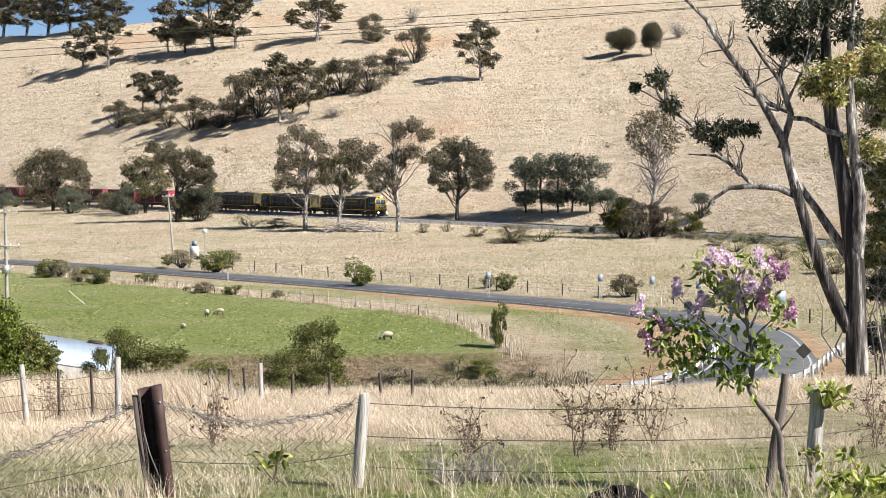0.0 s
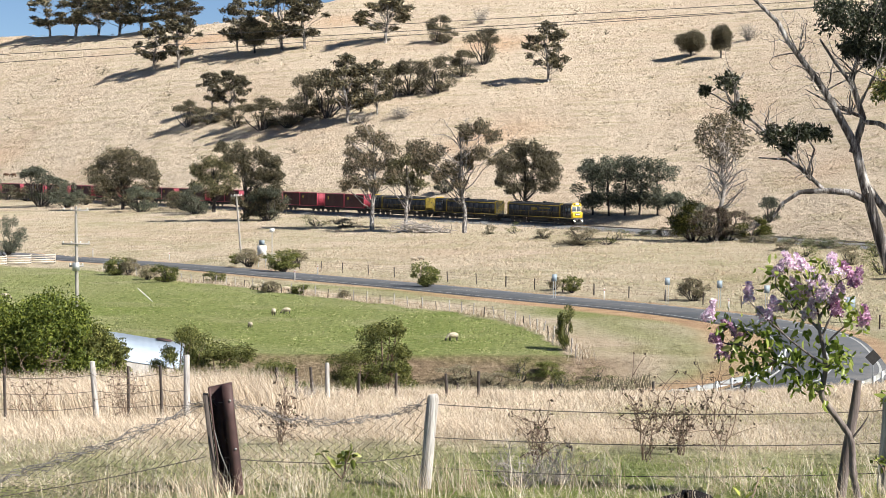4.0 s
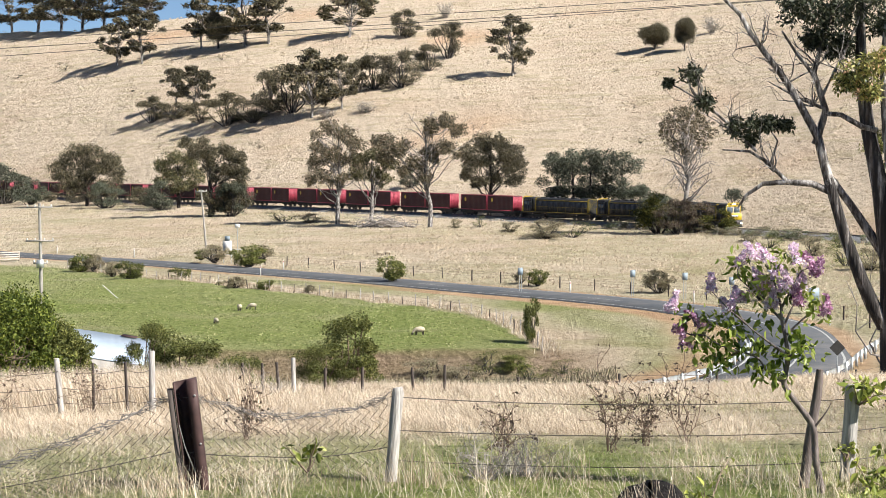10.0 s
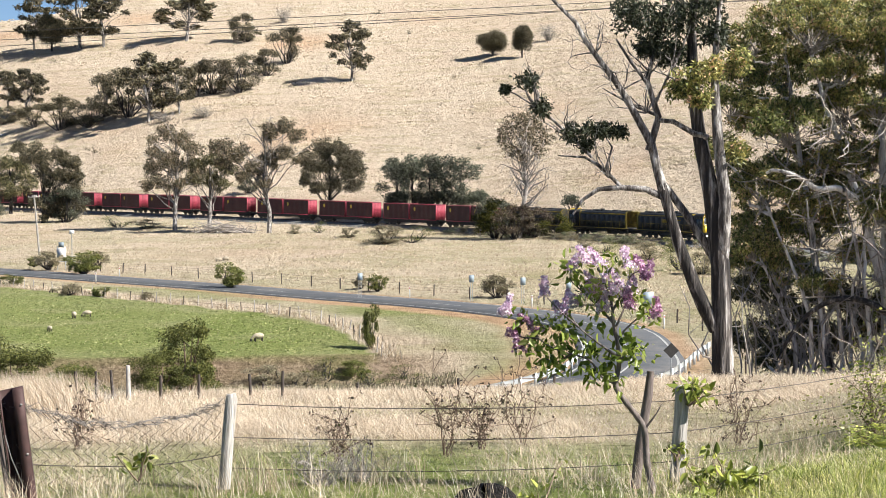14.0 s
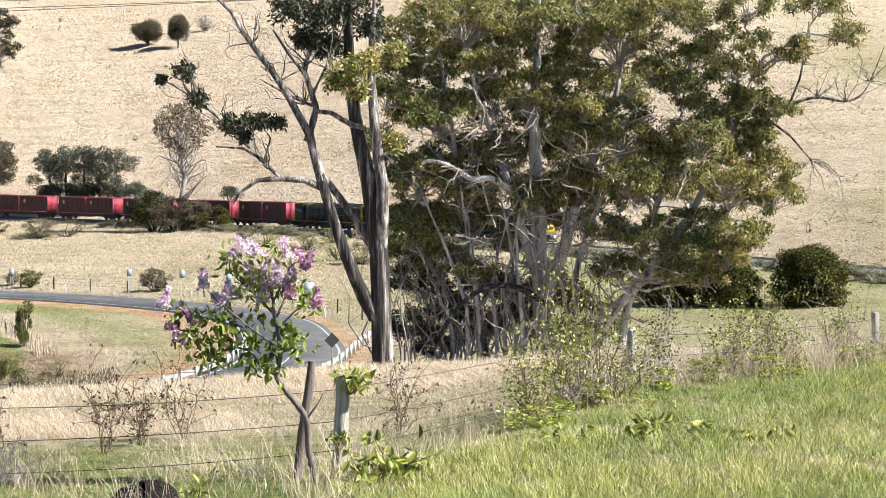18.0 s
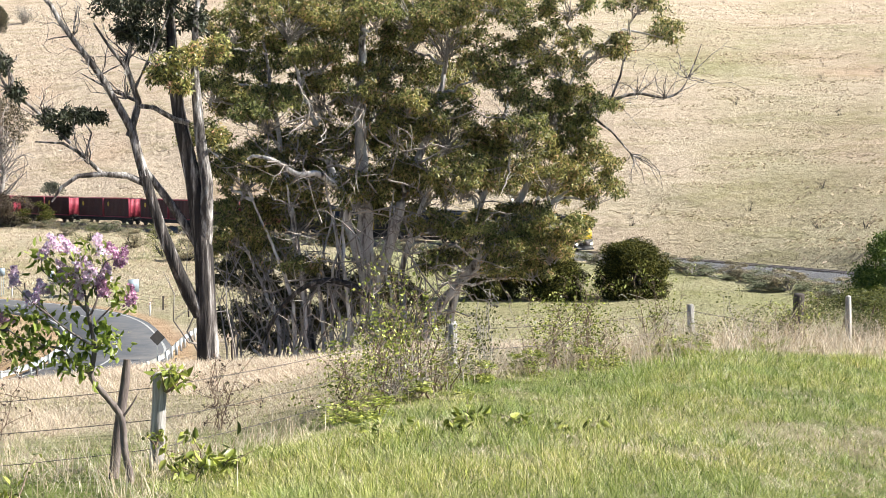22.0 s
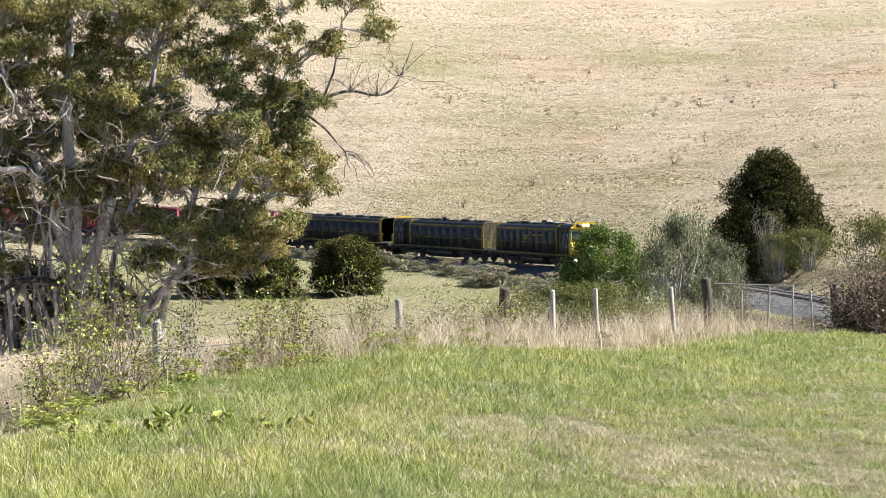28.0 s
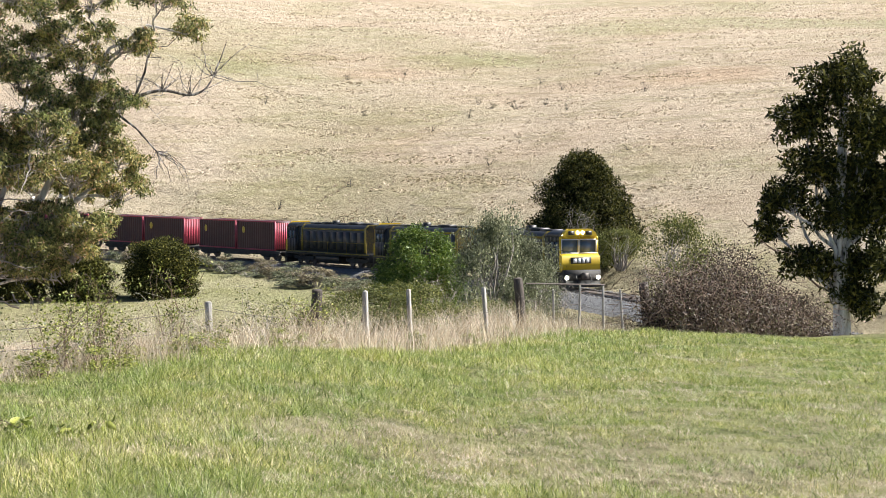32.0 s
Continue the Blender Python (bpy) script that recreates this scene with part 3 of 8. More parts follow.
    def blades(self, base, height, width, rng, lean=0.35, droop=0.25, simple=False, push=None):
        """Bent grass blades, one at each base point; height and width may be arrays; push: a lean of each blade's own."""
        b = np.asarray(base, float)
        n = len(b)
        h = np.broadcast_to(np.asarray(height, float), (n,)) * rng.uniform(0.55, 1.25, n)
        w = np.broadcast_to(np.asarray(width, float), (n,))
        a = rng.uniform(0, 2 * np.pi, n)
        side = np.stack([np.cos(a), np.sin(a), np.zeros(n)], 1) * (w * 0.5)[:, None]
        t = rng.standard_normal((n, 2)) * lean
        if push is not None:
            t = t + push
        tip = np.stack([t[:, 0] * h, t[:, 1] * h, h * (1 - droop * np.abs(t[:, 0]))], 1)
        mid = tip * np.array([0.36, 0.36, 0.58])
        if simple:
            v = np.stack([b - side * 1.2, b + side * 1.2, b + tip], 1).reshape(-1, 3)
            return self.add(v, np.arange(3 * n).reshape(n, 3)[:, [0, 1, 2, 2]])
        v = np.stack([b - side, b + side, b + mid + side * 0.8, b + mid - side * 0.8, b + tip], 1).reshape(-1, 3)
        k = np.arange(n)[:, None] * 5
        return self.add(v, np.concatenate([k + [0, 1, 2, 3], k + [3, 2, 4, 4]], 0))

    def sward(self, p, r, near, height, width, rng, lean=0.35):
        """Bent blades up to the range near, plain ones beyond; height and width are functions of the range."""
        for m, simple in ((r < near, False), (r >= near, True)):
            if m.any():
                self.blades(on_ground(p[m], -0.02), height(p[m], r[m]), width(r[m]), rng, lean, 0.25, simple)
        return self

    def mesh(self, name, mat, smooth_faces=False):
        v = np.concatenate(self.v) if self.v else np.zeros((0, 3))
        f = np.concatenate(self.f) if self.f else np.zeros((0, 4), int)
        me = bpy.data.meshes.new(name)
        tri = f[:, 2] == f[:, 3]
        sizes = np.where(tri, 3, 4)
        loops = f.reshape(-1)[np.repeat(np.array([[True, True, True, False]]), len(f), 0).reshape(-1) | np.repeat(~tri, 4)]
        me.vertices.add(len(v))
        me.vertices.foreach_set("co", v.reshape(-1).astype(np.float32))
        me.loops.add(len(loops))
        me.loops.foreach_set("vertex_index", loops.astype(np.int32))
        me.polygons.add(len(f))
        me.polygons.foreach_set("loop_start", np.concatenate([[0], np.cumsum(sizes)[:-1]]).astype(np.int32))
        if smooth_faces:
            me.polygons.foreach_set("use_smooth", np.ones(len(f), bool))
        me.update(calc_edges=True)
        me.materials.append(mat)
        return me


def part(name, shape, mat, parent, label="", smooth_faces=False):
    ob = new(name, shape.mesh(name, mat, smooth_faces))
    ob.parent = parent
    return tagged(ob, label)


def thing(name, x, y, label, category, group="", z=None, turn=0.0):
    ob = new(name)
    ob.matrix_basis = pose(x, y, float(ground(x, y)) if z is None else z, 0, 0, turn)
    return tagged(ob, label, category, group)


def alone(name, shape, mat, label, category="", group="", kind="", smooth_faces=False):
    return tagged(new(name, shape.mesh(name, mat, smooth_faces)), label, category, group, kind)


def on_ground(p, lift=0.0):
    p = np.asarray(p, float)
    return np.column_stack([p[:, 0], p[:, 1], ground(p[:, 0], p[:, 1]) + lift])

# ---- the ground, one sheet to the horizon ----
FENCE = [(-9.0, 9.6), (-1.85, 10.2), (-0.57, 10.55), (2.52, 10.9), (6.5, 15.2), (11.5, 18.7), (17.5, 22.4), (23.5, 25.9), (31.3, 29.5), (48, 36), (70, 44)]
PADDOCK_EDGE = [(4.5, 108), (4.5, 109.2), (3.4, 119.1), (1.8, 127.5), (-0.4, 134.0), (-5.5, 143.4), (-13.3, 152.4), (-22.2, 162.5), (-30.6, 173.8), (-36, 179), (-50, 195), (-75, 214), (-120, 250)]


def lawn_side(x, y):
    """Positive on the mown side of the boundary fence."""
    fx, fy = zip(*FENCE[3:])
    return np.where(x > 2.2, np.interp(x, fx, fy) - y, -1.0)


def zones(x, y):
    r = np.hypot(x, y)
    az = np.degrees(np.arctan2(x, y))
    rail = np.interp(np.clip(az, -60, 60), _t_az, _t_r)
    jig = wave(x, y, 7, 5) * 0.6 + wave(x, y, 2.2, 6) * 0.4
    blot = wave(x, y, 14, 7) * 0.6 + wave(x, y, 4.5, 8) * 0.5
    green = np.where(r < 75, 0.20 + 0.65 * blot + 0.55 * smooth(17.5, 12.5, r) * smooth(-2.5, 0.4, x) - 0.25 * smooth(14, 18, r), 0.12)
    green = np.where((r >= 75) & (r < rail), 0.30 + 0.25 * blot, green)
    green = np.where((az > 19) & (r > 60) & (r < rail - 7), 0.60 + 0.2 * blot, green)
    ey, ex = zip(*[(q, p) for p, q in PADDOCK_EDGE])
    inside = (x < np.interp(y, ey, ex) - 0.4) & (r > 108.4 + 0.8 * jig) & (y < 252) & (x > -160)
    far_part = smooth(150, 215, r)
    green = np.where(inside, 0.93 - 0.18 * far_part + 0.12 * blot - 0.18 * smooth(0.2, 0.7, wave(x, y, 3.5, 17)), green)
    verge = (~inside) & (r > 85) & (y < 175) & (x < 24) & (az > -12)
    green = np.where(verge, np.clip(0.66 + 0.45 * blot - 0.5 * smooth(6, 2, np.abs(x - np.interp(y, ey, ex) - 2)), 0.05, 0.9), green)
    droad, _ = line_near(x, y, ROAD)
    beyond = (r > np.interp(az, FLAT_AZ, FLAT_R) - 6) & (r < rail) & (az < 18) & (r > 120)
    green = np.where(beyond, 0.14 + 0.22 * blot + 0.2 * smooth(0, 14, az), green)
    hill = r > rail + 8
    patch = smooth(-0.05, 0.5, wave(x * 1.4, y * 0.6, 62, 9) * 0.7 + wave(x * 1.5, y * 0.6, 20, 10) * 0.5) * smooth(20, 32, az)
    h = ground(x, y)
    u = x - 0.6 * y
    streak = smooth(0.05, 0.6, wave(u, 9 * h, 55, 9) * 0.6 + wave(u, 6 * h, 18, 10) * 0.5) * smooth(22, 36, az)
    green = np.where(hill, 0.03 + 0.03 * smooth(14, 30, az) + 0.18 * patch + 0.30 * streak, green)
    mown = lawn_side(x, y)
    edge = smooth(-0.5, 0.6, mown + 0.7 * jig)
    wornpatch = smooth(0.25, 0.8, wave(x, y, 6, 11) * 0.6 + wave(x, y, 2.0, 12) * 0.5) * smooth(15, 40, az) * smooth(26, 12, r)
    green = green * (1 - edge) + edge * np.clip(0.92 - 0.45 * wornpatch - 0.20 * smooth(0.1, 0.6, wave(x, y, 3.0, 16)), 0, 1)
    dirt = smooth(9.5, 6.0, droad + 1.2 * jig) * smooth(172, 160, r) * smooth(9.5, 7, az) * 0.9 * (np.hypot(x, y) < np.interp(az, FLAT_AZ, FLAT_R) - 2)
    dirt = np.maximum(dirt, smooth(5.6, 4.6, droad + 0.4 * jig) * 0.75)
    bare = hill * smooth(0.45, 0.95, wave(u, 5 * h, 60, 13) * 0.65 + wave(x, y, 17, 14) * 0.5) * 0.7
    dirt = np.maximum(dirt, bare)
    earth = smooth(103.5, 105.5, r + jig) * smooth(110.2, 109.0, r + 0.7 * jig) * smooth(5.5, 2.0, az) * smooth(-14, -8, az) * (0.72 + 0.3 * jig)
    earth = np.maximum(earth, smooth(5.0, 3.2, line_near(x, y, TRACK)[0] + jig) * 0.4)
    # brown soil under the lawn, also shade between blades put into the colour
    earth = np.maximum(earth, edge * (0.10 + 0.12 * wave(x, y, 0.7, 15)))
    return np.clip(green, 0, 1), np.clip(dirt, 0, 1), np.clip(earth, 0, 1)


def build_ground():
    az = np.concatenate([np.arange(-180, -24, 6.0), np.arange(-24, 58, 0.33), np.arange(58, 180, 6.0)])
    rs, r = [0.0, 1.5, 3.0, 4.5, 6.0], 7.0
    while r < 4600:
        rs.append(r)
        r += 0.28 if r < 14 else (0.5 if r < 36 else (0.9 if r < 100 else (0.5 if r < 112 else (r * 0.011 if r < 330 else (r * 0.014 if r < 900 else r * 0.12)))))
    rs = np.array(rs)
    A, R = np.meshgrid(np.radians(az), rs)
    x, y = R * np.sin(A), R * np.cos(A)
    z = ground(x, y)
    z = z + 0.10 * wave(x, y, 1.6, 21) * smooth(36, 44, R) * smooth(420, 300, R) * (lawn_side(x, y) < 0) + 0.35 * wave(x * 1.9, y * 0.7, 7, 22) * smooth(130, 190, R) * (R > np.interp(np.degrees(A), _t_az, _t_r) + 15)
    d, zr = line_near(x, y, ROAD)
    w = smooth(10, 5.5, d)
    z = z * (1 - w) + (zr - 0.08) * w
    d, zt = line_near(x, y, TRACK)
    w = smooth(8, 3.4, d)
    z = z * (1 - w) + (zt - 0.75) * w
    n, m = x.shape
    i, k = np.meshgrid(np.arange(n - 1), np.arange(m), indexing="ij")
    k2 = (k + 1) % m
    f = np.stack([i * m + k, i * m + k2, (i + 1) * m + k2, (i + 1) * m + k], -1).reshape(-1, 4)[:, ::-1]
    s = Shape().add(np.stack([x, y, z], -1).reshape(-1, 3), f)
    me = s.mesh("ground", LAND, True)
    g, dd, e = zones(x.reshape(-1), y.reshape(-1))
    at = me.color_attributes.new("zone", "FLOAT_COLOR", "POINT")
    at.data.foreach_set("color", np.stack([g, dd, e, np.ones_like(g)], 1).reshape(-1).astype(np.float32))
    return tagged(new("ground", me), "dry straw-coloured hillside and green valley pasture", kind="structure")


GROUND = build_ground()


def strip(line, offsets, lifts):
    """A strip along a line: cross offsets to its right and their heights over the line."""
    p = np.asarray(line)
    d = np.gradient(p[:, :2], axis=0)
    d /= np.linalg.norm(d, axis=1)[:, None]
    right = np.column_stack([d[:, 1], -d[:, 0]])
    v = np.stack([np.column_stack([p[:, :2] + right * o, p[:, 2] + h]) for o, h in zip(offsets, lifts)], 1)
    n, m = len(p), len(offsets)
    i, k = np.meshgrid(np.arange(n - 1), np.arange(m - 1), indexing="ij")
    f = np.stack([i * m + k, i * m + k + 1, (i + 1) * m + k + 1, (i + 1) * m + k], -1).reshape(-1, 4)
    return v.reshape(-1, 3), f[:, ::-1]


# ---- the road ----
road = alone("road", Shape().add(*strip(ROAD, [-3.6, -3.5, 0, 3.5, 3.6], [-0.12, 0.02, 0.06, 0.02, -0.12])), ASPHALT, "dark grey two-lane asphalt road round a bend", kind="structure")
for _o in (-3.05, 3.05):
    part("edge_line", Shape().add(*strip(ROAD, [_o - 0.08, _o + 0.08], [0.032, 0.032])), ROAD_PAINT, road, "white painted line")
_cl = Shape()
for _i in range(0, len(ROAD) - 8, 1):
    if (_i % 8) < 3 or _i > 160:
        _cl.add(*strip(ROAD[_i:_i + 2], [-0.07, 0.07], [0.066, 0.066]))
part("centre_line", _cl, ROAD_PAINT, road, "white painted line")

# ---- the railway ----
railway = alone("railway_bed", Shape().add(*strip(TRACK, [-3.4, -1.9, -1.5, 1.5, 1.9, 3.4], [-0.85, -0.22, -0.13, -0.13, -0.22, -0.85])), BALLAST, "grey crushed stone railway bed", kind="structure")
for _o in (-0.57, 0.57):
    part("rail", Shape().add(*strip(TRACK, [_o - 0.06, _o - 0.035, _o + 0.035, _o + 0.06], [-0.15, 0.0, 0.0, -0.15])), STEEL, railway)


def build_sleepers():
    s = Shape()
    rng = np.random.default_rng(4)
    near = Shape().box(-0.11, 0.11, -1.0, 1.0, -0.14, -0.06).mesh("sleeper", SLEEPER)
    made = 0
    for a, b in zip(TRACK[:-1], TRACK[1:]):
        turn = math.degrees(math.atan2(b[1] - a[1], b[0] - a[0]))
        for q in (0.0, 0.33, 0.66):
            c = a + (b - a) * q
            if a[1] < 150 and made < 240:
                ob = new("sleeper", near)
                ob.parent = railway
                ob.matrix_basis = pose(c[0], c[1], c[2], 0, 0, turn + rng.uniform(-2, 2))
                made += 1


build_sleepers()

# ---- stones along the bed, too many to count ----
def build_ballast_stones():
    rng = np.random.default_rng(5)
    near = TRACK[TRACK[:, 1] < 140]
    i = rng.integers(0, len(near) - 1, 9000)
    t = rng.uniform(0, 1, (9000, 1))
    c = near[i] * (1 - t) + near[i + 1] * t
    d = near[i + 1] - near[i]
    d /= np.linalg.norm(d, axis=1)[:, None]
    off = rng.uniform(-3.2, 3.2, 9000)
    c[:, 0] += d[:, 1] * off
    c[:, 1] -= d[:, 0] * off
    c[:, 2] += np.interp(np.abs(off), [0, 1.5, 1.9, 3.4], [-0.13, -0.13, -0.22, -0.85]) + 0.02
    s = Shape()
    k = np.array([(1, 0, -.4), (-.5, .87, -.4), (-.5, -.87, -.4), (0, 0, .8)])
    size = rng.uniform(0.04, 0.11, (9000, 1, 1))
    v = (c[:, None, :] + k[None] * size * rng.uniform(0.6, 1.4, (9000, 4, 3))).reshape(-1, 3)
    b = np.arange(9000)[:, None] * 4
    f = np.concatenate([b + [0, 1, 3, 3], b + [1, 2, 3, 3], b + [2, 0, 3, 3]], 0)
    alone("ballast_stones", s.add(v, f), BALLAST, "loose grey crushed stone beside the rails", "gravel", kind="stuff")


build_ballast_stones()

# ---- the train ----
ARC = np.concatenate([[0], np.cumsum(np.linalg.norm(np.diff(TRACK[:, :2], axis=0), axis=1))])
FRONT_T = [0, 3, 6, 9, 12, 15, 18, 21, 24, 27, 30, 32]
FRONT_S = [612.2, 635.4, 657.8, 681.4, 706.6, 732.6, 758.7, 784.4, 809.7, 834.5, 858.4, 873.0]


def bogie(parent, x, axles, spacing, sub="bogie_frame"):
    s = Shape()
    span = spacing * (axles - 1) / 2 + 0.55
    for y in (-0.92, 0.80):
        s.prism([(x - span, 0.52), (x - span * 0.6, 0.40), (x + span * 0.6, 0.40), (x + span, 0.52), (x + span, 0.74), (x - span, 0.74)], y, y + 0.12, "y")
    s.box(x - 0.3, x + 0.3, -0.9, 0.9, 0.45, 0.85)
    b = part("bogie", s, UNDERFRAME, parent)
    for k in range(axles):
        wx = x + (k - (axles - 1) / 2) * spacing
        for y in (-0.60, 0.49):
            a = np.arange(16) * 2 * np.pi / 16
            part("wheel", Shape().prism([(wx + 0.46 * np.cos(q), 0.46 + 0.46 * np.sin(q)) for q in a], y, y + 0.11, "y"), WHEEL_STEEL, b)
    return b


def windowed(x0, x1, z0, z1, holes):
    """Fills a wall between z0 and z1 leaving out the holes, as boxes (x0, x1, z0, z1)."""
    xs = sorted({x0, x1, *[h[0] for h in holes], *[h[1] for h in holes]})
    zs = sorted({z0, z1, *[h[2] for h in holes], *[h[3] for h in holes]})
    out = []
    for a, b in zip(xs, xs[1:]):
        for c, d in zip(zs, zs[1:]):
            if not any(h[0] <= a and b <= h[1] and h[2] <= c and d <= h[3] for h in holes):
                out.append((a, b, c, d))
    return out


def locomotive(lit):
    """x forward, rail level at 0, length 16.6 m; cab at the +x end."""
    ob = new("locomotive")
    tagged(ob, "dirty dark grey diesel locomotive with yellow cab front" if lit else "dirty dark grey diesel locomotive with yellow cab end", "locomotive", "locomotives of the goods train")
    part("underframe", Shape().box(-8.0, 8.0, -1.35, 1.35, 0.92, 1.22).box(-8.15, -7.95, -1.3, 1.3, 0.5, 1.2).box(7.95, 8.15, -1.3, 1.3, 0.5, 1.2), UNDERFRAME, ob)
    part("sill_stripe", Shape().box(-8.0, 8.0, -1.372, -1.352, 1.10, 1.20).box(-8.0, 8.0, 1.352, 1.372, 1.10, 1.20), DULL_YELLOW, ob, "dirty yellow sill stripe")
    part("fuel_tank", Shape().prism([(-1.15, 0.45), (-0.8, 0.22), (0.8, 0.22), (1.15, 0.45), (1.15, 0.92), (-1.15, 0.92)], -2.2, 2.2), BLACK_PAINT, ob)
    for x in (-5.1, 5.1):
        bogie(ob, x, 3, 1.45)
    hood = part("engine_hood", Shape().prism([(-1.18, 1.22), (1.18, 1.22), (1.18, 3.30), (0.85, 3.60), (-0.85, 3.60), (-1.18, 3.30)], -7.3, 5.0), LOCO_GREY, ob, "grimy dark grey engine hood")
    for k in range(9):
        x = -6.9 + k * 1.28
        for y0, y1 in ((-1.21, -1.182), (1.182, 1.21)):
            part("hood_door", Shape().box(x, x + 1.12, y0, y1, 1.5, 3.0), LOCO_GREY, hood)
    for a, b in ((-7.3, -6.98), (4.72, 5.0)):
        part("yellow_end", Shape().prism([(-1.225, 1.3), (1.225, 1.3), (1.225, 3.32), (0.88, 3.63), (-0.88, 3.63), (-1.225, 3.32)], a, b), DULL_YELLOW, hood, "yellow painted hood end")
    part("roof_stripe", Shape().box(-7.3, 5.0, -1.224, -1.20, 3.16, 3.30).box(-7.3, 5.0, 1.20, 1.224, 3.16, 3.30), DULL_YELLOW, hood, "dirty yellow stripe under the roof")
    part("side_mark", Shape().box(-1.6, -0.3, -1.232, -1.212, 2.3, 2.75).box(0.2, 2.6, -1.232, -1.212, 2.62, 2.8), DULL_YELLOW, hood, "faded yellow lettering as plain bars")
    for x, w, h in ((-5.6, 1.6, 0.16), (-3.2, 0.9, 0.22), (-1.0, 1.5, 0.12), (1.6, 1.1, 0.2), (3.6, 1.3, 0.14)):
        part("roof_fan", Shape().box(x - w / 2, x + w / 2, -0.6, 0.6, 3.602, 3.60 + h, 0.05), BLACK_PAINT, hood)
    part("exhaust", Shape().box(0.2, 0.7, -0.3, 0.3, 3.602, 3.95, 0.04), BLACK_PAINT, hood)
    part("cooler_recess", Shape().box(5.0, 5.75, -1.15, 1.15, 1.22, 3.45), BLACK_PAINT, ob)
    # cab with real openings
    s = Shape()
    for y0, y1 in ((-1.38, -1.30), (1.30, 1.38)):
        for a, b, c, d in windowed(5.75, 7.55, 1.22, 3.30, [(6.2, 6.65, 2.3, 3.0), (6.8, 7.35, 2.3, 3.0)]):
            s.box(a, b, y0, y1, c, d)
    s.box(5.75, 5.83, -1.30, 1.30, 1.22, 3.30)
    cab = part("cab", s, LOCO_GREY, ob, "dark grey cab side")
    f = Shape()
    for a, b, c, d in windowed(-1.38, 1.38, 1.22, 3.35, [(-1.2, -0.08, 2.32, 3.12), (0.08, 1.2, 2.32, 3.12)]):
        f.box(7.552, 7.64, a, b, c, d)
    part("cab_front", f, LOCO_YELLOW, cab, "bright yellow cab front")
    part("nose", Shape().prism([(7.64, 1.05), (7.95, 1.15), (7.95, 2.08), (7.64, 2.25)], -1.36, 1.36, "y"), LOCO_YELLOW, cab, "bright yellow nose")
    part("number_panel", Shape().box(7.952, 7.97, -0.72, 0.72, 1.62, 2.02), BLACK_PAINT, cab)
    b = Shape()
    for k in range(4):
        y = -0.56 + k * 0.30
        b.box(7.972, 7.985, y, y + 0.22, 1.69, 1.95)
    part("number_bars", b, PALE_MARK, cab, "pale bars in place of the number")
    part("roof", Shape().prism([(-1.40, 3.30), (1.40, 3.30), (1.30, 3.55), (0.9, 3.72), (-0.9, 3.72), (-1.30, 3.55)], 5.70, 7.50), LOCO_GREY, cab)
    part("light_box", Shape().prism([(-1.25, 3.352), (1.25, 3.352), (1.1, 3.62), (0.8, 3.84), (-0.8, 3.84), (-1.1, 3.62)], 7.502, 7.80), LOCO_YELLOW, cab, "yellow headlight housing")
    for y in (-0.62, 0.62):
        part("number_box", Shape().box(7.802, 7.82, y - 0.22, y + 0.22, 3.46, 3.70), BLACK_PAINT, cab)
    for y in (-1.2, 0.08):
        part("windscreen_pane", Shape().box(7.58, 7.60, y, y + 1.12, 2.32, 3.12), CAB_GLASS, cab)
        part("window_rim", Shape().box(7.642, 7.66, y - 0.05, y + 1.17, 2.25, 2.32).box(7.642, 7.66, y - 0.05, y + 1.17, 3.12, 3.19).box(7.642, 7.66, y - 0.05, y, 2.32, 3.12).box(7.642, 7.66, y + 1.12, y + 1.17, 2.32, 3.12), PALE_MARK, cab)
    for a, b in ((6.2, 6.65), (6.8, 7.35)):
        for y in (-1.36, 1.34):
            part("side_window", Shape().box(a, b, y, y + 0.02, 2.3, 3.0), CAB_GLASS, cab)
    lamp = HEADLIGHT if lit else PALE_MARK
    for y in (-0.17, 0.17):
        a = np.arange(12) * 2 * np.pi / 12
        part("headlight", Shape().prism([(y + 0.11 * np.cos(q), 3.60 + 0.11 * np.sin(q)) for q in a], 7.802, 7.84), lamp, ob, "glowing headlight" if lit else "")
    for y in (-1.12, 1.12):
        a = np.arange(12) * 2 * np.pi / 12
        part("ditch_light", Shape().prism([(y + 0.13 * np.cos(q), 0.74 + 0.13 * np.sin(q)) for q in a], 8.152, 8.20), lamp, ob, "glowing ditch light" if lit else "")
        part("marker_light", Shape().prism([(y * 1.04 + 0.06 * np.cos(q), 3.42 + 0.06 * np.sin(q)) for q in a], 7.642, 7.70), lamp, ob)
    part("plough", Shape().prism([(8.15, 0.55), (8.5, 0.15), (8.15, 0.12)], -1.2, 1.2, "y"), BLACK_PAINT, ob)
    part("coupler", Shape().box(8.15, 8.60, -0.14, 0.14, 0.72, 1.0).box(8.45, 8.65, -0.2, 0.2, 0.66, 1.06), WHEEL_STEEL, ob, "worn steel coupler")
    part("rear_coupler", Shape().box(-8.6, -8.15, -0.14, 0.14, 0.72, 1.0), WHEEL_STEEL, ob)
    for y in (-1.33, 1.33):
        rail_s = Shape().tube([(-7.8, y, 2.1), (4.9, y, 2.1)], 0.022, 5)
        for x in np.arange(-7.6, 5.0, 1.8):
            rail_s.tube([(x, y, 1.2), (x, y, 2.1)], 0.018, 5)
        part("handrail", rail_s, DULL_YELLOW, ob, "dull yellow handrail")
        for k in range(4):
            part("step", Shape().box(5.25, 5.65, y - 0.1, y + 0.1, 0.25 + k * 0.25, 0.29 + k * 0.25), UNDERFRAME, ob)
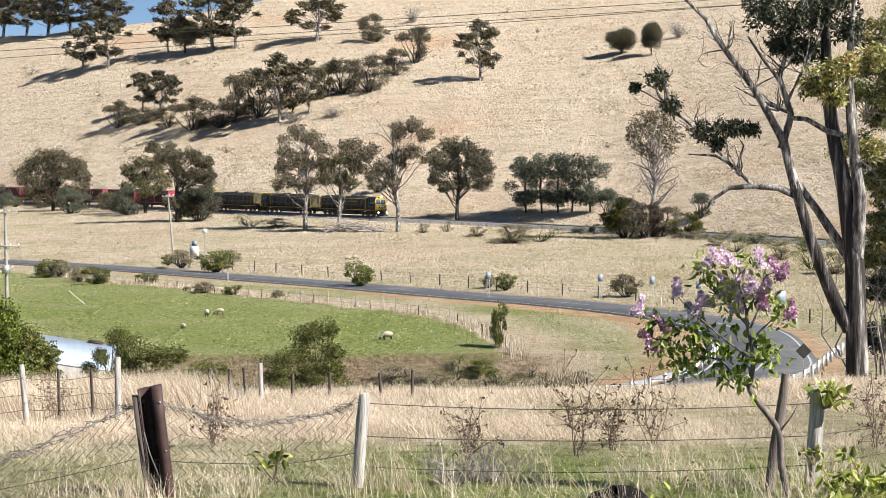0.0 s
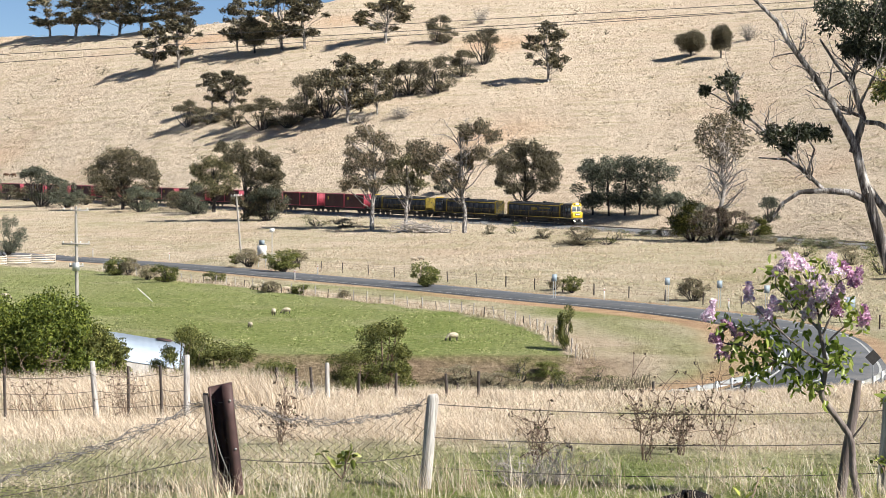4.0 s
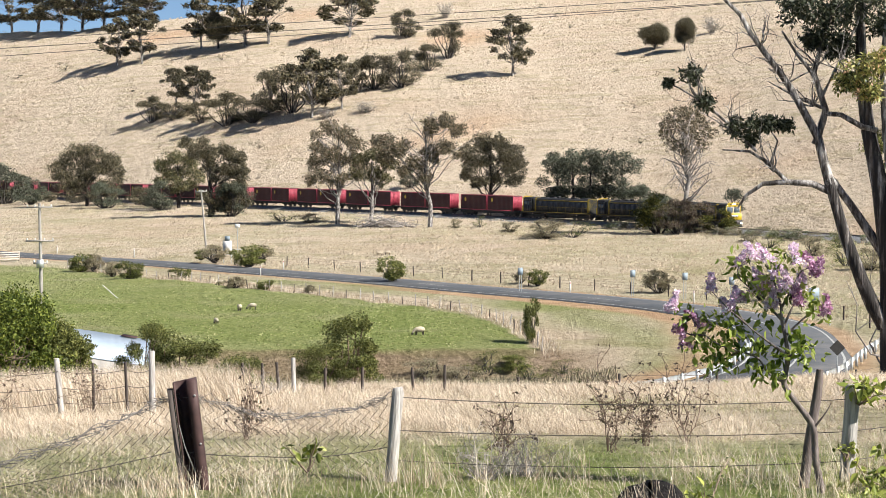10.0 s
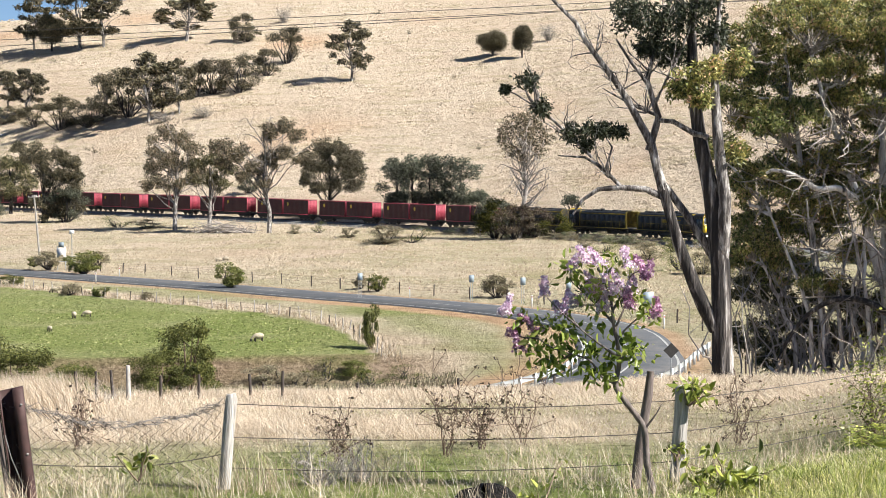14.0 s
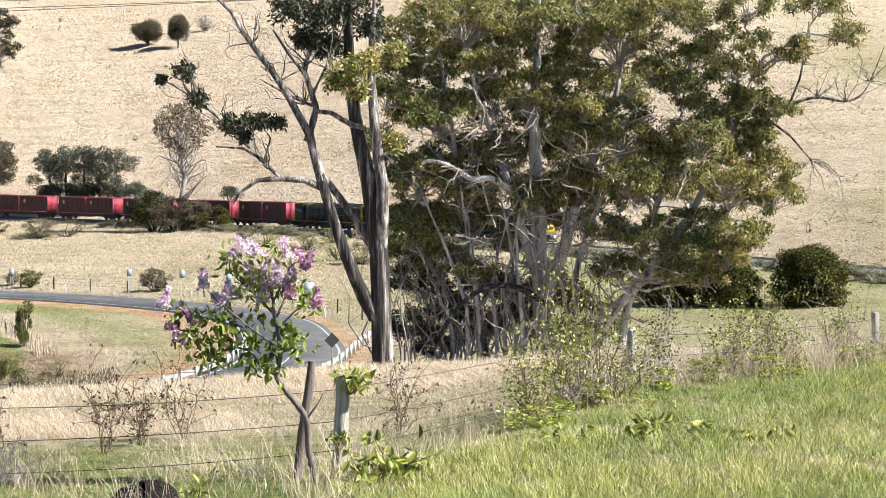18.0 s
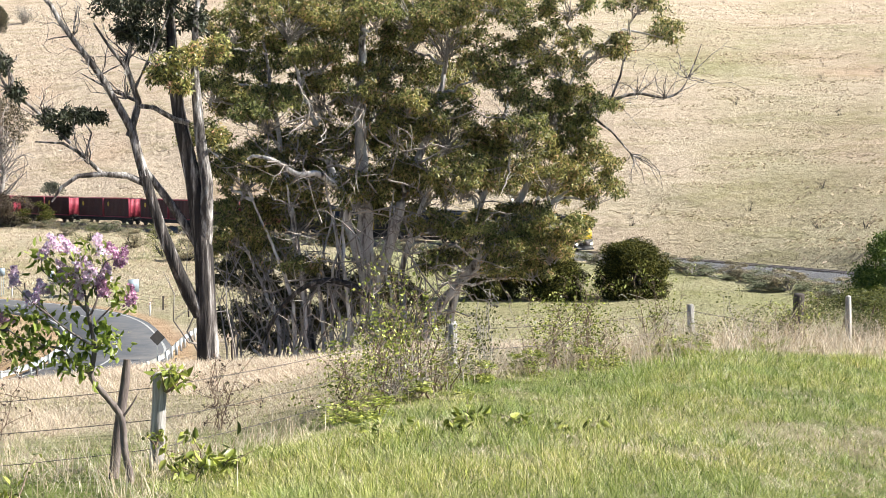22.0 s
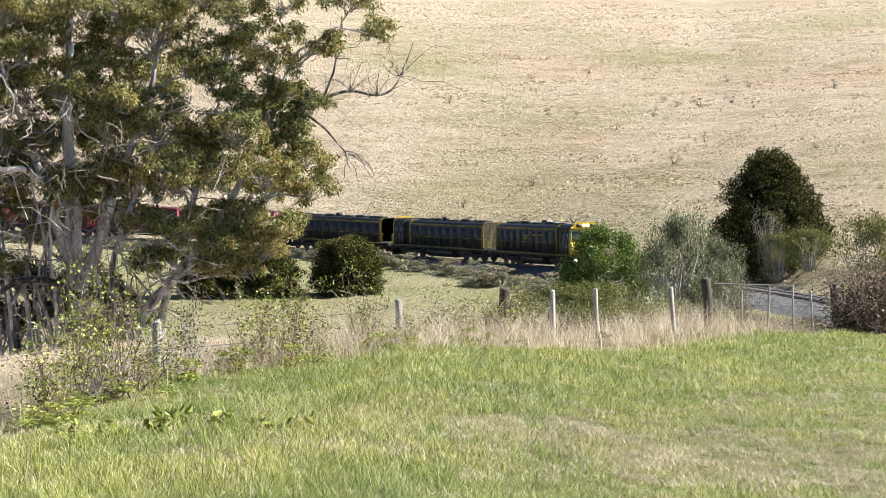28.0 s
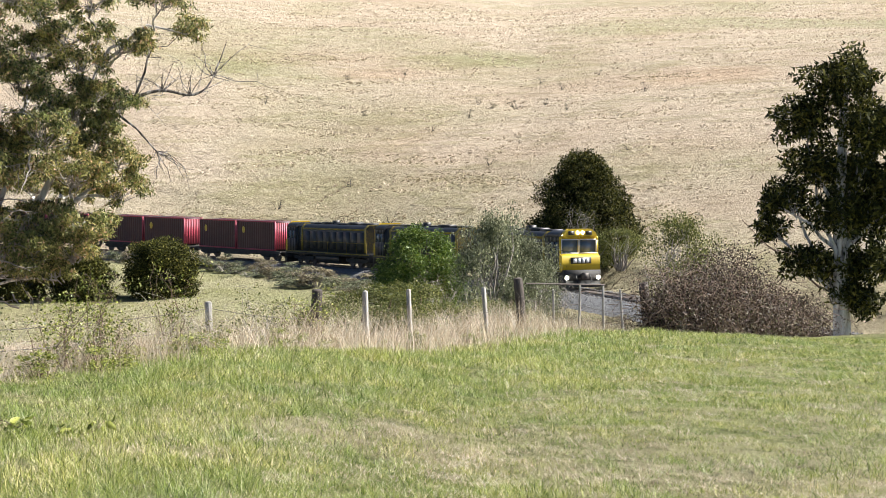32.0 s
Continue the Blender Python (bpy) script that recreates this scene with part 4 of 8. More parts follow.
    for y in (-0.5, 0.5):
        part("air_hose", Shape().tube([(8.2, y, 0.9), (8.4, y, 0.6), (8.45, y * 0.9, 0.35)], 0.03, 5), BLACK_PAINT, ob)
    return ob


def corrugated(shape, x0, x1, y, z0, z1, pitch=0.28, depth=0.036):
    """A corrugated side wall at y (outward by the sign of y)."""
    n = int((x1 - x0) / pitch)
    s = 1 if y > 0 else -1
    pts = []
    for k in range(n):
        a = x0 + (x1 - x0) * k / n
        w = (x1 - x0) / n
        pts += [(a, y), (a + 0.35 * w, y), (a + 0.5 * w, y - s * depth), (a + 0.85 * w, y - s * depth)]
    pts.append((x1, y))
    v = [(a, b, z0) for a, b in pts] + [(a, b, z1) for a, b in pts]
    m = len(pts)
    return shape.add(v, [(i, i + 1, m + i + 1, m + i) for i in range(m - 1)])


def container(parent, xc):
    L, W, H, z0 = 3.03, 1.22, 2.72, 1.02
    s = Shape().box(xc - L + 0.06, xc + L - 0.06, -W + 0.05, W - 0.05, z0 + 0.08, z0 + H - 0.03)
    corrugated(s, xc - L + 0.1, xc + L - 0.1, -W + 0.01, z0 + 0.12, z0 + H - 0.1)
    corrugated(s, xc - L + 0.1, xc + L - 0.1, W - 0.01, z0 + 0.12, z0 + H - 0.1)
    body = part("container", s, CONTAINER_SHADED, parent, "red corrugated freight container, shade put into its dark colour")
    fr = Shape()
    for x in (xc - L, xc + L - 0.12):
        for y in (-W, W - 0.12):
            fr.box(x, x + 0.12, y, y + 0.12, z0, z0 + H)
    for y in (-W, W - 0.1):
        fr.box(xc - L + 0.12, xc + L - 0.12, y, y + 0.1, z0, z0 + 0.12).box(xc - L + 0.12, xc + L - 0.12, y, y + 0.1, z0 + H - 0.1, z0 + H)
    # frame and ends take the red with sunlight put into it
    part("corner_frame", fr, CONTAINER_SUNLIT, body)
    for e in (-1, 1):
        d = Shape()
        x = xc + e * (L - 0.03)
        for k in range(10):
            y = -W + 0.15 + k * 0.216
            d.box(min(x, x + e * 0.04), max(x, x + e * 0.04), y, y + 0.13, z0 + 0.14, z0 + H - 0.14)
        part("end_ribs", d, CONTAINER_SUNLIT, body, "ribbed container end, sunlight put into its brighter red")
    a = np.arange(12) * 2 * np.pi / 12
    for y0, y1 in ((-W - 0.012, -W - 0.002), (W + 0.002, W + 0.012)):
        part("side_mark", Shape().prism([(xc - 1.9 + 0.22 * np.cos(q), z0 + 1.85 + 0.34 * np.sin(q)) for q in a], y0, y1, "y"), GOLD_MARK, body, "small gold oval mark")
    return body


def wagon():
    ob = new("container_wagon")
    tagged(ob, "flat goods wagon carrying two dark red freight containers", "wagon", "wagons of the goods train")
    s = Shape().box(-6.9, 6.9, -0.35, 0.35, 0.55, 0.95)
    for y in (-1.22, 1.08):
        s.prism([(-6.9, 0.80), (-2.6, 0.72), (-1.8, 0.52), (1.8, 0.52), (2.6, 0.72), (6.9, 0.80), (6.9, 1.0), (-6.9, 1.0)], y, y + 0.14, "y")
    for x in np.arange(-6.6, 6.8, 2.2):
        s.box(x - 0.1, x + 0.1, -1.2, 1.2, 0.8, 0.98)
    part("deck_frame", s, UNDERFRAME, ob, "sooty black wagon frame")
    for x in (-4.9, 4.9):
        bogie(ob, x, 2, 1.75)
    for e in (-1, 1):
        part("coupler", Shape().box(min(e * 6.9, e * 7.4), max(e * 6.9, e * 7.4), -0.12, 0.12, 0.72, 0.96), WHEEL_STEEL, ob)
    container(ob, -3.12)
    container(ob, 3.12)
    return ob


LEAD = locomotive(True)
SECOND = locomotive(False)
THIRD = copy_thing(SECOND, pose(0, 0, 0))
WAGONS = [wagon()]
for _k in range(18):
    WAGONS.append(copy_thing(WAGONS[0], pose(0, 0, 0)))


def on_track(s):
    return Vector([float(np.interp(s, ARC, TRACK[:, k])) for k in range(3)])


def rolling(s, reach):
    """The pose of a vehicle whose middle is at arc s, with bogies at reach before and behind."""
    a, b = on_track(s - reach), on_track(s + reach)
    d = b - a
    return Matrix.Translation((a + b) / 2) @ Matrix.Rotation(math.atan2(d.y, d.x), 4, "Z") @ Matrix.Rotation(-math.atan2(d.z, d.xy.length), 4, "Y")


def front_arc(t):
    return float(np.interp(t, FINE_T, FINE_S))


_sp = spline(list(zip(FRONT_T, FRONT_S)), 4.0)
FINE_T, FINE_S = _sp[:, 0], _sp[:, 1]


def motions():
    """The goods train rolls from the far bend down to the near one."""
    times = [0, 2, 4, 6, 8, 10, 12, 14, 16, 18, 20, 22, 24, 26, 28, 30, 32]
    turned = pose(0, 0, 0, 0, 0, 180)
    for k, ob in enumerate((LEAD, SECOND, THIRD)):
        walk(ob, [(t, rolling(front_arc(t) - 8.5 - 17.3 * k, 5.1) @ (turned if k else Matrix())) for t in times])
    for k, ob in enumerate(WAGONS):
        walk(ob, [(t, rolling(front_arc(t) - 3 * 17.3 - 7.4 - 14.85 * k, 4.9)) for t in times])

# ---- trees and bushes ----
def limb(rng, a, b, bend=0.25, n=6):
    """A bowed path from a to b."""
    a, b = np.array(a, float), np.array(b, float)
    d = b - a
    L = np.linalg.norm(d)
    c = (a + b) / 2 + rng.standard_normal(3) * L * bend * 0.5 + np.array([0, 0, L * 0.08])
    t = np.linspace(0, 1, n)[:, None]
    p = (1 - t) ** 2 * a + 2 * t * (1 - t) * c + t * t * b
    p[1:-1] += rng.standard_normal((n - 2, 3)) * L * 0.03
    return p


def filled(rng, c, rad, n, flat=0.75, shell=0.45):
    """Points in a lumpy lobe, thicker towards its surface."""
    d = rng.standard_normal((n, 3))
    d /= np.linalg.norm(d, axis=1)[:, None]
    r = rad * (shell + (1 - shell) * rng.uniform(0, 1, (n, 1)) ** 0.6) * (1 + 0.22 * np.sin(d[:, :1] * 5 + c[0]) + 0.18 * np.sin(d[:, 2:] * 7 + c[1]))
    return np.asarray(c) + d * r * np.array([1, 1, flat])


def lobed_tree(seed, name, label, category, group, trunk, lobes, bark, leaf, leaf_l, leaf_w, per_lobe, droop=0.4, twigs=5, twig_r=0.02, flat=0.75, limb_r=0.35, shell=0.4, sides=6, starts=(0.35, 0.85), simple=True):
    """trunk: (points, radii); lobes: (x, y, z, radius). Limbs run from the trunk to every lobe, leaves fill the lobes."""
    rng = np.random.default_rng(seed)
    ob = tagged(new(name), label, category, group)
    w, crown, lb = Shape(), Shape(), Shape()
    tp, tr = np.array(trunk[0], float), np.array(trunk[1], float)
    w.tube(tp, tr, sides + 2)
    part("trunk", w, bark, ob, smooth_faces=True)
    for x, y, z, rad in lobes:
        c = np.array([x, y, z])
        h = np.clip((z - tp[0, 2]) / max(tp[-1, 2] - tp[0, 2], 0.1), 0, 1)
        q = np.clip(h * rng.uniform(*starts), 0.02, 0.99)
        i = int(q * (len(tp) - 1))
        f = q * (len(tp) - 1) - i
        a = tp[i] * (1 - f) + tp[min(i + 1, len(tp) - 1)] * f
        r0 = (tr[i] * (1 - f) + tr[min(i + 1, len(tp) - 1)] * f) * limb_r
        lb.tube(limb(rng, a, c), np.linspace(r0, max(twig_r, r0 * 0.25), 6), sides, False)
        for _ in range(twigs):
            e = filled(rng, c, rad, 1, flat)[0]
            lb.tube(limb(rng, c + (a - c) * rng.uniform(0, 0.25), e, 0.3, 4), np.linspace(max(twig_r, r0 * 0.25), twig_r * 0.4, 4), 3 if sides < 6 else 4, False)
        n = int(per_lobe * (rad / np.mean([q[3] for q in lobes])) ** 2)
        crown.leaves(filled(rng, c, rad, n, flat, shell), leaf_l, leaf_w, rng, droop, 1.0, simple)
    tagged(part("limbwork", lb, bark, ob, smooth_faces=True), kind="stuff")
    tagged(part("crown", crown, leaf, ob), kind="stuff")
    return ob


def random_lobes(rng, n, height, width, base, rad, top_heavy=1.0):
    out = []
    for k in range(n):
        h = base + (1 - base) * (rng.uniform(0, 1) ** (1 / top_heavy))
        u = (h - base) / (1 - base)
        w = np.sqrt(max(0.05, 1 - (2 * u - 0.9) ** 2 * 0.85))
        a = rng.uniform(0, 2 * np.pi)
        d = width * 0.5 * w * rng.uniform(0.35, 0.95)
        out.append((d * np.cos(a), d * np.sin(a), min(h * height, height - rad * 0.6), rad * rng.uniform(0.75, 1.25)))
    return out


def gum_variant(seed, leaf=None):
    """A hillside gum, unit size: 10 m high and 7 m wide."""
    rng = np.random.default_rng(seed)
    tr = [(0, 0, -0.3), (0.1 * rng.standard_normal(), 0.1, 2), (0.3 * rng.standard_normal(), 0.2, 4.5), (0.5 * rng.standard_normal(), 0.2, 7), (0.5 * rng.standard_normal(), 0.1, 9)]
    lobes = random_lobes(rng, 34, 10, 6.8, 0.26, 0.72, 1.0)
    return lobed_tree(seed, "gum_tree", "dark olive gum tree with a pale trunk on the dry hill", "tree", "gums on the hillside", (tr, [0.20, 0.17, 0.13, 0.09, 0.04]), lobes, MID_BARK, leaf or FAR_GUM_LEAF, 0.42, 0.24, 120, 0.5, 3, 0.03, 0.75, sides=5)


def scrub_variant(seed, leaf, name, label, group, n=16, per=260, bark=DARK_BARK, leaf_size=0.14):
    """A bush down to the ground, unit size: 4 m high and 4 m wide."""
    rng = np.random.default_rng(seed)
    ob = tagged(new(name), label, "bush", group)
    st, fo = Shape(), Shape()
    for x, y, z, rad in random_lobes(rng, n, 4, 4, 0.12, 0.62, 0.9):
        st.tube(limb(rng, (x * 0.15, y * 0.15, -0.15), (x, y, z), 0.3, 5), np.linspace(0.07, 0.015, 5), 4, False)
        fo.leaves(filled(rng, (x, y, z), rad, int(per * 1.7), 0.85, 0.3), leaf_size, leaf_size * 0.5, rng, 0.1, 1.0, True)
    tagged(part("stemwork", st, bark, ob), kind="stuff")
    tagged(part("foliage", fo, leaf, ob), kind="stuff")
    return ob


def bare_variant(seed, name, label, group, leafy=0.0, leaf=None, bark=GREY_TWIG, n=40, thick=1.0, leaf_size=0.14):
    """A thin twiggy shrub, unit size: 4 m high and 4 m wide."""
    rng = np.random.default_rng(seed)
    ob = tagged(new(name), label, "shrub", group)
    st, fo = Shape(), Shape()
    tips = []
    for k in range(n):
        a = rng.uniform(0, 2 * np.pi)
        e = np.array([np.cos(a) * rng.uniform(0.2, 2), np.sin(a) * rng.uniform(0.2, 2), rng.uniform(1.4, 4)])
        p = limb(rng, (rng.normal(0, 0.2), rng.normal(0, 0.2), -0.1), e, 0.35, 7)
        st.tube(p, np.linspace(0.045, 0.010, 7) * thick, 4, False)
        for j in (2, 3, 4, 5, 6):
            for _ in range(2):
                b = p[j] + rng.standard_normal(3) * 0.4
                st.tube(limb(rng, p[j], b, 0.3, 4), np.linspace(0.016, 0.006, 4) * thick, 3, False)
                tips.append(b)
    tagged(part("stemwork", st, bark, ob), kind="stuff")
    if leafy:
        tips = np.array(tips)
        c = tips[rng.integers(0, len(tips), int(leafy))] + rng.standard_normal((int(leafy), 3)) * 0.16
        fo.leaves(c, leaf_size, leaf_size * 0.57, rng, 0.1)
        tagged(part("foliage", fo, leaf, ob), kind="stuff")
    return ob


def plant(variants, unit, spots, seed, lean=2.0):
    """Sets copies of the variants at (x, y, height, width); the first use of each variant is the variant itself."""
    rng = np.random.default_rng(seed)
    first = []
    for k, (x, y, h, w) in enumerate(spots):
        v = variants[k % len(variants)]
        m = Matrix.LocRotScale((x, y, float(ground(x, y)) - 0.05), Euler((radians(rng.uniform(-lean, lean)), radians(rng.uniform(-lean, lean)), rng.uniform(0, 6.28))), (w / unit[1], w / unit[1], h / unit[0]))
        if k < len(variants):
            first.append((v, m))
        else:
            copy_thing(v, m)
    for v, m in first:
        v.matrix_basis = m


RIDGE_GUMS = [(-199.5, 698.0, 17.5, 20.4), (-184.0, 682.1, 19.1, 23.2), (-171.3, 670.4, 16.7, 22.2), (-159.7, 658.9, 17.9, 23.3), (-149.5, 653.1, 16.2, 21.8), (-137.4, 645.5, 13.5, 20.0), (-129.0, 641.1, 11.0, 15.8)]
HILL_GUMS = [(-123.0, 556.5, 16.4, 14.3), (-113.0, 550.0, 17.7, 16.4), (-204.2, 612.3, 13.9, 20.3), (-93.3, 553.2, 19.0, 13.0), (-76.5, 542.1, 21.2, 22.8), (-68.5, 539.1, 17.2, 17.2), (-41.1, 530.9, 16.7, 20.0), (-41.9, 415.9, 17.6, 14.9), (-34.4, 419.1, 13.9, 9.7), (-87.5, 474.0, 11.4, 9.2), (-80.3, 462.6, 12.5, 11.8), (10.0, 437.4, 16.1, 12.8)]
HILL_ROUND = [(49.1, 446.8, 7.9, 9.9), (56.2, 437.9, 9.2, 7.3), (-86.5, 547.2, 13.0, 11.9)]
SCRUB = [(-7.8, 472.9, 10.5, 11.7), (-13.3, 456.3, 7.2, 11.4), (-19.6, 435.0, 10.2, 12.2), (-26.9, 436.1, 9.2, 11.6), (-31.3, 434.9, 9.2, 10.5), (-39.4, 431.2, 9.5, 10.5), (-48.2, 426.8, 12.4, 12.9), (-54.8, 433.5, 11.1, 10.5), (-58.5, 427.0, 7.4, 12.1), (-66.4, 431.9, 8.5, 13.1), (-74.7, 442.7, 6.3, 10.8), (-85.2, 457.1, 5.0, 11.2), (-92.4, 462.3, 7.4, 9.4), (-23.1, 522.0, 8.6, 9.4), (-21.2, 518.5, 6.0, 8.3)]
SPARSE = [(66.1, 455.2, 4.8, 7.1), (-10.0, 547.9, 6.1, 6.9), (-27.4, 410.6, 2.9, 8.6), (-37.7, 413.3, 2.6, 8.7)]
TUFTS = [(-52.9, 397.0, 2.0, 3.4), (34.3, 337.2, 1.2, 2.4), (-144.8, 573.0, 2.9, 5.4), (-166.1, 586.4, 1.5, 6.4), (-150.9, 586.4, 1.3, 4.2), (-107.7, 509.7, 1.8, 3.3), (-174.9, 571.3, 1.7, 2.9), (-182.5, 565.3, 2.1, 2.9), (-172.4, 553.8, 1.6, 3.2), (-177.6, 542.1, 1.8, 5.6), (-166.8, 534.5, 1.8, 3.1), (-107.1, 490.4, 1.4, 3.5), (-81.3, 523.7, 2.6, 5.2), (-4.9, 437.4, 1.1, 7.6), (29.1, 504.1, 1.8, 3.5), (21.4, 548.0, 1.5, 3.1), (26.5, 530.3, 1.1, 3.0)]
RAIL_BUSH = [(-146.4, 442.9, 11.1, 11.7), (-113.0, 386.4, 9.4, 14.0), (-104.6, 378.8, 5.9, 7.8), (-79.9, 348.4, 5.5, 8.2), (-65.0, 332.7, 5.9, 7.8), (-45.9, 304.0, 6.3, 8.2), (-13.5, 332.2, 3.7, 5.1)]
CASUARINA = [(15.2, 297.1, 10.3, 7.6), (18.0, 294.9, 10.8, 7.6), (20.8, 292.7, 10.8, 7.6), (23.2, 291.0, 10.5, 7.3), (26.2, 288.3, 9.9, 7.0)]
GREY_BUSH = [(27.6, 259.0, 7.0, 7.9), (28.9, 256.9, 4.2, 6.2), (41.9, 263.2, 4.1, 4.5), (-72.7, 231.9, 5.4, 5.1)]
DARK_BUSH = [(27.9, 245.9, 6.2, 8.4), (32.4, 243.3, 4.7, 6.9), (35.9, 240.3, 3.7, 6.1), (30.3, 242.0, 5.3, 6.9)]
BRUSH = [(10.3, 237.8, 2.8, 7.5), (14.5, 239.5, 2.5, 6.7), (5.3, 252.4, 1.6, 3.5), (0.7, 264.0, 2.0, 3.2), (-3.2, 261.9, 1.5, 2.7), (-33.9, 284.0, 2.2, 7.0), (-28.5, 280.5, 1.6, 5.9)]
BRUSH_EAST = [(37.8, 209.6, 1.8, 4.5), (40.5, 193.8, 2.3, 4.1), (41.0, 179.4, 2.6, 5.1), (41.9, 172.5, 2.4, 4.3), (43.2, 159.3, 2.9, 5.2), (36.9, 219.9, 1.2, 3.1), (46, 205, 2.2, 5), (50, 190, 2.4, 6)]
ROAD_BUSH = [(-9.0, 175.2, 2.1, 4.0), (18.0, 158.9, 1.8, 3.4), (6.5, 168.3, 1.4, 2.5), (4.8, 171.4, 1.1, 1.9), (3.9, 113.5, 2.6, 1.5), (-28.2, 210.5, 1.5, 4.6), (-36.0, 211.5, 1.1, 2.0), (-24.5, 164.5, 0.9, 2.6), (-21.0, 161.0, 0.8, 2.4), (-16.0, 156.0, 0.7, 1.6), (-46.2, 188.4, 1.8, 3.7), (-44.7, 188.8, 1.7, 2.8), (-38.1, 177.9, 1.7, 3.5), (-41.0, 181.9, 1.4, 3.1), (-32.6, 178.0, 1.1, 2.8), (-33.6, 207.8, 1.8, 4.1), (-28.1, 200.5, 2.1, 5.0), (26.0, 147.2, 2.1, 2.8)]
BLUFF_BRUSH = [(0.8, 106.5, 1.6, 4.0), (-3.0, 105.5, 1.2, 3.5), (3.5, 104.5, 1.3, 3.6), (-1.0, 104.0, 1.0, 3.0), (6.0, 105.5, 1.0, 3.0)]
FAR_EDGE = [(75, 300, 2.0, 3.0), (92, 250, 1.0, 2.0), (140, 190, 1.1, 2.2), (101, 215, 0.9, 1.8), (152, 171, 1.2, 3.0), (150, 174, 1.1, 2.6), (155, 168, 0.9, 2.2)]

GUMS = [gum_variant(k) for k in (11, 12, 13, 14)]
plant(GUMS, (10, 7), HILL_GUMS + RIDGE_GUMS, 1)
def ball_variant(seed, leaf, name, label, category, group, low, n=34, per=420):
    """A compact crown with an even outline on a short trunk, unit size: 6 m high and 6 m wide."""
    rng = np.random.default_rng(seed)
    d = rng.standard_normal((n, 3))
    d /= np.linalg.norm(d, axis=1)[:, None]
    mid, half = (6 + low) / 2, (6 - low) / 2
    lobes = [(1.95 * x * q, 1.95 * y * q, mid + (half - 0.75) * z * q, 1.0) for (x, y, z), q in zip(d, rng.uniform(0.75, 1.02, n))]
    return lobed_tree(seed, name, label, category, group, ([(0, 0, -0.2), (0.1, 0, 1.0), (0.1, 0.1, 2.6), (0, 0.1, 4.4)], [0.2, 0.17, 0.12, 0.04]), lobes, DARK_BARK, leaf, 0.15, 0.085, int(per * 2.8), 0.1, 2, 0.02, 0.9, sides=5)


HILL_DARK = [ball_variant(k, FAR_GUM_LEAF, "round_tree", "round dark tree alone on the dry hill", "tree", "round trees on the hill", 0.9) for k in (21, 22)]
plant(HILL_DARK, (6, 6), HILL_ROUND, 2)
SCRUBS = [scrub_variant(k, FAR_GUM_LEAF, "hill_scrub", "dense dark olive scrub in the hillside gully", "scrub in the gully") for k in (31, 32, 33)]
plant(SCRUBS, (4, 4), SCRUB, 3)
plant([bare_variant(41, "thin_bush", "thin grey leafless bush on the hill", "thin bushes", 500, GREY_LEAF), bare_variant(42, "thin_bush", "thin grey leafless bush on the hill", "thin bushes", 300, GREY_LEAF)], (4, 4), SPARSE, 4)
plant([scrub_variant(43, BRUSH_BLADE, "hill_tuft", "small brown bush on the dry hill", "small hill bushes", 8, 70), scrub_variant(44, FAR_GUM_LEAF, "hill_tuft", "small dark bush on the dry hill", "small hill bushes", 8, 70)], (4, 4), TUFTS + FAR_EDGE, 5)


def dotted(az0, az1, r0, r1, n, seed):
    rng = np.random.default_rng(seed)
    a, r = np.radians(rng.uniform(az0, az1, n)), None
    r = np.interp(np.degrees(a), _t_az, _t_r) + rng.uniform(r0, r1, n)
    return [(q * np.sin(b), q * np.cos(b), h, h * 1.6) for b, q, h in zip(a, r, rng.uniform(0.5, 1.3, n))]


plant([scrub_variant(45, BRUSH_BLADE, "hill_tuft", "small brown bush on the dry hill", "small hill bushes", 7, 45), scrub_variant(46, FAR_GUM_LEAF, "hill_tuft", "small dark bush on the dry hill", "small hill bushes", 7, 45)], (4, 4), dotted(22, 47, 14, 190, 46, 47) + dotted(-18, 8, 15, 230, 70, 48), 49)
def railside_gum(seed, x, y, lobes, height, label, leaf, bark=GUM_BARK, per=330, turn=0.0, bare=0):
    """lobes: metres right, height and radius of every leaf clump."""
    rng = np.random.default_rng(seed)
    full = []
    for a, z, r in lobes:
        full.append((a, rng.uniform(-1, 1) * 1.6, z, r * 1.12))
        full.append((a + rng.normal(0, r * 0.5), rng.uniform(-1, 1) * 2.0, z + rng.normal(0, r * 0.35), r * 0.8))
        full.append((a + rng.normal(0, r * 0.8), rng.uniform(-1, 1) * 2.4, z - r * rng.uniform(0.2, 1.0), r * 0.65))
    lean = rng.normal(0, 0.5)
    ob = lobed_tree(seed, "railside_gum", label, "tree", "gums beside the railway", ([(0, 0, -0.3), (0.1, 0, height * 0.2), (lean, 0.1, height * 0.45), (lean * 0.6, 0.1, height * 0.7), (lean, 0, height * 0.92)], [0.42, 0.34, 0.26, 0.16, 0.05]), full, bark, leaf, 0.34, 0.16, int(per * 2.1), 0.45, 4, 0.025, 0.8, limb_r=0.35, shell=0.25)
    if bare:
        s = Shape()
        for k in range(bare):
            h = rng.uniform(0.5, 0.85) * height
            e = np.array([rng.normal(0, 3.2), rng.normal(0, 1.5), h + rng.uniform(1.5, 5)])
            q = limb(rng, (lean * 0.7, 0, h), e, 0.3, 6)
            s.tube(q, np.linspace(0.10, 0.02, 6), 4, False)
            for m in (2, 3, 4, 5):
                s.tube(limb(rng, q[m], q[m] + rng.standard_normal(3) * 0.8, 0.3, 4), np.linspace(0.035, 0.012, 4), 3, False)
        tagged(part("bare_branchwork", s, GREY_TWIG, ob, "bare grey branches"), kind="stuff")
    ob.matrix_basis = pose(x, y, float(ground(x, y)), 0, 0, turn)


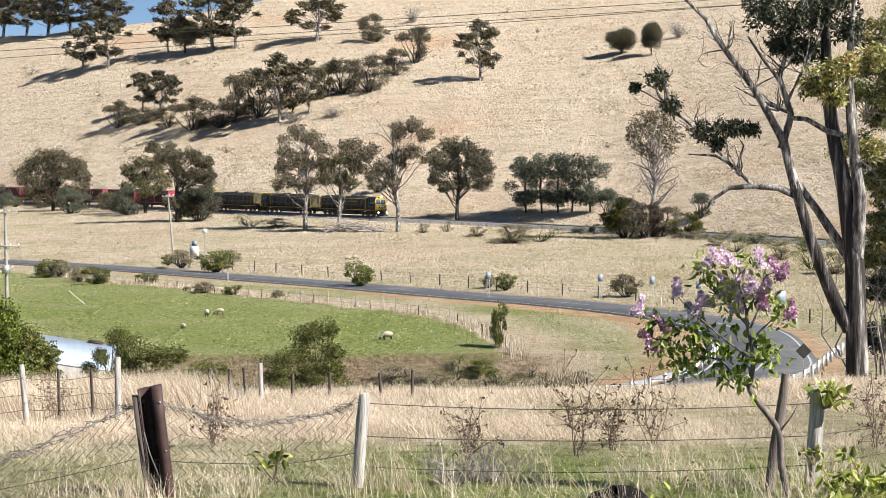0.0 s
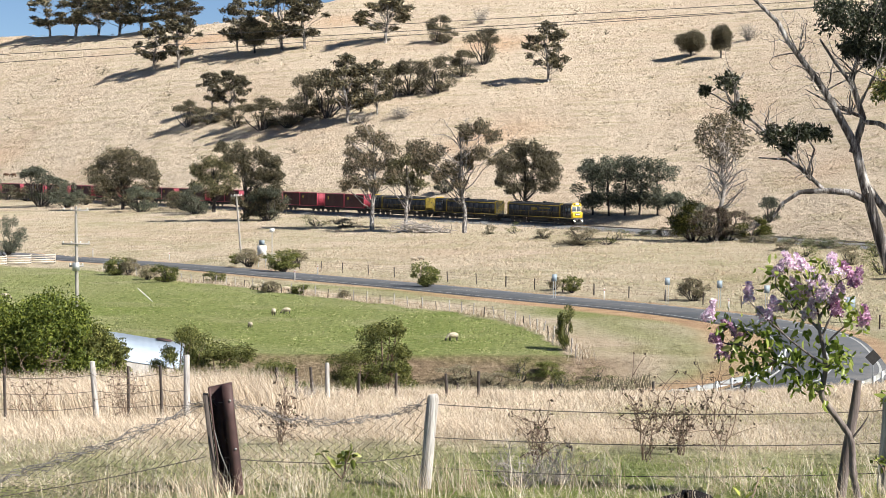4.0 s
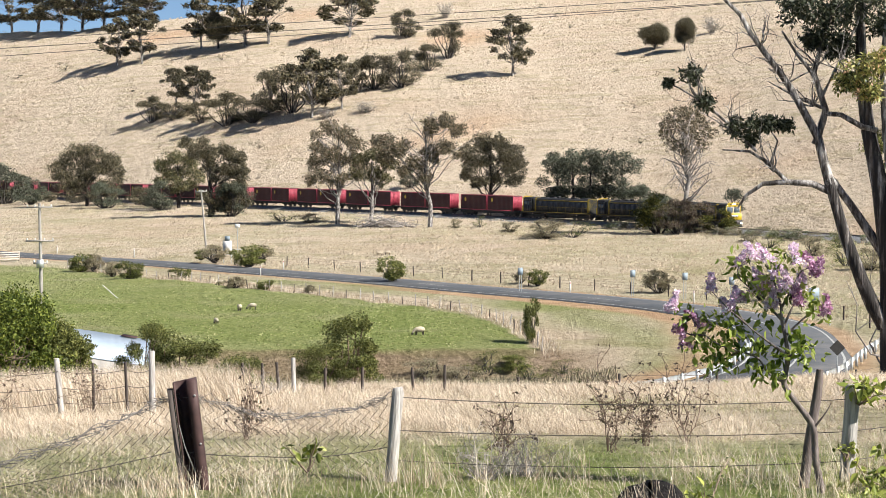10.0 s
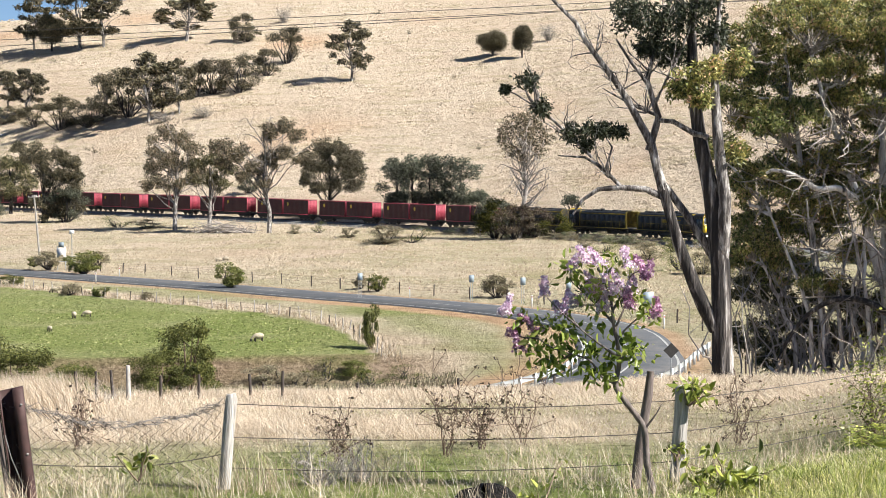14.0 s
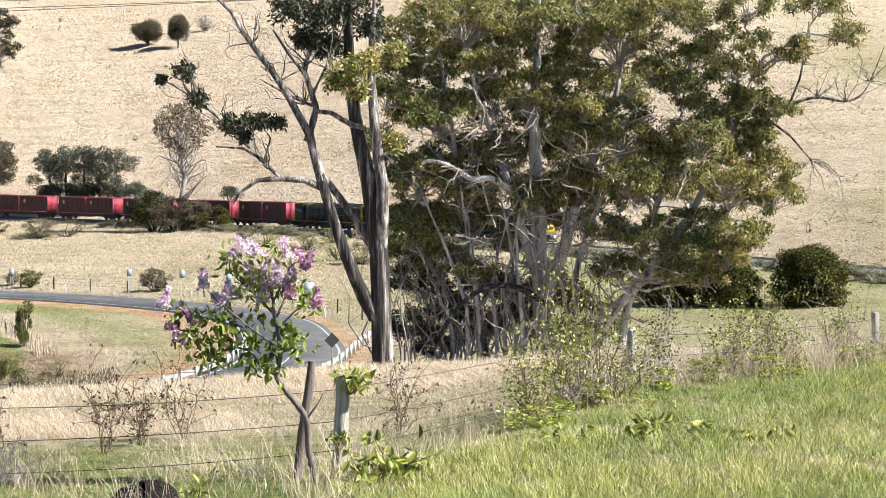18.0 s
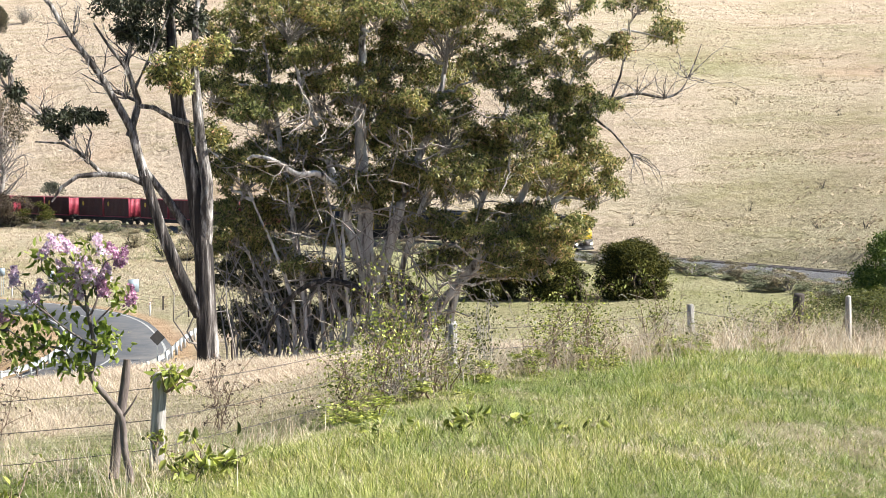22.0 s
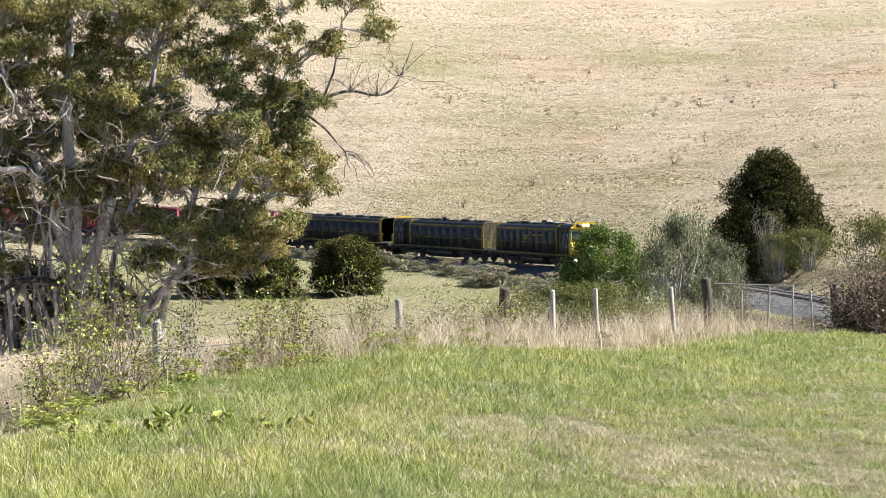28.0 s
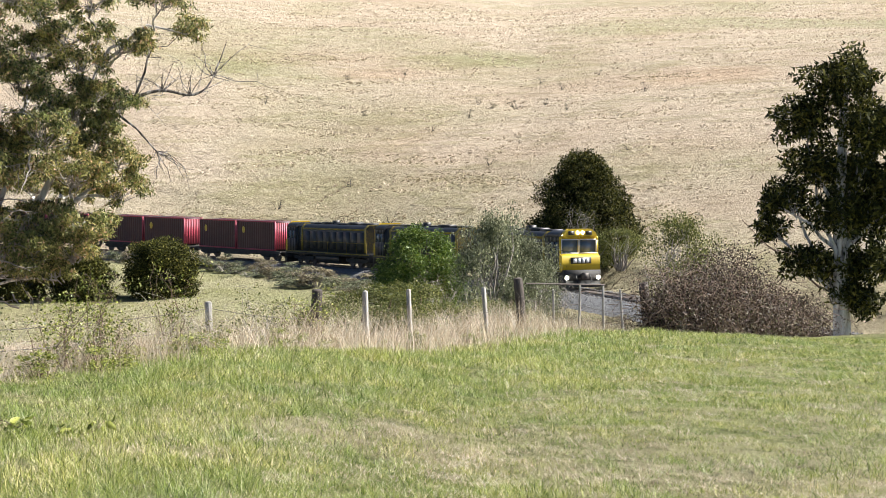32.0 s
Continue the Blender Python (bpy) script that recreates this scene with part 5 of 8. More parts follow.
railside_gum(501, -23.4, 274.5, [(-3.6, 13.2, 1.6), (-1.2, 16.2, 1.8), (1.6, 15.4, 1.8), (3.6, 13.6, 1.6), (-3.8, 10.2, 1.6), (-1.0, 12.0, 1.8), (2.0, 11.2, 1.6), (-4.4, 7.8, 1.3), (-2.0, 8.2, 1.4), (1.0, 8.0, 1.2), (4.2, 10.0, 1.2)], 18, "tall pale-trunked gum with a grey-olive crown by the rails", BROWN_GUM_LEAF, MID_BARK, 190, 0, 14)
railside_gum(502, -17.8, 276.9, [(-1.8, 11.2, 1.5), (0.8, 12.0, 1.6), (2.6, 10.4, 1.5), (-2.4, 8.6, 1.4), (0.4, 8.8, 1.6), (2.4, 7.6, 1.2)], 12.5, "smaller olive gum by the rails", MID_GUM_LEAF, MID_BARK, 240)
railside_gum(503, -7.4, 265.4, [(-7.2, 14.2, 1.6), (-5.2, 12.8, 1.7), (-6.8, 11.6, 1.2), (2.6, 17.6, 1.4), (0.4, 16.6, 1.4), (4.8, 16.0, 1.3), (-2.6, 10.6, 1.5), (0.2, 12.2, 1.6), (2.6, 13.2, 1.5), (-4.6, 9.4, 1.2), (-0.8, 8.4, 1.2)], 18, "spreading gum with bare upper branches by the rails", BROWN_GUM_LEAF, MID_BARK, 240, 0, 18)
railside_gum(504, 2.6, 301.0, [(-4.0, 11.8, 2.0), (-1.2, 13.6, 2.0), (1.8, 13.4, 2.1), (4.4, 11.8, 2.0), (5.4, 9.2, 1.8), (2.6, 10.2, 2.0), (-0.6, 10.4, 2.0), (-3.6, 8.8, 1.8), (0.8, 7.4, 1.8), (4.2, 6.8, 1.6), (-2.4, 6.4, 1.4)], 14.5, "dense rounded olive gum by the rails", FAR_GUM_LEAF, DARK_BARK, 330)
railside_gum(505, -86.6, 359.7, [(-5.2, 10.0, 2.2), (-1.8, 12.2, 2.3), (2.0, 12.2, 2.3), (5.4, 10.2, 2.2), (6.0, 7.2, 2.0), (2.4, 8.8, 2.3), (-2.0, 8.6, 2.3), (-5.6, 7.2, 2.0), (0, 6.2, 2.0), (4.0, 4.8, 1.8), (-3.8, 4.8, 1.6), (5.6, 4.0, 1.7), (-5.6, 4.4, 1.6), (1.6, 2.8, 1.6)], 13, "dark umbrella-shaped tree beside the railway", FAR_GUM_LEAF, DARK_BARK, 330)
railside_gum(506, -62.1, 338.0, [(-3.4, 9.2, 1.8), (-0.6, 10.8, 1.9), (2.4, 10.0, 1.9), (3.6, 7.6, 1.7), (-2.0, 7.2, 1.8), (1.0, 7.6, 1.8), (-3.4, 5.4, 1.5), (2.6, 5.0, 1.6), (0, 4.8, 1.6)], 11.5, "olive green tree beside the railway", MID_GUM_LEAF, DARK_BARK, 260)
railside_gum(507, -50.2, 305.5, [(-2.6, 12.8, 1.7), (-4.2, 14.2, 1.3), (0.2, 12.2, 1.8), (2.6, 12.4, 1.8), (5.0, 11.0, 1.8), (6.2, 8.4, 1.7), (3.4, 8.6, 1.9), (0.4, 9.0, 1.8), (5.4, 5.6, 1.8), (2.6, 5.2, 1.8), (4.4, 2.8, 1.8), (1.8, 2.4, 1.6), (6.0, 3.0, 1.5), (-1.0, 4.0, 1.3)], 14.5, "dark leaning gum thick with leaves to the ground", FAR_GUM_LEAF, DARK_BARK, 330)
plant([scrub_variant(k, GREY_LEAF, "wattle_bush", "grey-green wattle bush beside the railway", "bushes along the railway") for k in (61, 62)], (4, 4), RAIL_BUSH + GREY_BUSH, 8)


def beside_rails(az0, az1, step, off, h, w, seed):
    """Spots along the near side of the railway between two bearings: x, y, height, width."""
    rng = np.random.default_rng(seed)
    line = TRACK[(np.degrees(np.arctan2(TRACK[:, 0], TRACK[:, 1])) > az0) & (np.degrees(np.arctan2(TRACK[:, 0], TRACK[:, 1])) < az1)]
    d = np.concatenate([[0], np.cumsum(np.linalg.norm(np.diff(line[:, :2], axis=0), axis=1))])
    out = []
    s = 0.0
    while s < d[-1]:
        x, y = np.interp(s, d, line[:, 0]), np.interp(s, d, line[:, 1])
        j = min(int(np.searchsorted(d, s)), len(line) - 2)
        t = (line[j + 1] - line[j])[:2]
        t = t / np.linalg.norm(t)
        n = np.array([t[1], -t[0]])
        n = n if n @ np.array([-x, -y]) > 0 else -n
        o = off * rng.uniform(0.85, 1.4)
        out.append((x + n[0] * o, y + n[1] * o, h * rng.uniform(0.65, 1.3), w * rng.uniform(0.7, 1.4)))
        s += step * rng.uniform(0.5, 1.5)
    return out


plant([scrub_variant(k, FAR_GUM_LEAF, "railside_bush", "low dark bush along the railway", "bushes along the railway", 18, 170) for k in (63, 64)], (4, 4), beside_rails(-19, -9.5, 9.0, 8.0, 3.6, 6.5, 65), 66)
plant([scrub_variant(67, SAGE_LEAF, "railside_brush", "low grey-green brush along the railway", "brush along the railway", 14, 90, GREY_TWIG, 0.22), scrub_variant(68, BRUSH_BLADE, "railside_brush", "low brown brush along the railway", "brush along the railway", 14, 90, GREY_TWIG, 0.22)], (4, 4), beside_rails(6, 42, 2.6, 6.2, 1.25, 3.4, 69), 70)
plant([scrub_variant(63, DARK_LEAF, "dark_shrub", "dark evergreen shrub below the railway", "dark shrubs"), scrub_variant(64, BRAMBLE_LEAF, "dark_shrub", "brown twiggy shrub below the railway", "dark shrubs")], (4, 4), DARK_BUSH, 9)
plant([scrub_variant(65, BRUSH_BLADE, "brush_clump", "low grey-brown brush along the railway", "brush clumps"), scrub_variant(66, HEDGE_LEAF, "brush_clump", "low olive brush along the railway", "brush clumps", 14, 60)], (4, 4), BRUSH + BRUSH_EAST + BLUFF_BRUSH, 10)
plant([scrub_variant(67, HEDGE_LEAF, "verge_bush", "small dark bush on the road verge", "bushes by the road", 24, 110, DARK_BARK, 0.24), scrub_variant(68, BRUSH_BLADE, "verge_bush", "small brown bush on the road verge", "bushes by the road", 24, 110, DARK_BARK, 0.24)], (4, 4), [(x, y, h * 1.25, w * 0.9) for x, y, h, w in ROAD_BUSH], 11)


def casuarina(seed):
    rng = np.random.default_rng(seed)
    tr = [(0, 0, -0.2), (0.15 * rng.standard_normal(), 0, 3), (0.3 * rng.standard_normal(), 0.1, 6), (0.4 * rng.standard_normal(), 0, 9)]
    lobes = [(q[0], q[1], q[2], q[3]) for q in random_lobes(rng, 24, 10, 6, 0.2, 1.05, 0.9)]
    return lobed_tree(seed, "casuarina", "grey-green feathery tree in a row by the railway", "tree", "row of grey-green trees", (tr, [0.16, 0.13, 0.1, 0.04]), lobes, DARK_BARK, GREY_LEAF, 0.40, 0.14, 190, 0.2, 3, 0.02, 0.8, sides=5)


plant([casuarina(71), casuarina(72)], (10, 6), CASUARINA, 12)


def bleached_tree():
    """The half-dead pale tree below the railway, with one dark cap of leaves."""
    lobes = [(-1.2, 0, 17.8, 1.9), (0.9, 0.4, 18.2, 2.0), (-0.2, -0.6, 16.0, 1.8), (2.2, 0.5, 16.4, 1.7), (-2.8, 0.3, 16.2, 1.6), (3.2, 0, 15.0, 1.4), (-3.2, 0, 15.0, 1.3), (0.8, 0, 14.6, 1.5), (-1.8, 0.2, 13.4, 1.5), (2.2, -0.2, 13.2, 1.4), (0.2, 0, 12.2, 1.2)]
    ob = lobed_tree(77, "bleached_tree", "half-dead pale gum with a dark leafy cap", "tree", "", ([(0, 0, -0.2), (-0.3, 0, 4), (0.4, 0, 8), (-0.2, 0, 12), (0, 0, 16)], [0.46, 0.38, 0.28, 0.18, 0.07]), lobes, GREY_TWIG, BROWN_GUM_LEAF, 0.36, 0.17, 420, 0.4, 6, 0.04)
    rng = np.random.default_rng(78)
    s = Shape()
    for k in range(46):
        h = rng.uniform(4, 14)
        a = rng.uniform(0, 6.28)
        e = np.array([np.cos(a) * rng.uniform(1.5, 4.2), np.sin(a) * rng.uniform(1.5, 4.2), h + rng.uniform(1, 4)])
        p = limb(rng, (0, 0, h), e, 0.3, 6)
        s.tube(p, np.linspace(0.14, 0.04, 6), 4, False)
        for j in (2, 3, 4, 5):
            s.tube(limb(rng, p[j], p[j] + rng.standard_normal(3) * 1.0, 0.3, 4), np.linspace(0.06, 0.025, 4), 3, False)
    tagged(part("bare_branchwork", s, GREY_TWIG, ob, "bleached leafless branches"), kind="stuff")
    ob.matrix_basis = pose(31.7, 243.9, float(ground(31.7, 243.9)))


bleached_tree()


def fallen_branches():
    rng = np.random.default_rng(79)
    s = Shape()
    for k in range(60):
        a = rng.uniform(0, 6.28)
        p = limb(rng, (rng.uniform(-5, 5), rng.uniform(-1.5, 1.5), 0.1), (rng.uniform(-6, 6), rng.uniform(-2, 2), rng.uniform(0.2, 2.0)), 0.3, 5)
        s.tube(p, np.linspace(0.10, 0.02, 5), 4, False)
    ob = alone("branch_heap", s, GREY_TWIG, "heap of bleached fallen branches under the gums", "dead branches", kind="stuff")
    ob.matrix_basis = pose(-14.5, 266, float(ground(-14.5, 266)))


fallen_branches()


# ---- the tall burnt gum by the bend; metres right of its foot, depth, height ----
def burnt_gum():
    rng = np.random.default_rng(81)
    ob = thing("burnt_gum", 12.15, 47.3, "tall gum with charred trunk, pale limbs and sparse leaves", "tree", turn=-14.3)
    part("trunk", Shape().tube([(0.05, 0, -0.3), (0, 0, 0.4), (-0.05, 0, 2), (-0.1, 0, 3.5), (-0.38, 0.05, 5.6), (-0.74, 0.1, 7.3), (-0.95, 0.1, 8.8), (-1.0, 0.1, 10.5), (-0.8, 0.1, 13)], [0.46, 0.34, 0.30, 0.29, 0.25, 0.21, 0.18, 0.14, 0.08], 14), BURNT_BARK, ob, "charred dark trunk", True)
    lo = Shape()
    lo.tube([(-0.20, 0.0, 1.6), (-0.55, -0.12, 2.2), (-0.85, -0.2, 2.9), (-1.08, -0.26, 3.5), (-1.35, -0.3, 4.2), (-1.58, -0.3, 5.0), (-1.85, -0.3, 5.9)], [0.24, 0.215, 0.20, 0.19, 0.175, 0.16, 0.15], 10)
    part("charred_limb", lo, BURNT_BARK, ob, "charred dark lower limb", True)
    s = Shape()
    s.tube([(-1.80, -0.3, 5.72), (-1.98, -0.3, 6.4), (-2.15, -0.3, 7.1), (-2.5, -0.36, 7.75), (-2.85, -0.4, 8.4), (-3.25, -0.45, 9.0), (-3.7, -0.5, 9.6), (-4.1, -0.5, 10.15), (-4.4, -0.5, 10.7), (-5.2, -0.5, 11.5)], [0.152, 0.14, 0.13, 0.115, 0.105, 0.095, 0.085, 0.075, 0.065, 0.04], 9)
    s.tube([(-0.05, 0.05, 3.2), (0.0, -0.15, 4.4), (0.02, -0.2, 5.5), (-0.18, -0.25, 7.0), (-0.30, -0.22, 8.6), (-0.28, 0, 10), (-0.1, 0, 12)], [0.18, 0.20, 0.19, 0.165, 0.14, 0.10, 0.05], 10)
    s.tube([(-2.15, -0.3, 7.1), (-1.95, -0.2, 7.9), (-2.3, 0, 9.0), (-2.0, 0.2, 10.2), (-1.6, 0.2, 11.4)], [0.11, 0.10, 0.08, 0.06, 0.04], 7)
    q = spline([(-2.25, -0.3, 6.9), (-1.97, -0.3, 7.7), (-2.05, -0.3, 8.3), (-2.3, -0.35, 8.9), (-2.75, -0.4, 9.5), (-3.2, -0.4, 10.2)], 0.2)
    s.tube(q, np.linspace(0.10, 0.03, len(q)), 7)
    s.tube([(-2.05, -0.3, 8.3), (-1.7, -0.3, 9.0), (-1.35, -0.3, 9.75), (-1.0, -0.2, 10.6)], [0.07, 0.06, 0.05, 0.03], 6)
    s.tube([(-1.9, -0.3, 7.9), (-2.6, -0.4, 8.2), (-3.25, -0.5, 8.55), (-3.6, -0.5, 8.75)], [0.06, 0.05, 0.03, 0.012], 6)
    s.tube([(-2.0, -0.3, 7.8), (-1.5, -0.3, 7.75), (-0.9, -0.1, 7.4), (-0.5, 0.0, 7.3)], [0.08, 0.08, 0.09, 0.1], 6)
    part("pale_limb", s, MID_BARK, ob, "smooth pale grey limb", True)
    b = Shape()
    b.tube([(-1.75, -0.3, 5.5), (-2.3, -0.4, 5.75), (-3.0, -0.5, 5.8), (-3.7, -0.5, 5.75), (-4.2, -0.5, 5.4), (-4.45, -0.5, 5.0)], [0.11, 0.10, 0.085, 0.07, 0.05, 0.025], 7)
    b.tube([(-3.0, -0.5, 5.8), (-3.6, -0.5, 6.4), (-4.1, -0.5, 6.7), (-4.9, -0.5, 6.75)], [0.07, 0.06, 0.045, 0.02], 6)
    b.tube([(-3.5, -0.5, 6.3), (-3.3, -0.4, 7.0), (-3.7, -0.3, 7.6)], [0.04, 0.03, 0.015], 5)
    b.tube([(-3.9, -0.5, 6.7), (-4.6, -0.5, 7.4), (-5.4, -0.5, 8.1), (-6.2, -0.5, 8.6), (-6.7, -0.4, 8.8)], [0.05, 0.045, 0.035, 0.025, 0.012], 5)
    b.tube([(-0.15, 0.2, 3.5), (-0.6, 0.2, 4.2), (-1.2, 0.1, 5.1), (-1.85, -0.2, 6.0)], [0.16, 0.14, 0.12, 0.10], 7)
    for k in range(72):
        base = [(-2.3, -0.4, 8.0), (-3.0, -0.4, 8.7), (-3.8, -0.5, 9.8), (-2.2, 0, 9.2), (-1.9, 0.2, 10.4), (-1.4, -0.3, 8.9), (-3.4, -0.5, 6.1), (-4.5, -0.5, 7.3), (-5.6, -0.5, 8.2)][k % 9]
        e = np.array(base) + rng.standard_normal(3) * np.array([0.45, 0.4, 0.4]) + np.array([-0.15, 0, 0.55])
        p = limb(rng, base, e, 0.35, 5)
        b.tube(p, np.linspace(0.028, 0.007, 5), 4, False)
        for j in (2, 3, 4):
            b.tube(limb(rng, p[j], p[j] + rng.standard_normal(3) * 0.25 + [0, 0, 0.15], 0.3, 4), np.linspace(0.011, 0.005, 4), 3, False)
    tagged(part("branchwork", b, MID_BARK, ob, "twisting grey leafless branches", True), kind="stuff")
    # one tree's leaves: shade put into the blackish colour, sun into the paler
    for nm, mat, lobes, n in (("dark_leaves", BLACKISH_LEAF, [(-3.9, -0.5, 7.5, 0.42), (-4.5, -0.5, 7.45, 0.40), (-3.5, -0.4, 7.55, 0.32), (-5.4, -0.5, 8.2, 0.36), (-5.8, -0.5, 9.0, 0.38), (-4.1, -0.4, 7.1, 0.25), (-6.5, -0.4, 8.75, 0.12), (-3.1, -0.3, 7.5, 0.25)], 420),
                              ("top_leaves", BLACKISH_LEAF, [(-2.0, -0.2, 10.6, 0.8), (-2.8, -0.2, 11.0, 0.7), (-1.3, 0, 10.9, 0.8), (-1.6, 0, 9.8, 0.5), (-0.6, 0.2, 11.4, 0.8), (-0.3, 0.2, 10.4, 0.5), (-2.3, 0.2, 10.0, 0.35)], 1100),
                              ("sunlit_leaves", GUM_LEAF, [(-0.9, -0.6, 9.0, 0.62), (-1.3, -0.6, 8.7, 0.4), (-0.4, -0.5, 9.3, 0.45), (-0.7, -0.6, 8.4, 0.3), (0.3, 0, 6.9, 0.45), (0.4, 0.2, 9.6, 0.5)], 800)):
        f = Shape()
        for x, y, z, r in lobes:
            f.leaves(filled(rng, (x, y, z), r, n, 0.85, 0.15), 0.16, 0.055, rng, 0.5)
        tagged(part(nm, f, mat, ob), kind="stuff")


burnt_gum()


# ---- the spreading gum thicket: lobes as metres right of its foot, height and radius ----
def great_gum():
    rng = np.random.default_rng(91)
    ob = tagged(new("great_gum"), "spreading gum thicket with olive leaves and pale stems", "tree")
    ob.matrix_basis = pose(19.9, 54.5, float(ground(19.9, 54.5)) + 0.1, 0, 0, -20.3)
    runs = []

    def stem(name, pts, r0, r1, bark=GUM_BARK, label=""):
        p = spline(pts, 0.35)
        p[2:-1] += np.random.default_rng(len(runs)).normal(0, 0.025, (len(p) - 3, 3))
        part(name, Shape().tube(p, np.linspace(r0, r1, len(p)), 10), bark, ob, label, True)
        runs.append(p)

    stem("trunk", [(0.3, 0, -0.6), (0.2, 0, 1.0), (0.0, -0.1, 2.6), (-0.12, -0.1, 4.2), (-0.15, 0, 6), (-0.28, 0.1, 8.5), (-0.2, 0.1, 11), (-0.1, 0.2, 13.5)], 0.43, 0.08, GUM_BARK, "smooth pale grey trunk")
    for pts, r0, r1 in (([(0.05, -0.1, 2.5), (0.55, -0.25, 3.8), (1.0, -0.3, 5.2), (1.6, -0.2, 7), (2.5, 0, 9.4), (2.9, 0, 11.6)], 0.25, 0.06),
                        ([(0.0, -0.15, 2.9), (-0.35, -0.4, 4.0), (-0.75, -0.5, 5.2), (-1.3, -0.4, 7.2), (-2.2, -0.3, 9.6), (-2.8, -0.4, 11.6)], 0.19, 0.05),
                        ([(1.1, -0.5, -0.6), (1.25, -0.5, 1.5), (1.15, -0.4, 3.2), (1.7, -0.3, 5.2), (2.6, -0.1, 7.4)], 0.17, 0.06),
                        ([(1.6, -0.3, -0.6), (2.1, -0.5, 1.6), (3.0, -0.6, 2.8), (4.2, -0.4, 4.2), (5.4, -0.2, 6), (6.6, 0, 8.2), (7.4, 0, 10.5)], 0.24, 0.05),
                        ([(2.6, 0.3, -0.6), (3.0, 0.2, 2), (3.6, 0.2, 4.5), (4.6, 0.1, 7.5), (5.2, 0, 10.8)], 0.18, 0.05),
                        ([(-1.9, 0.5, -0.6), (-2.3, 0.4, 2.2), (-2.7, 0.3, 5), (-3.2, 0.2, 8.5), (-3.7, 0, 11.6)], 0.18, 0.05),
                        ([(3.9, -0.4, 3.9), (5.0, -0.6, 4.6), (6.2, -0.6, 5.6), (7.6, -0.4, 6.8)], 0.12, 0.04)):
        stem("side_stem", pts, r0, r1)
    for x0, x1, x2, h in ((-0.8, -0.9, -0.7, 7.0), (-1.25, -1.05, -1.5, 6.5), (-1.6, -1.75, -1.2, 5.6), (-2.2, -2.4, -2.9, 6.8), (-0.55, -0.8, -1.3, 5.6), (-2.7, -3.1, -4.2, 6.4), (0.75, 0.6, 0.9, 6.4), (-1.0, -1.35, -0.95, 4.8), (-3.4, -3.7, -4.6, 4.8)):
        y = rng.uniform(-1.9, -0.5)
        stem("thin_stem", [(x0, y, -0.6), (x0 + rng.normal(0, 0.12), y, h * 0.3), (x1, y + 0.1, h * 0.6), (x2, y + 0.2, h)], 0.10, 0.03)
    front = [(-2.75, 12.5, 1.8), (-4.8, 12.0, 1.1), (1.5, 12.8, 1.5), (2.7, 11.7, 1.6), (0.3, 12.3, 0.8), (-0.43, 9.9, 1.45), (-3.5, 9.1, 1.5), (3.8, 10.6, 0.9), (2.7, 8.5, 1.6), (4.6, 7.9, 1.3), (-0.3, 6.3, 1.1), (-4.2, 6.9, 1.2), (5.2, 11.1, 0.8),
             (3.3, 6.7, 1.4), (7.0, 12.7, 0.8), (9.25, 12.7, 0.7), (10.6, 11.9, 0.55), (8.0, 11.3, 0.85), (6.6, 10.6, 0.8), (7.4, 8.4, 0.85), (8.0, 6.4, 1.1), (6.3, 7.0, 1.3), (5.2, 5.2, 1.3), (6.6, 5.0, 1.0), (3.6, 4.9, 1.1), (2.2, 5.2, 0.8), (4.6, 3.6, 0.6),
             (1.4, 9.3, 0.9), (1.2, 7.0, 0.9), (-1.9, 7.9, 0.9), (-5.4, 9.9, 1.0), (-5.6, 8.2, 0.8), (-1.7, 10.9, 1.0), (-4.6, 4.9, 0.9), (5.8, 3.5, 0.7), (5.0, 4.3, 1.0), (6.3, 4.3, 1.0), (7.2, 4.9, 0.8), (6.4, 9.0, 0.8), (5.3, 8.3, 1.2), (7.0, 7.6, 1.1), (7.8, 7.4, 0.9), (8.1, 9.3, 0.6), (5.2, 12.4, 0.9), (6.2, 11.5, 0.75), (4.6, 10.1, 0.9), (5.8, 9.5, 0.85), (7.2, 9.8, 0.65), (4.4, 13.0, 1.0), (2.7, 3.7, 0.9), (-2.4, 3.6, 0.7), (0.9, 8.4, 0.8), (-2.8, 6.3, 0.8)]
    back = [(-3.8, 11.0, 1.4), (-1.5, 11.8, 1.5), (0.6, 11.0, 1.5), (2.4, 10.0, 1.5), (-3.0, 7.6, 1.5), (-0.8, 8.2, 1.4), (1.2, 7.9, 1.4), (3.4, 7.4, 1.3), (5.4, 6.6, 1.3), (-4.4, 5.6, 1.3), (-2.6, 5.4, 1.2), (0.0, 13.4, 1.6),
            (3.2, 13.2, 1.6), (-3.6, 13.2, 1.3), (0.8, 5.6, 1.1), (-4.4, 3.0, 1.3), (-3.2, 2.0, 1.1), (-4.9, 1.4, 1.0), (-2.0, 3.2, 1.0), (6.8, 6.2, 1.0), (-0.8, 2.0, 0.9), (-1.0, 4.6, 0.9), (-4.6, 9.4, 1.3), (-5.0, 7.2, 1.2), (-1.8, 9.8, 1.4), (0.2, 9.4, 1.4), (1.6, 9.0, 1.3), (-1.8, 6.6, 1.3), (0.0, 6.6, 1.2), (2.0, 6.4, 1.3), (1.6, 12.0, 1.3), (-2.4, 13.0, 1.2), (-5.0, 4.2, 1.1), (-3.6, 4.0, 1.1), (-5.2, 11.0, 1.0), (-1.0, 2.8, 1.0), (0.2, 3.2, 1.0), (1.2, 2.4, 1.0), (-2.2, 1.4, 1.0), (0.6, 1.3, 0.9), (2.0, 1.4, 0.8), (-3.8, 0.9, 0.9)]
    limbs, twigs, crown, low = Shape(), Shape(), Shape(), Shape()
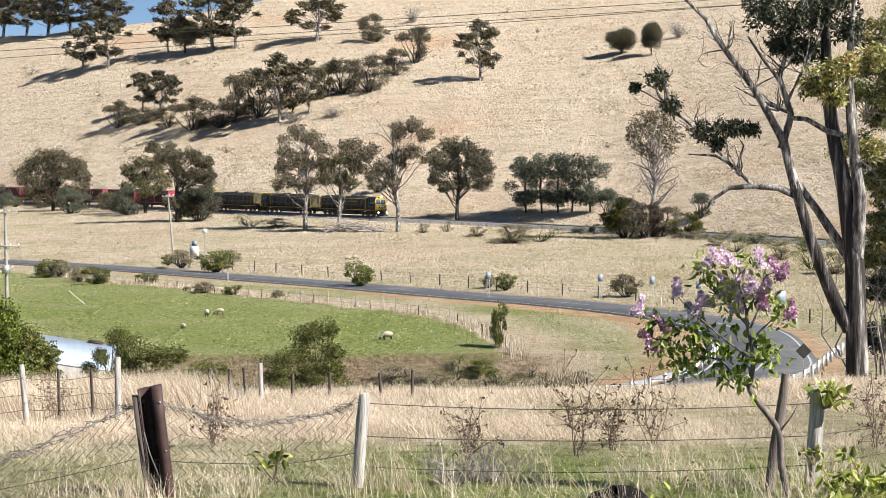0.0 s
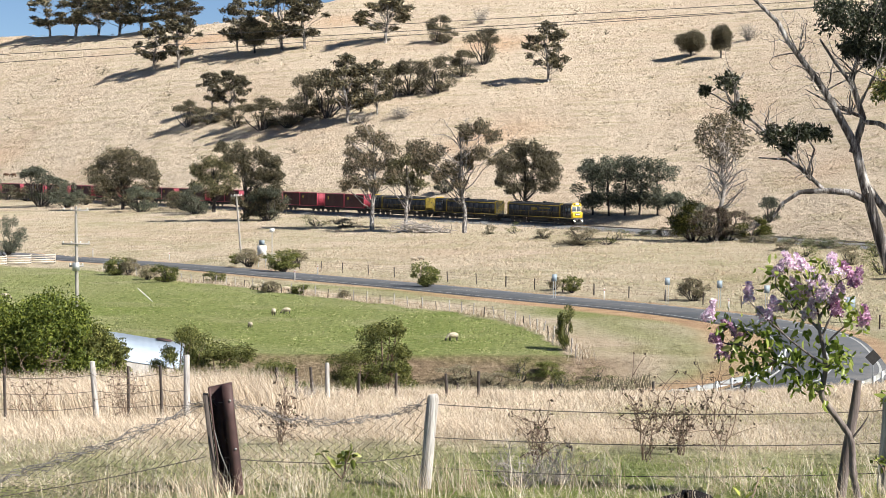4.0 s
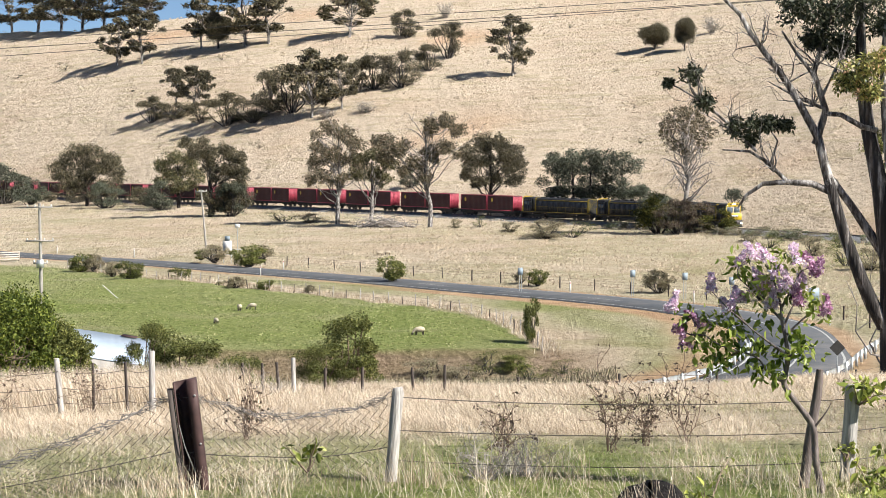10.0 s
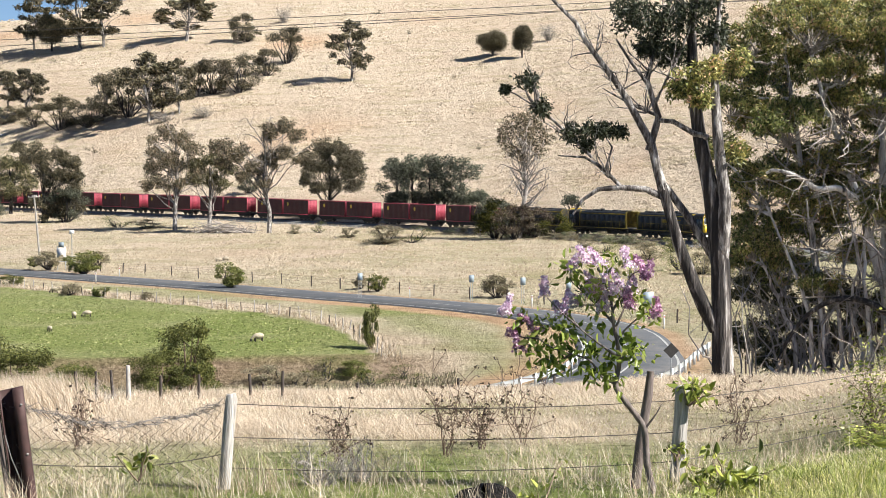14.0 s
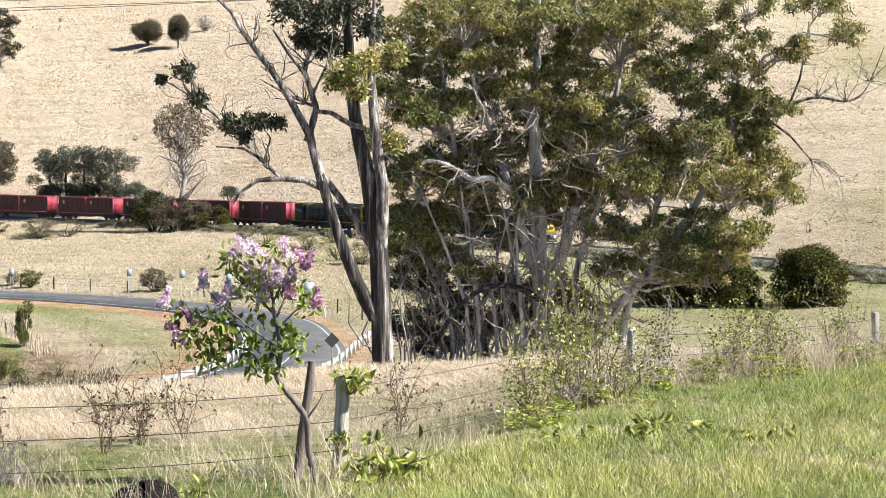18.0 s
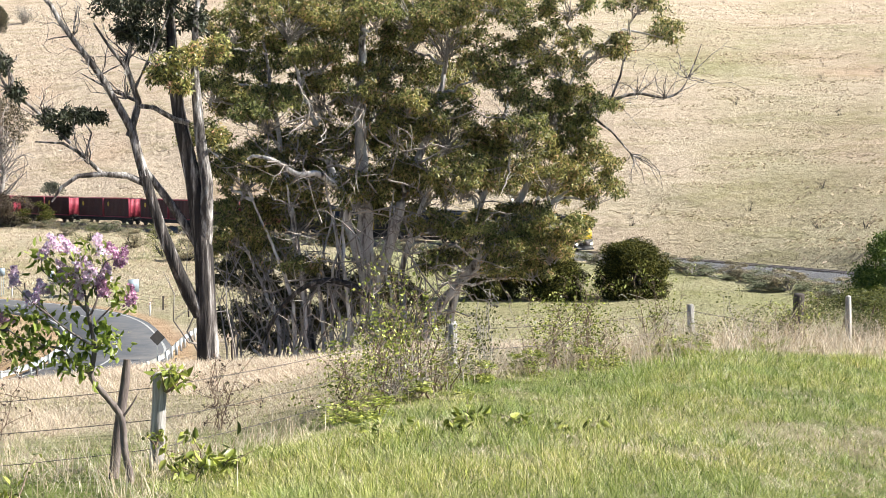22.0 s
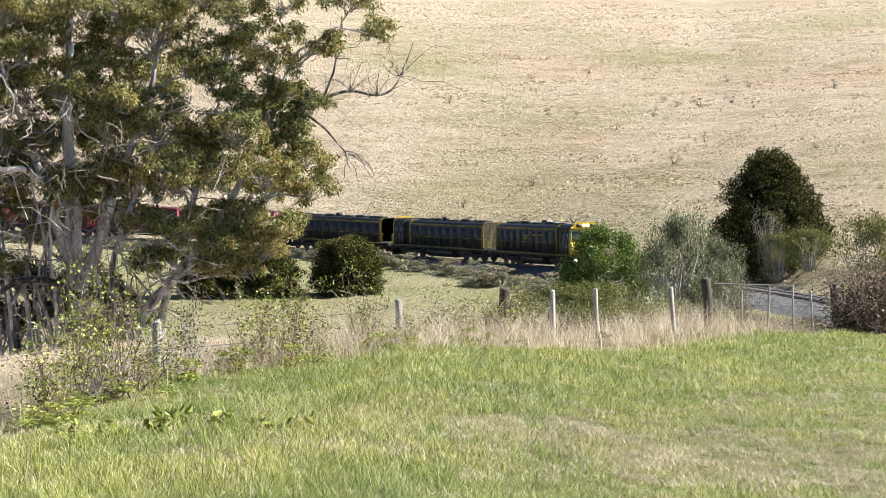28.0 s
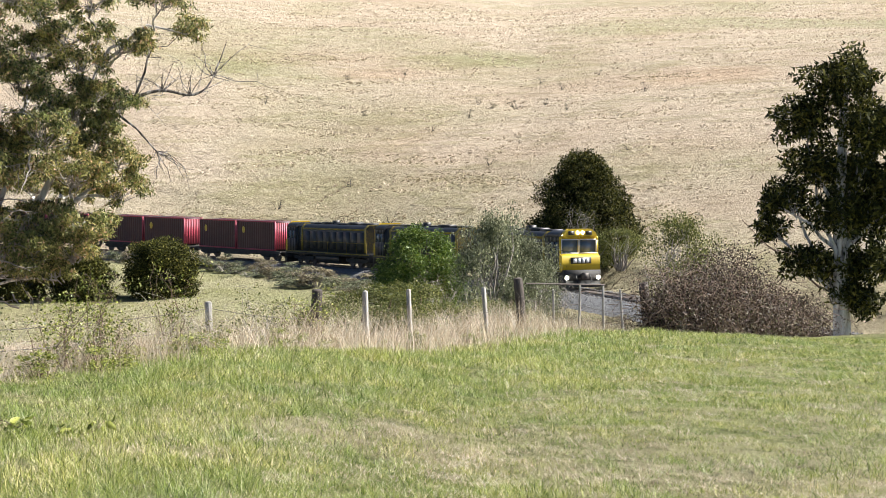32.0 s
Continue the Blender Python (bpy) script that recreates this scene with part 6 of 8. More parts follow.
    joints = np.concatenate(runs)
    for k, (x, z, r) in enumerate(front + back):
        c = np.array([x, rng.uniform(-2.3, -0.4) if k < len(front) else rng.uniform(0.3, 2.4), z])
        base = c - [0, 0, 0.45 * r]
        d = np.linalg.norm((joints - base) * [1, 0.6, 1], axis=1) + np.where(joints[:, 2] > base[2] - 0.3, 6.0, 0) + 0.15 * np.abs(joints[:, 2] - base[2] + 1.5)
        a = joints[np.argmin(d)]
        limbs.tube(limb(rng, a, base, 0.28, 7), np.linspace(0.07, 0.03, 7), 6, False)
        loose = x > 4 and z > 8.5
        r = r * 1.35 if loose else r
        m = int((8 if loose else 15) * r * r) + 7
        v = rng.standard_normal((m, 3))
        v[:, 2] = np.abs(v[:, 2]) * 1.1 - 0.42
        v /= np.linalg.norm(v, axis=1)[:, None]
        spots = c + v * [1.0, 1.0, 0.72] * (r * rng.uniform(0.55, 1.0, (m, 1)))
        for e in spots:
            twigs.tube(limb(rng, base + rng.normal(0, 0.1, 3), e, 0.35, 4), np.linspace(0.022, 0.006, 4), 3, False)
            q = filled(rng, e, rng.uniform(0.28, 0.48), 150, 0.66, 0.05)
            # low back clumps go to a darker leaf, which paints in the thicket's shade
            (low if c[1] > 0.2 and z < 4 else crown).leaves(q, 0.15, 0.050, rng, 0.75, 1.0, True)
    tagged(part("limbwork", limbs, GUM_BARK, ob, "", True), kind="stuff")
    tagged(part("twigwork", twigs, GREY_TWIG, ob), kind="stuff")
    tagged(part("crown", crown, GUM_LEAF, ob), kind="stuff")
    tagged(part("lower_leaves", low, MID_GUM_LEAF, ob, "leaves low in the thicket, shade put into a darker leaf colour"), kind="stuff")
    stem("white_limb", [(-0.2, -0.2, 5.6), (-1.0, -1.4, 6.4), (-1.6, -2.2, 6.9), (-2.1, -2.4, 6.95), (-2.6, -2.5, 7.05), (-3.2, -2.5, 7.4), (-3.7, -2.5, 7.6), (-4.1, -2.4, 7.45)], 0.16, 0.05, GUM_BARK, "bleached white dead limb")
    d = Shape()
    for k in range(60):
        x0 = rng.uniform(-5.2, 1.8)
        q = limb(rng, (x0, rng.uniform(-2.4, 0.5), -0.6), (x0 + rng.normal(0, 1.2), rng.uniform(-2.6, 0.5), rng.uniform(1.5, 5.4)), 0.35, 7)
        d.tube(q, np.linspace(0.045, 0.010, 7), 5, False)
        for j in (3, 4, 5):
            d.tube(limb(rng, q[j], q[j] + rng.standard_normal(3) * 0.8, 0.3, 4), np.linspace(0.02, 0.006, 4), 3, False)
    for k in range(170):
        x, z = rng.uniform(-4.6, 6.5), rng.uniform(1.6, 9.5)
        a = np.array([x * 0.75, rng.uniform(-2.7, -0.6), z])
        p = limb(rng, a, a + rng.standard_normal(3) * np.array([1.1, 0.5, 0.8]) + [0, -0.4, 0.1], 0.45, 7)
        d.tube(p, np.linspace(0.034, 0.009, 7), 4, False)
        for j in (2, 4, 5):
            d.tube(limb(rng, p[j], p[j] + rng.standard_normal(3) * 0.5, 0.4, 4), np.linspace(0.015, 0.006, 4), 3, False)
    tagged(part("dead_branchwork", d, GREY_TWIG, ob, "bleached dead branches among the leaves"), kind="stuff")
    f = Shape()
    q = spline([(0.2, -2.4, 2.6), (-0.8, -2.5, 3.2), (-1.8, -2.6, 3.25), (-2.7, -2.6, 2.7), (-3.3, -2.6, 1.9), (-3.7, -2.6, 1.1)], 0.3)
    f.tube(q, np.linspace(0.12, 0.05, len(q)), 8)
    part("arched_limb", f, DARK_BARK, ob, "dark dead limb arched to the ground", True)
    e = Shape()
    q = spline([(6.4, 0, 8.0), (7.4, -0.2, 8.9), (8.3, -0.3, 9.2), (8.7, -0.3, 9.5), (9.6, -0.3, 9.75), (10.6, -0.3, 9.6), (11.2, -0.3, 9.9), (11.6, -0.3, 10.7), (11.9, -0.3, 11.5)], 0.2)
    e.tube(q, np.linspace(0.10, 0.012, len(q)), 7)
    e.tube([(7.9, -0.2, 9.0), (8.7, -0.2, 8.4), (9.4, -0.2, 7.6), (10.0, -0.2, 7.3), (10.4, -0.2, 6.6)], [0.05, 0.04, 0.03, 0.018, 0.008], 5)
    e.tube([(8.6, -0.3, 9.4), (9.0, -0.3, 10.4), (9.2, -0.3, 11.4), (9.3, -0.3, 12.4)], [0.05, 0.04, 0.03, 0.015], 5)
    for k in range(60):
        b = [(8.7, -0.3, 9.5), (9.6, -0.3, 9.75), (10.6, -0.3, 9.6), (11.4, -0.3, 10.3), (9.1, -0.3, 10.9), (9.4, -0.2, 7.6)][k % 6]
        p = limb(rng, b, np.array(b) + rng.standard_normal(3) * 0.6 + np.array([0.3, 0, 0.4 if k % 6 < 5 else -0.5]), 0.4, 5)
        e.tube(p, np.linspace(0.018, 0.005, 5), 4, False)
        e.tube(limb(rng, p[3], p[3] + rng.standard_normal(3) * 0.3, 0.4, 4), np.linspace(0.010, 0.004, 4), 3, False)
    tagged(part("bare_arm", e, MID_BARK, ob, "crooked bare arm reaching out of the crown", True), kind="stuff")


great_gum()

# dark round shrubs, willow bush, wattle and thin saplings on the way to the rails
plant([ball_variant(k, DARK_LEAF, "round_shrub", "dense dark green rounded shrub beside the railway", "bush", "round shrubs", -1.6, 48, 480) for k in (101, 102)], (6, 6), [(59.6, 106.0, 4.9, 6.4), (54.6, 108.6, 4.6, 6.0), (50.5, 110.8, 4.2, 5.6)], 13)


def willow_bush():
    rng = np.random.default_rng(103)
    ob = thing("willow_bush", 54.8, 69.0, "fresh light green rounded bush", "bush", z=-9.2)
    st, fo = Shape(), Shape()
    for k in range(72):
        a, h = rng.uniform(0, 6.28), rng.uniform(0.02, 1)
        d = 2.75 * np.sqrt(max(0.03, 1 - ((h - 0.36) / 0.66) ** 2)) * rng.uniform(0.45, 0.88)
        x, y, z, r = d * np.cos(a), d * np.sin(a), 0.3 + h * 4.6, rng.uniform(0.6, 0.85)
        st.tube(limb(rng, (x * 0.1, y * 0.1, -0.2), (x, y, z), 0.3, 5), np.linspace(0.06, 0.012, 5), 4, False)
        fo.leaves(filled(rng, (x, y, z), r, 620, 0.9, 0.1), 0.15, 0.065, rng, 0.2)
    tagged(part("stemwork", st, BROWN_TWIG, ob), kind="stuff")
    tagged(part("foliage", fo, WILLOW_LEAF, ob), kind="stuff")


willow_bush()


def wattle_column():
    """Tall dark evergreen behind the rails."""
    rng = np.random.default_rng(104)
    ob = thing("dark_evergreen", 82.3, 84.8, "tall dense dark evergreen with a rounded conical crown", "tree")
    tr = Shape().tube([(0, 0, -1.4), (0, 0, 4), (0.2, 0, 7.5)], [0.35, 0.25, 0.05], 8)
    part("trunk", tr, DARK_BARK, ob)
    fo = Shape()
    for k in range(84):
        h = (k + 0.5) / 84
        w = 4.7 * np.interp(h, [0, 0.2, 0.45, 0.7, 0.88, 1.0], [0.84, 1.0, 0.92, 0.68, 0.42, 0.16]) * (1 + 0.10 * math.sin(k * 1.7))
        a = k * 2.4 + rng.normal(0, 0.25)
        d = w * rng.uniform(0.70, 0.84)
        r = rng.uniform(0.75, 1.25) * (1.05 - 0.35 * h)
        fo.leaves(filled(rng, (d * np.cos(a), d * np.sin(a), -0.9 + h * 8.5), r, int(950 * r * r), 0.85, 0.45), 0.16, 0.10, rng, -0.2, 1.0, True)
    for k in range(26):
        h = (k + 0.5) / 26
        a = k * 2.4
        d = 4.7 * 0.32 * np.interp(h, [0, 0.45, 1.0], [1.0, 0.9, 0.2])
        fo.leaves(filled(rng, (d * np.cos(a), d * np.sin(a), -0.6 + h * 8.0), 1.15 - 0.4 * h, 420, 0.9, 0.3), 0.22, 0.16, rng, -0.2, 1.0, True)
    part("crown", fo, DARK_LEAF, ob)


wattle_column()
plant([bare_variant(105, "thin_sapling", "thin grey sapling with few new leaves", "saplings by the railway", 4000, GREY_LEAF, GREY_TWIG, 50, 0.7, 0.07), bare_variant(106, "thin_sapling", "thin grey sapling with few new leaves", "saplings by the railway", 4000, HEDGE_LEAF, GREY_TWIG, 46, 0.7, 0.07)], (4, 4), [(52.9, 60.2, 5.2, 4.2), (79.2, 81.6, 4.6, 2.8),  (59.2, 53.8, 5.6, 4.4), (50.5, 62.5, 4.0, 3.4), (56.0, 60.5, 4.6, 3.6), (54.5, 61.0, 4.4, 3.8), (38.8, 35.0, 3.6, 3.0)], 14, 3)
plant([scrub_variant(115, SAGE_LEAF, "grey_bush", "loose grey-green bush before the railway", "grey bushes by the railway", 28, 380, GREY_TWIG, 0.10), scrub_variant(116, HEDGE_LEAF, "grey_bush", "loose olive bush above the brambles", "grey bushes by the railway", 24, 230, GREY_TWIG, 0.085)], (4, 4), [(49.6, 56.6, 6.9, 4.0), (37.4, 34.2, 4.3, 3.0), (52.0, 57.6, 6.0, 3.8), (79.0, 80.6, 3.0, 3.6), (50.8, 56.0, 4.6, 3.0), (80.2, 79.0, 2.8, 4.5)], 117, 4)


def brambles():
    rng = np.random.default_rng(107)
    for x, y, h, w in ((30.0, 27.1, 1.9, 2.0), (31.6, 27.6, 2.3, 3.0), (33.4, 28.3, 2.0, 3.4), (35.4, 29.2, 1.6, 3.2), (37.4, 30.2, 1.1, 3.0)):
        ob = thing("bramble", x, y, "tangled brown bramble thicket along the fence", "bramble", "brambles by the fence")
        st, fo = Shape(), Shape()
        for k in range(190):
            a, b = rng.uniform(0, 6.28, 2)
            p0 = np.array([np.cos(a) * rng.uniform(0, w * 0.5), np.sin(a) * rng.uniform(0, 0.9), -0.05])
            p1 = p0 + np.array([rng.normal(0, 0.6), rng.normal(0, 0.4), rng.uniform(0.5, h) * (1 - 0.5 * (p0[0] / (w * 0.55)) ** 2)])
            p2 = p1 + np.array([rng.normal(0, 0.6), rng.normal(0, 0.4), rng.uniform(-0.5, 0.2)])
            st.tube(spline([p0, p1, p2], 0.3), 0.006, 3, False)
        c = np.column_stack([rng.uniform(-w * 0.55, w * 0.55, 15000), rng.normal(0, 0.45, 15000), rng.uniform(0, 1, 15000)])
        c[:, 2] *= h * (1 - 0.45 * (c[:, 0] / (w * 0.55)) ** 2) * (0.82 + 0.24 * np.sin(c[:, 0] * 2.3 + x) + 0.2 * np.sin(c[:, 0] * 6 + y) + 0.16 * np.sin(c[:, 0] * 15 + 2 * y))
        fo.leaves(c, 0.062, 0.042, rng, 0.2)
        tagged(part("cane_tangle", st, BROWN_TWIG, ob), kind="stuff")
        tagged(part("foliage", fo, BRAMBLE_LEAF, ob), kind="stuff")


brambles()


def edge_gum():
    """The gum at the far right, over the brambles."""
    lobes = [(0.5, 0, 11, 1.8), (-1.2, 0.3, 9.4, 1.4), (1.6, -0.4, 9.0, 1.6), (-0.6, 0.2, 7.4, 1.4), (1.2, 0.6, 7.0, 1.6), (-2.0, 0, 6.0, 1.0), (-2.6, 0.2, 4.6, 0.8), (0.3, 0, 5.4, 1.5), (1.8, 0.4, 5.2, 1.4),
             (-1.0, -0.4, 3.2, 1.1), (0.6, 0.5, 3.0, 1.3), (2.0, 0, 3.2, 1.2), (-2.6, 0, 5.6, 0.6), (0.8, 0, 1.8, 0.9), (1.5, 0.2, 1.5, 1.0), (3.0, 0, 6.5, 1.6), (3.4, 0, 9.5, 1.7)]
    ob = lobed_tree(111, "edge_gum", "dense dark green gum above the brambles", "tree", "", ([(0.6, 0, -0.4), (0.5, 0, 2.5), (0.4, 0, 6), (0.6, 0, 11)], [0.4, 0.33, 0.24, 0.08]), lobes, GUM_BARK, DARK_LEAF, 0.26, 0.11, 1900, 0.4, 6, 0.015, 0.8, shell=0.2)
    s = Shape()
    rng = np.random.default_rng(112)
    s.tube([(-0.4, 0, 2.0), (-1.6, 0, 3.0), (-2.8, 0, 3.9), (-3.8, 0, 4.9)], [0.05, 0.04, 0.025, 0.010], 5)
    for k in range(26):
        b = [(-1.6, 0, 3.0), (-2.8, 0, 3.9), (-2.2, 0, 3.5)][k % 3]
        s.tube(limb(rng, b, np.array(b) + rng.standard_normal(3) * 0.4 + [-0.5, 0, 0.3], 0.3, 4), np.linspace(0.013, 0.005, 4), 3, False)
    tagged(part("bare_branchwork", s, BROWN_TWIG, ob, "brown leafless lower branches"), kind="stuff")
    ob.matrix_basis = pose(47.65, 36.3, -6.3, 0, 0, -54) @ Matrix.Diagonal((0.82, 0.82, 0.82, 1))


edge_gum()

# ---- fences, posts and poles ----
def post_mesh(rng, h, w, d, mat_seed=0):
    """A hewn post with a slightly worn top, foot below ground."""
    s = Shape()
    o = lambda k: rng.uniform(-0.06, 0.06) * w
    a = [(-w / 2, -d / 2), (w / 2, -d / 2), (w / 2, d / 2), (-w / 2, d / 2)]
    rings = []
    for z, q in ((-0.3, 1.04), (h * 0.35, 1.0), (h * 0.7, 0.97), (h - 0.02, 0.94), (h, 0.80)):
        rings.append([(x * q + o(0), y * q + o(0), z + (rng.uniform(-0.012, 0.012) if z > h - 0.05 else 0)) for x, y in a])
    v = [p for r in rings for p in r]
    f = [(k * 4 + i, k * 4 + (i + 1) % 4, k * 4 + 4 + (i + 1) % 4, k * 4 + 4 + i) for k in range(4) for i in range(4)] + [(16, 17, 18, 19)]
    return s.add(v, f)


def round_post(h, r, top=0.9):
    return Shape().tube([(0, 0, -0.3), (0, 0, h * 0.5), (0, 0, h - 0.015), (0, 0, h)], [r, r * 0.97, r * top, r * top * 0.85], 9)


def stand(ob, x, y, lean=(0, 0), turn=0.0, z=None):
    ob.matrix_basis = pose(x, y, float(ground(x, y)) if z is None else z, lean[0], lean[1], turn)
    return ob


def sagging(a, b, sag, n=10):
    t = np.linspace(0, 1, n)[:, None]
    p = np.asarray(a) * (1 - t) + np.asarray(b) * t
    p[:, 2] -= sag * 4 * (t * (1 - t))[:, 0]
    return p


_rng = np.random.default_rng(201)

# the near boundary fence
steel = thing("steel_post", -1.85, 10.25, "rusty dark brown steel channel post leaning slightly", "fence post", turn=10)
_c = [(-0.062, -0.055), (-0.048, -0.055), (-0.048, 0.045), (0.024, 0.045), (0.024, -0.095), (0.086, -0.095), (0.090, 0.06), (-0.062, 0.055)]
_v = [(x + 0.045 - z * 0.115, y, z + (0.03 * (x + 0.06) / 0.15 if z > 0.6 else 0)) for z in (-0.3, 0.2, 0.5, 0.68) for x, y in _c]
part("channel", Shape().add(_v, [(k * 8 + i, k * 8 + (i + 1) % 8, k * 8 + 8 + (i + 1) % 8, k * 8 + 8 + i) for k in range(3) for i in range(8)] + [(24, 25, 26, 31), (26, 27, 30, 31), (27, 28, 29, 30)]), RUST, steel)
for _z in (0.30, 0.61):
    part("bolt", Shape().ball((0.068 + 0.045 - _z * 0.115, -0.097, _z), 0.008, 1, 0.6, 1, 8, 5), WIRE, steel, "pale bolt head")
_s = Shape()
_s.add([(x + 0.045 - z * 0.115, y, z) for z in (-0.3, 0.64) for x, y in ((-0.10, -0.05), (-0.066, -0.05), (-0.066, 0.05), (-0.10, 0.05))], [(0, 1, 5, 4), (1, 2, 6, 5), (2, 3, 7, 6), (3, 0, 4, 7), (4, 5, 6, 7)])
part("timber_stub", _s, DARK_POST, steel, "grey weathered timber packer")
part("tie_wire", Shape().tube([(-0.055, -0.075, 0.42), (-0.02, -0.08, 0.28), (0.05, -0.08, 0.10), (0.10, -0.07, 0.0)], 0.0028, 4), WIRE, steel, "pale loose tie wire")

white_post = alone("fence_post", post_mesh(_rng, 0.62, 0.072, 0.066), POST_WOOD, "silvery weathered split timber post", "fence post", "posts of the near fence")
stand(white_post, -0.57, 10.55, (0, 5.0), 10)
third_post = alone("fence_post", post_mesh(_rng, 0.66, 0.095, 0.09), POST_WOOD, "silvery weathered split timber post with a leafy sprig", "fence post", "posts of the near fence")
stand(third_post, 2.50, 10.9, (0, 3.0), -8)
stake = alone("old_stake", Shape().tube([(0.0, 0, -0.2), (0.02, 0.0, 0.3), (0.05, 0.01, 0.62), (0.055, 0.01, 0.78)], [0.036, 0.034, 0.031, 0.024], 7), LILAC_BARK, "cracked grey-brown leaning stake beside the lilac", "stake")
stand(stake, 2.12, 10.5, (0, 4), 0)

# chain-link netting that sags between the posts
def netting(a, b, top_a, top_b, sag, seed, label):
    rng = np.random.default_rng(seed)
    a, b = np.array(a, float), np.array(b, float)
    L = np.linalg.norm(b - a)
    n = int(L / 0.062)
    s = Shape()

    def spot(u, v):
        p = a + (b - a) * u
        g = float(ground(p[0], p[1])) - 0.02
        t = top_a * (1 - u) + top_b * u - sag * 4 * u * (1 - u)
        off = 0.03 * math.sin(u * 9 + v * 4 + seed)
        return (p[0] + off * 0.4, p[1] + off, g + t * v)

    for k in range(n):
        pts = []
        m = 11
        for j in range(m):
            u = (k + 0.5 + (0.5 if j % 2 else -0.5) * 1.02) / n + rng.normal(0, 0.0012)
            pts.append(spot(min(max(u, 0), 1), j / (m - 1)))
        s.tube(pts, 0.0027, 3, False)
    net = alone("chain_link_netting", s, RUST_WIRE, label, "netting", kind="stuff")
    w = Shape()
    for q in range(6):
        pts = [np.array(spot(u, 1.0)) + rng.normal(0, 0.014, 3) + [0, 0, 0.012 * math.sin(40 * u + q)] for u in np.linspace(0, 1, int(L / 0.05))]
        w.tube(pts, 0.0028, 3, False)
        for p in pts[::2]:
            w.tube([p - rng.normal(0, 0.016, 3), p, p + rng.normal(0, 0.016, 3)], 0.002, 3, False)
    alone("barbed_wire", w, GREY_WIRE, "tangled grey barbed wire rolled along the sagging netting", "barbed wire", kind="stuff")
    low = Shape().tube([spot(u, 0.42) for u in np.linspace(0, 1, 14)], 0.003, 4, False)
    alone("fence_wire", low, RUST_WIRE, "dark plain wire through the netting", "wire", "fence wires")


netting((-1.82, 10.22), (-0.59, 10.55), 0.62, 0.58, 0.13, 3, "sagging rusty chain-link netting between two posts")
netting((-4.6, 9.1), (-1.95, 10.22), 0.02, 0.62, 0.17, 8, "collapsed rusty chain-link netting beside the steel post")


def strands(points, heights, radius, label, seed, sag=0.03):
    rng = np.random.default_rng(seed)
    for h in heights:
        s = Shape()
        for (xa, ya), (xb, yb) in zip(points, points[1:]):
            a = (xa, ya, float(ground(xa, ya)) + h)
            b = (xb, yb, float(ground(xb, yb)) + h)
            p = sagging(a, b, sag + rng.uniform(0, 0.02), 12)
            s.tube(p, radius, 4, False)
            for q in np.linspace(0.06, 0.94, max(3, int(np.hypot(xb - xa, yb - ya) / 0.25))):
                c = p[int(q * 11)] + (p[min(11, int(q * 11) + 1)] - p[int(q * 11)]) * (q * 11 % 1)
                s.tube([c + rng.normal(0, 0.012, 3), c, c + rng.normal(0, 0.012, 3)], radius * 0.7, 3, False)
        alone("fence_wire", s, RUST_WIRE, label, "wire", "fence wires")


strands([(-0.57, 10.55), (2.5, 10.9), (6.5, 15.2)], [0.56, 0.34, 0.14], 0.003, "rusty barbed wire strand of the near fence", 21)

# posts and stakes of the inner fence on the left
for _k, (_x, _y, _h, _w, _t) in enumerate([(-6.64, 20.95, 0.75, 0.021, 1), (-5.51, 21.28, 0.80, 0.040, 0), (-5.1, 21.38, 0.72, 0.021, 1), (-4.67, 21.47, 0.72, 0.021, 1), (-4.35, 21.54, 0.86, 0.045, 0),
                                          (-4.55, 31.6, 0.62, 0.035, 1), (-4.16, 31.4, 0.6, 0.03, 1), (-3.80, 31.0, 0.62, 0.03, 1), (-3.5, 30.9, 0.70, 0.045, 0), (-2.9, 30.9, 0.5, 0.03, 1), (-2.2, 31.2, 0.5, 0.03, 1), (-1.2, 31.0, 0.5, 0.03, 1), (-0.6, 31.0, 0.55, 0.03, 1)]):
    _ob = alone("fence_post", round_post(_h, _w), DARK_POST if _t else POST_WOOD, "thin rusty brown fence stake" if _t else "round grey timber fence post", "fence post", "posts of the inner fence")
    stand(_ob, _x, _y, (_rng.uniform(-3, 3), _rng.uniform(-4, 4)))
strands([(-9.5, 20.1), (-6.64, 20.95), (-5.51, 21.28), (-4.67, 21.47), (-4.35, 21.54)], [0.62, 0.4, 0.2], 0.004, "thin wire of the inner fence", 22)

# posts of the hedge fence and the little enclosure on the right
EAST_POSTS = [(6.52, 15.22, 0.60, 0.055, 0), (11.57, 18.83, 0.62, 0.06, 0), (15.04, 21.4, 1.0, 0.07, 1), (16.9, 22.54, 1.05, 0.05, 0), (18.75, 23.64, 1.08, 0.045, 0), (21.15, 24.26, 1.02, 0.045, 0),
              (23.01, 25.29, 1.15, 0.075, 1), (24.51, 25.95, 0.96, 0.04, 2), (25.61, 26.28, 1.15, 0.04, 2), (27.06, 26.96, 1.28, 0.04, 2), (28.1, 27.33, 1.27, 0.04, 2), (30.71, 28.95, 1.66, 0.10, 1)]
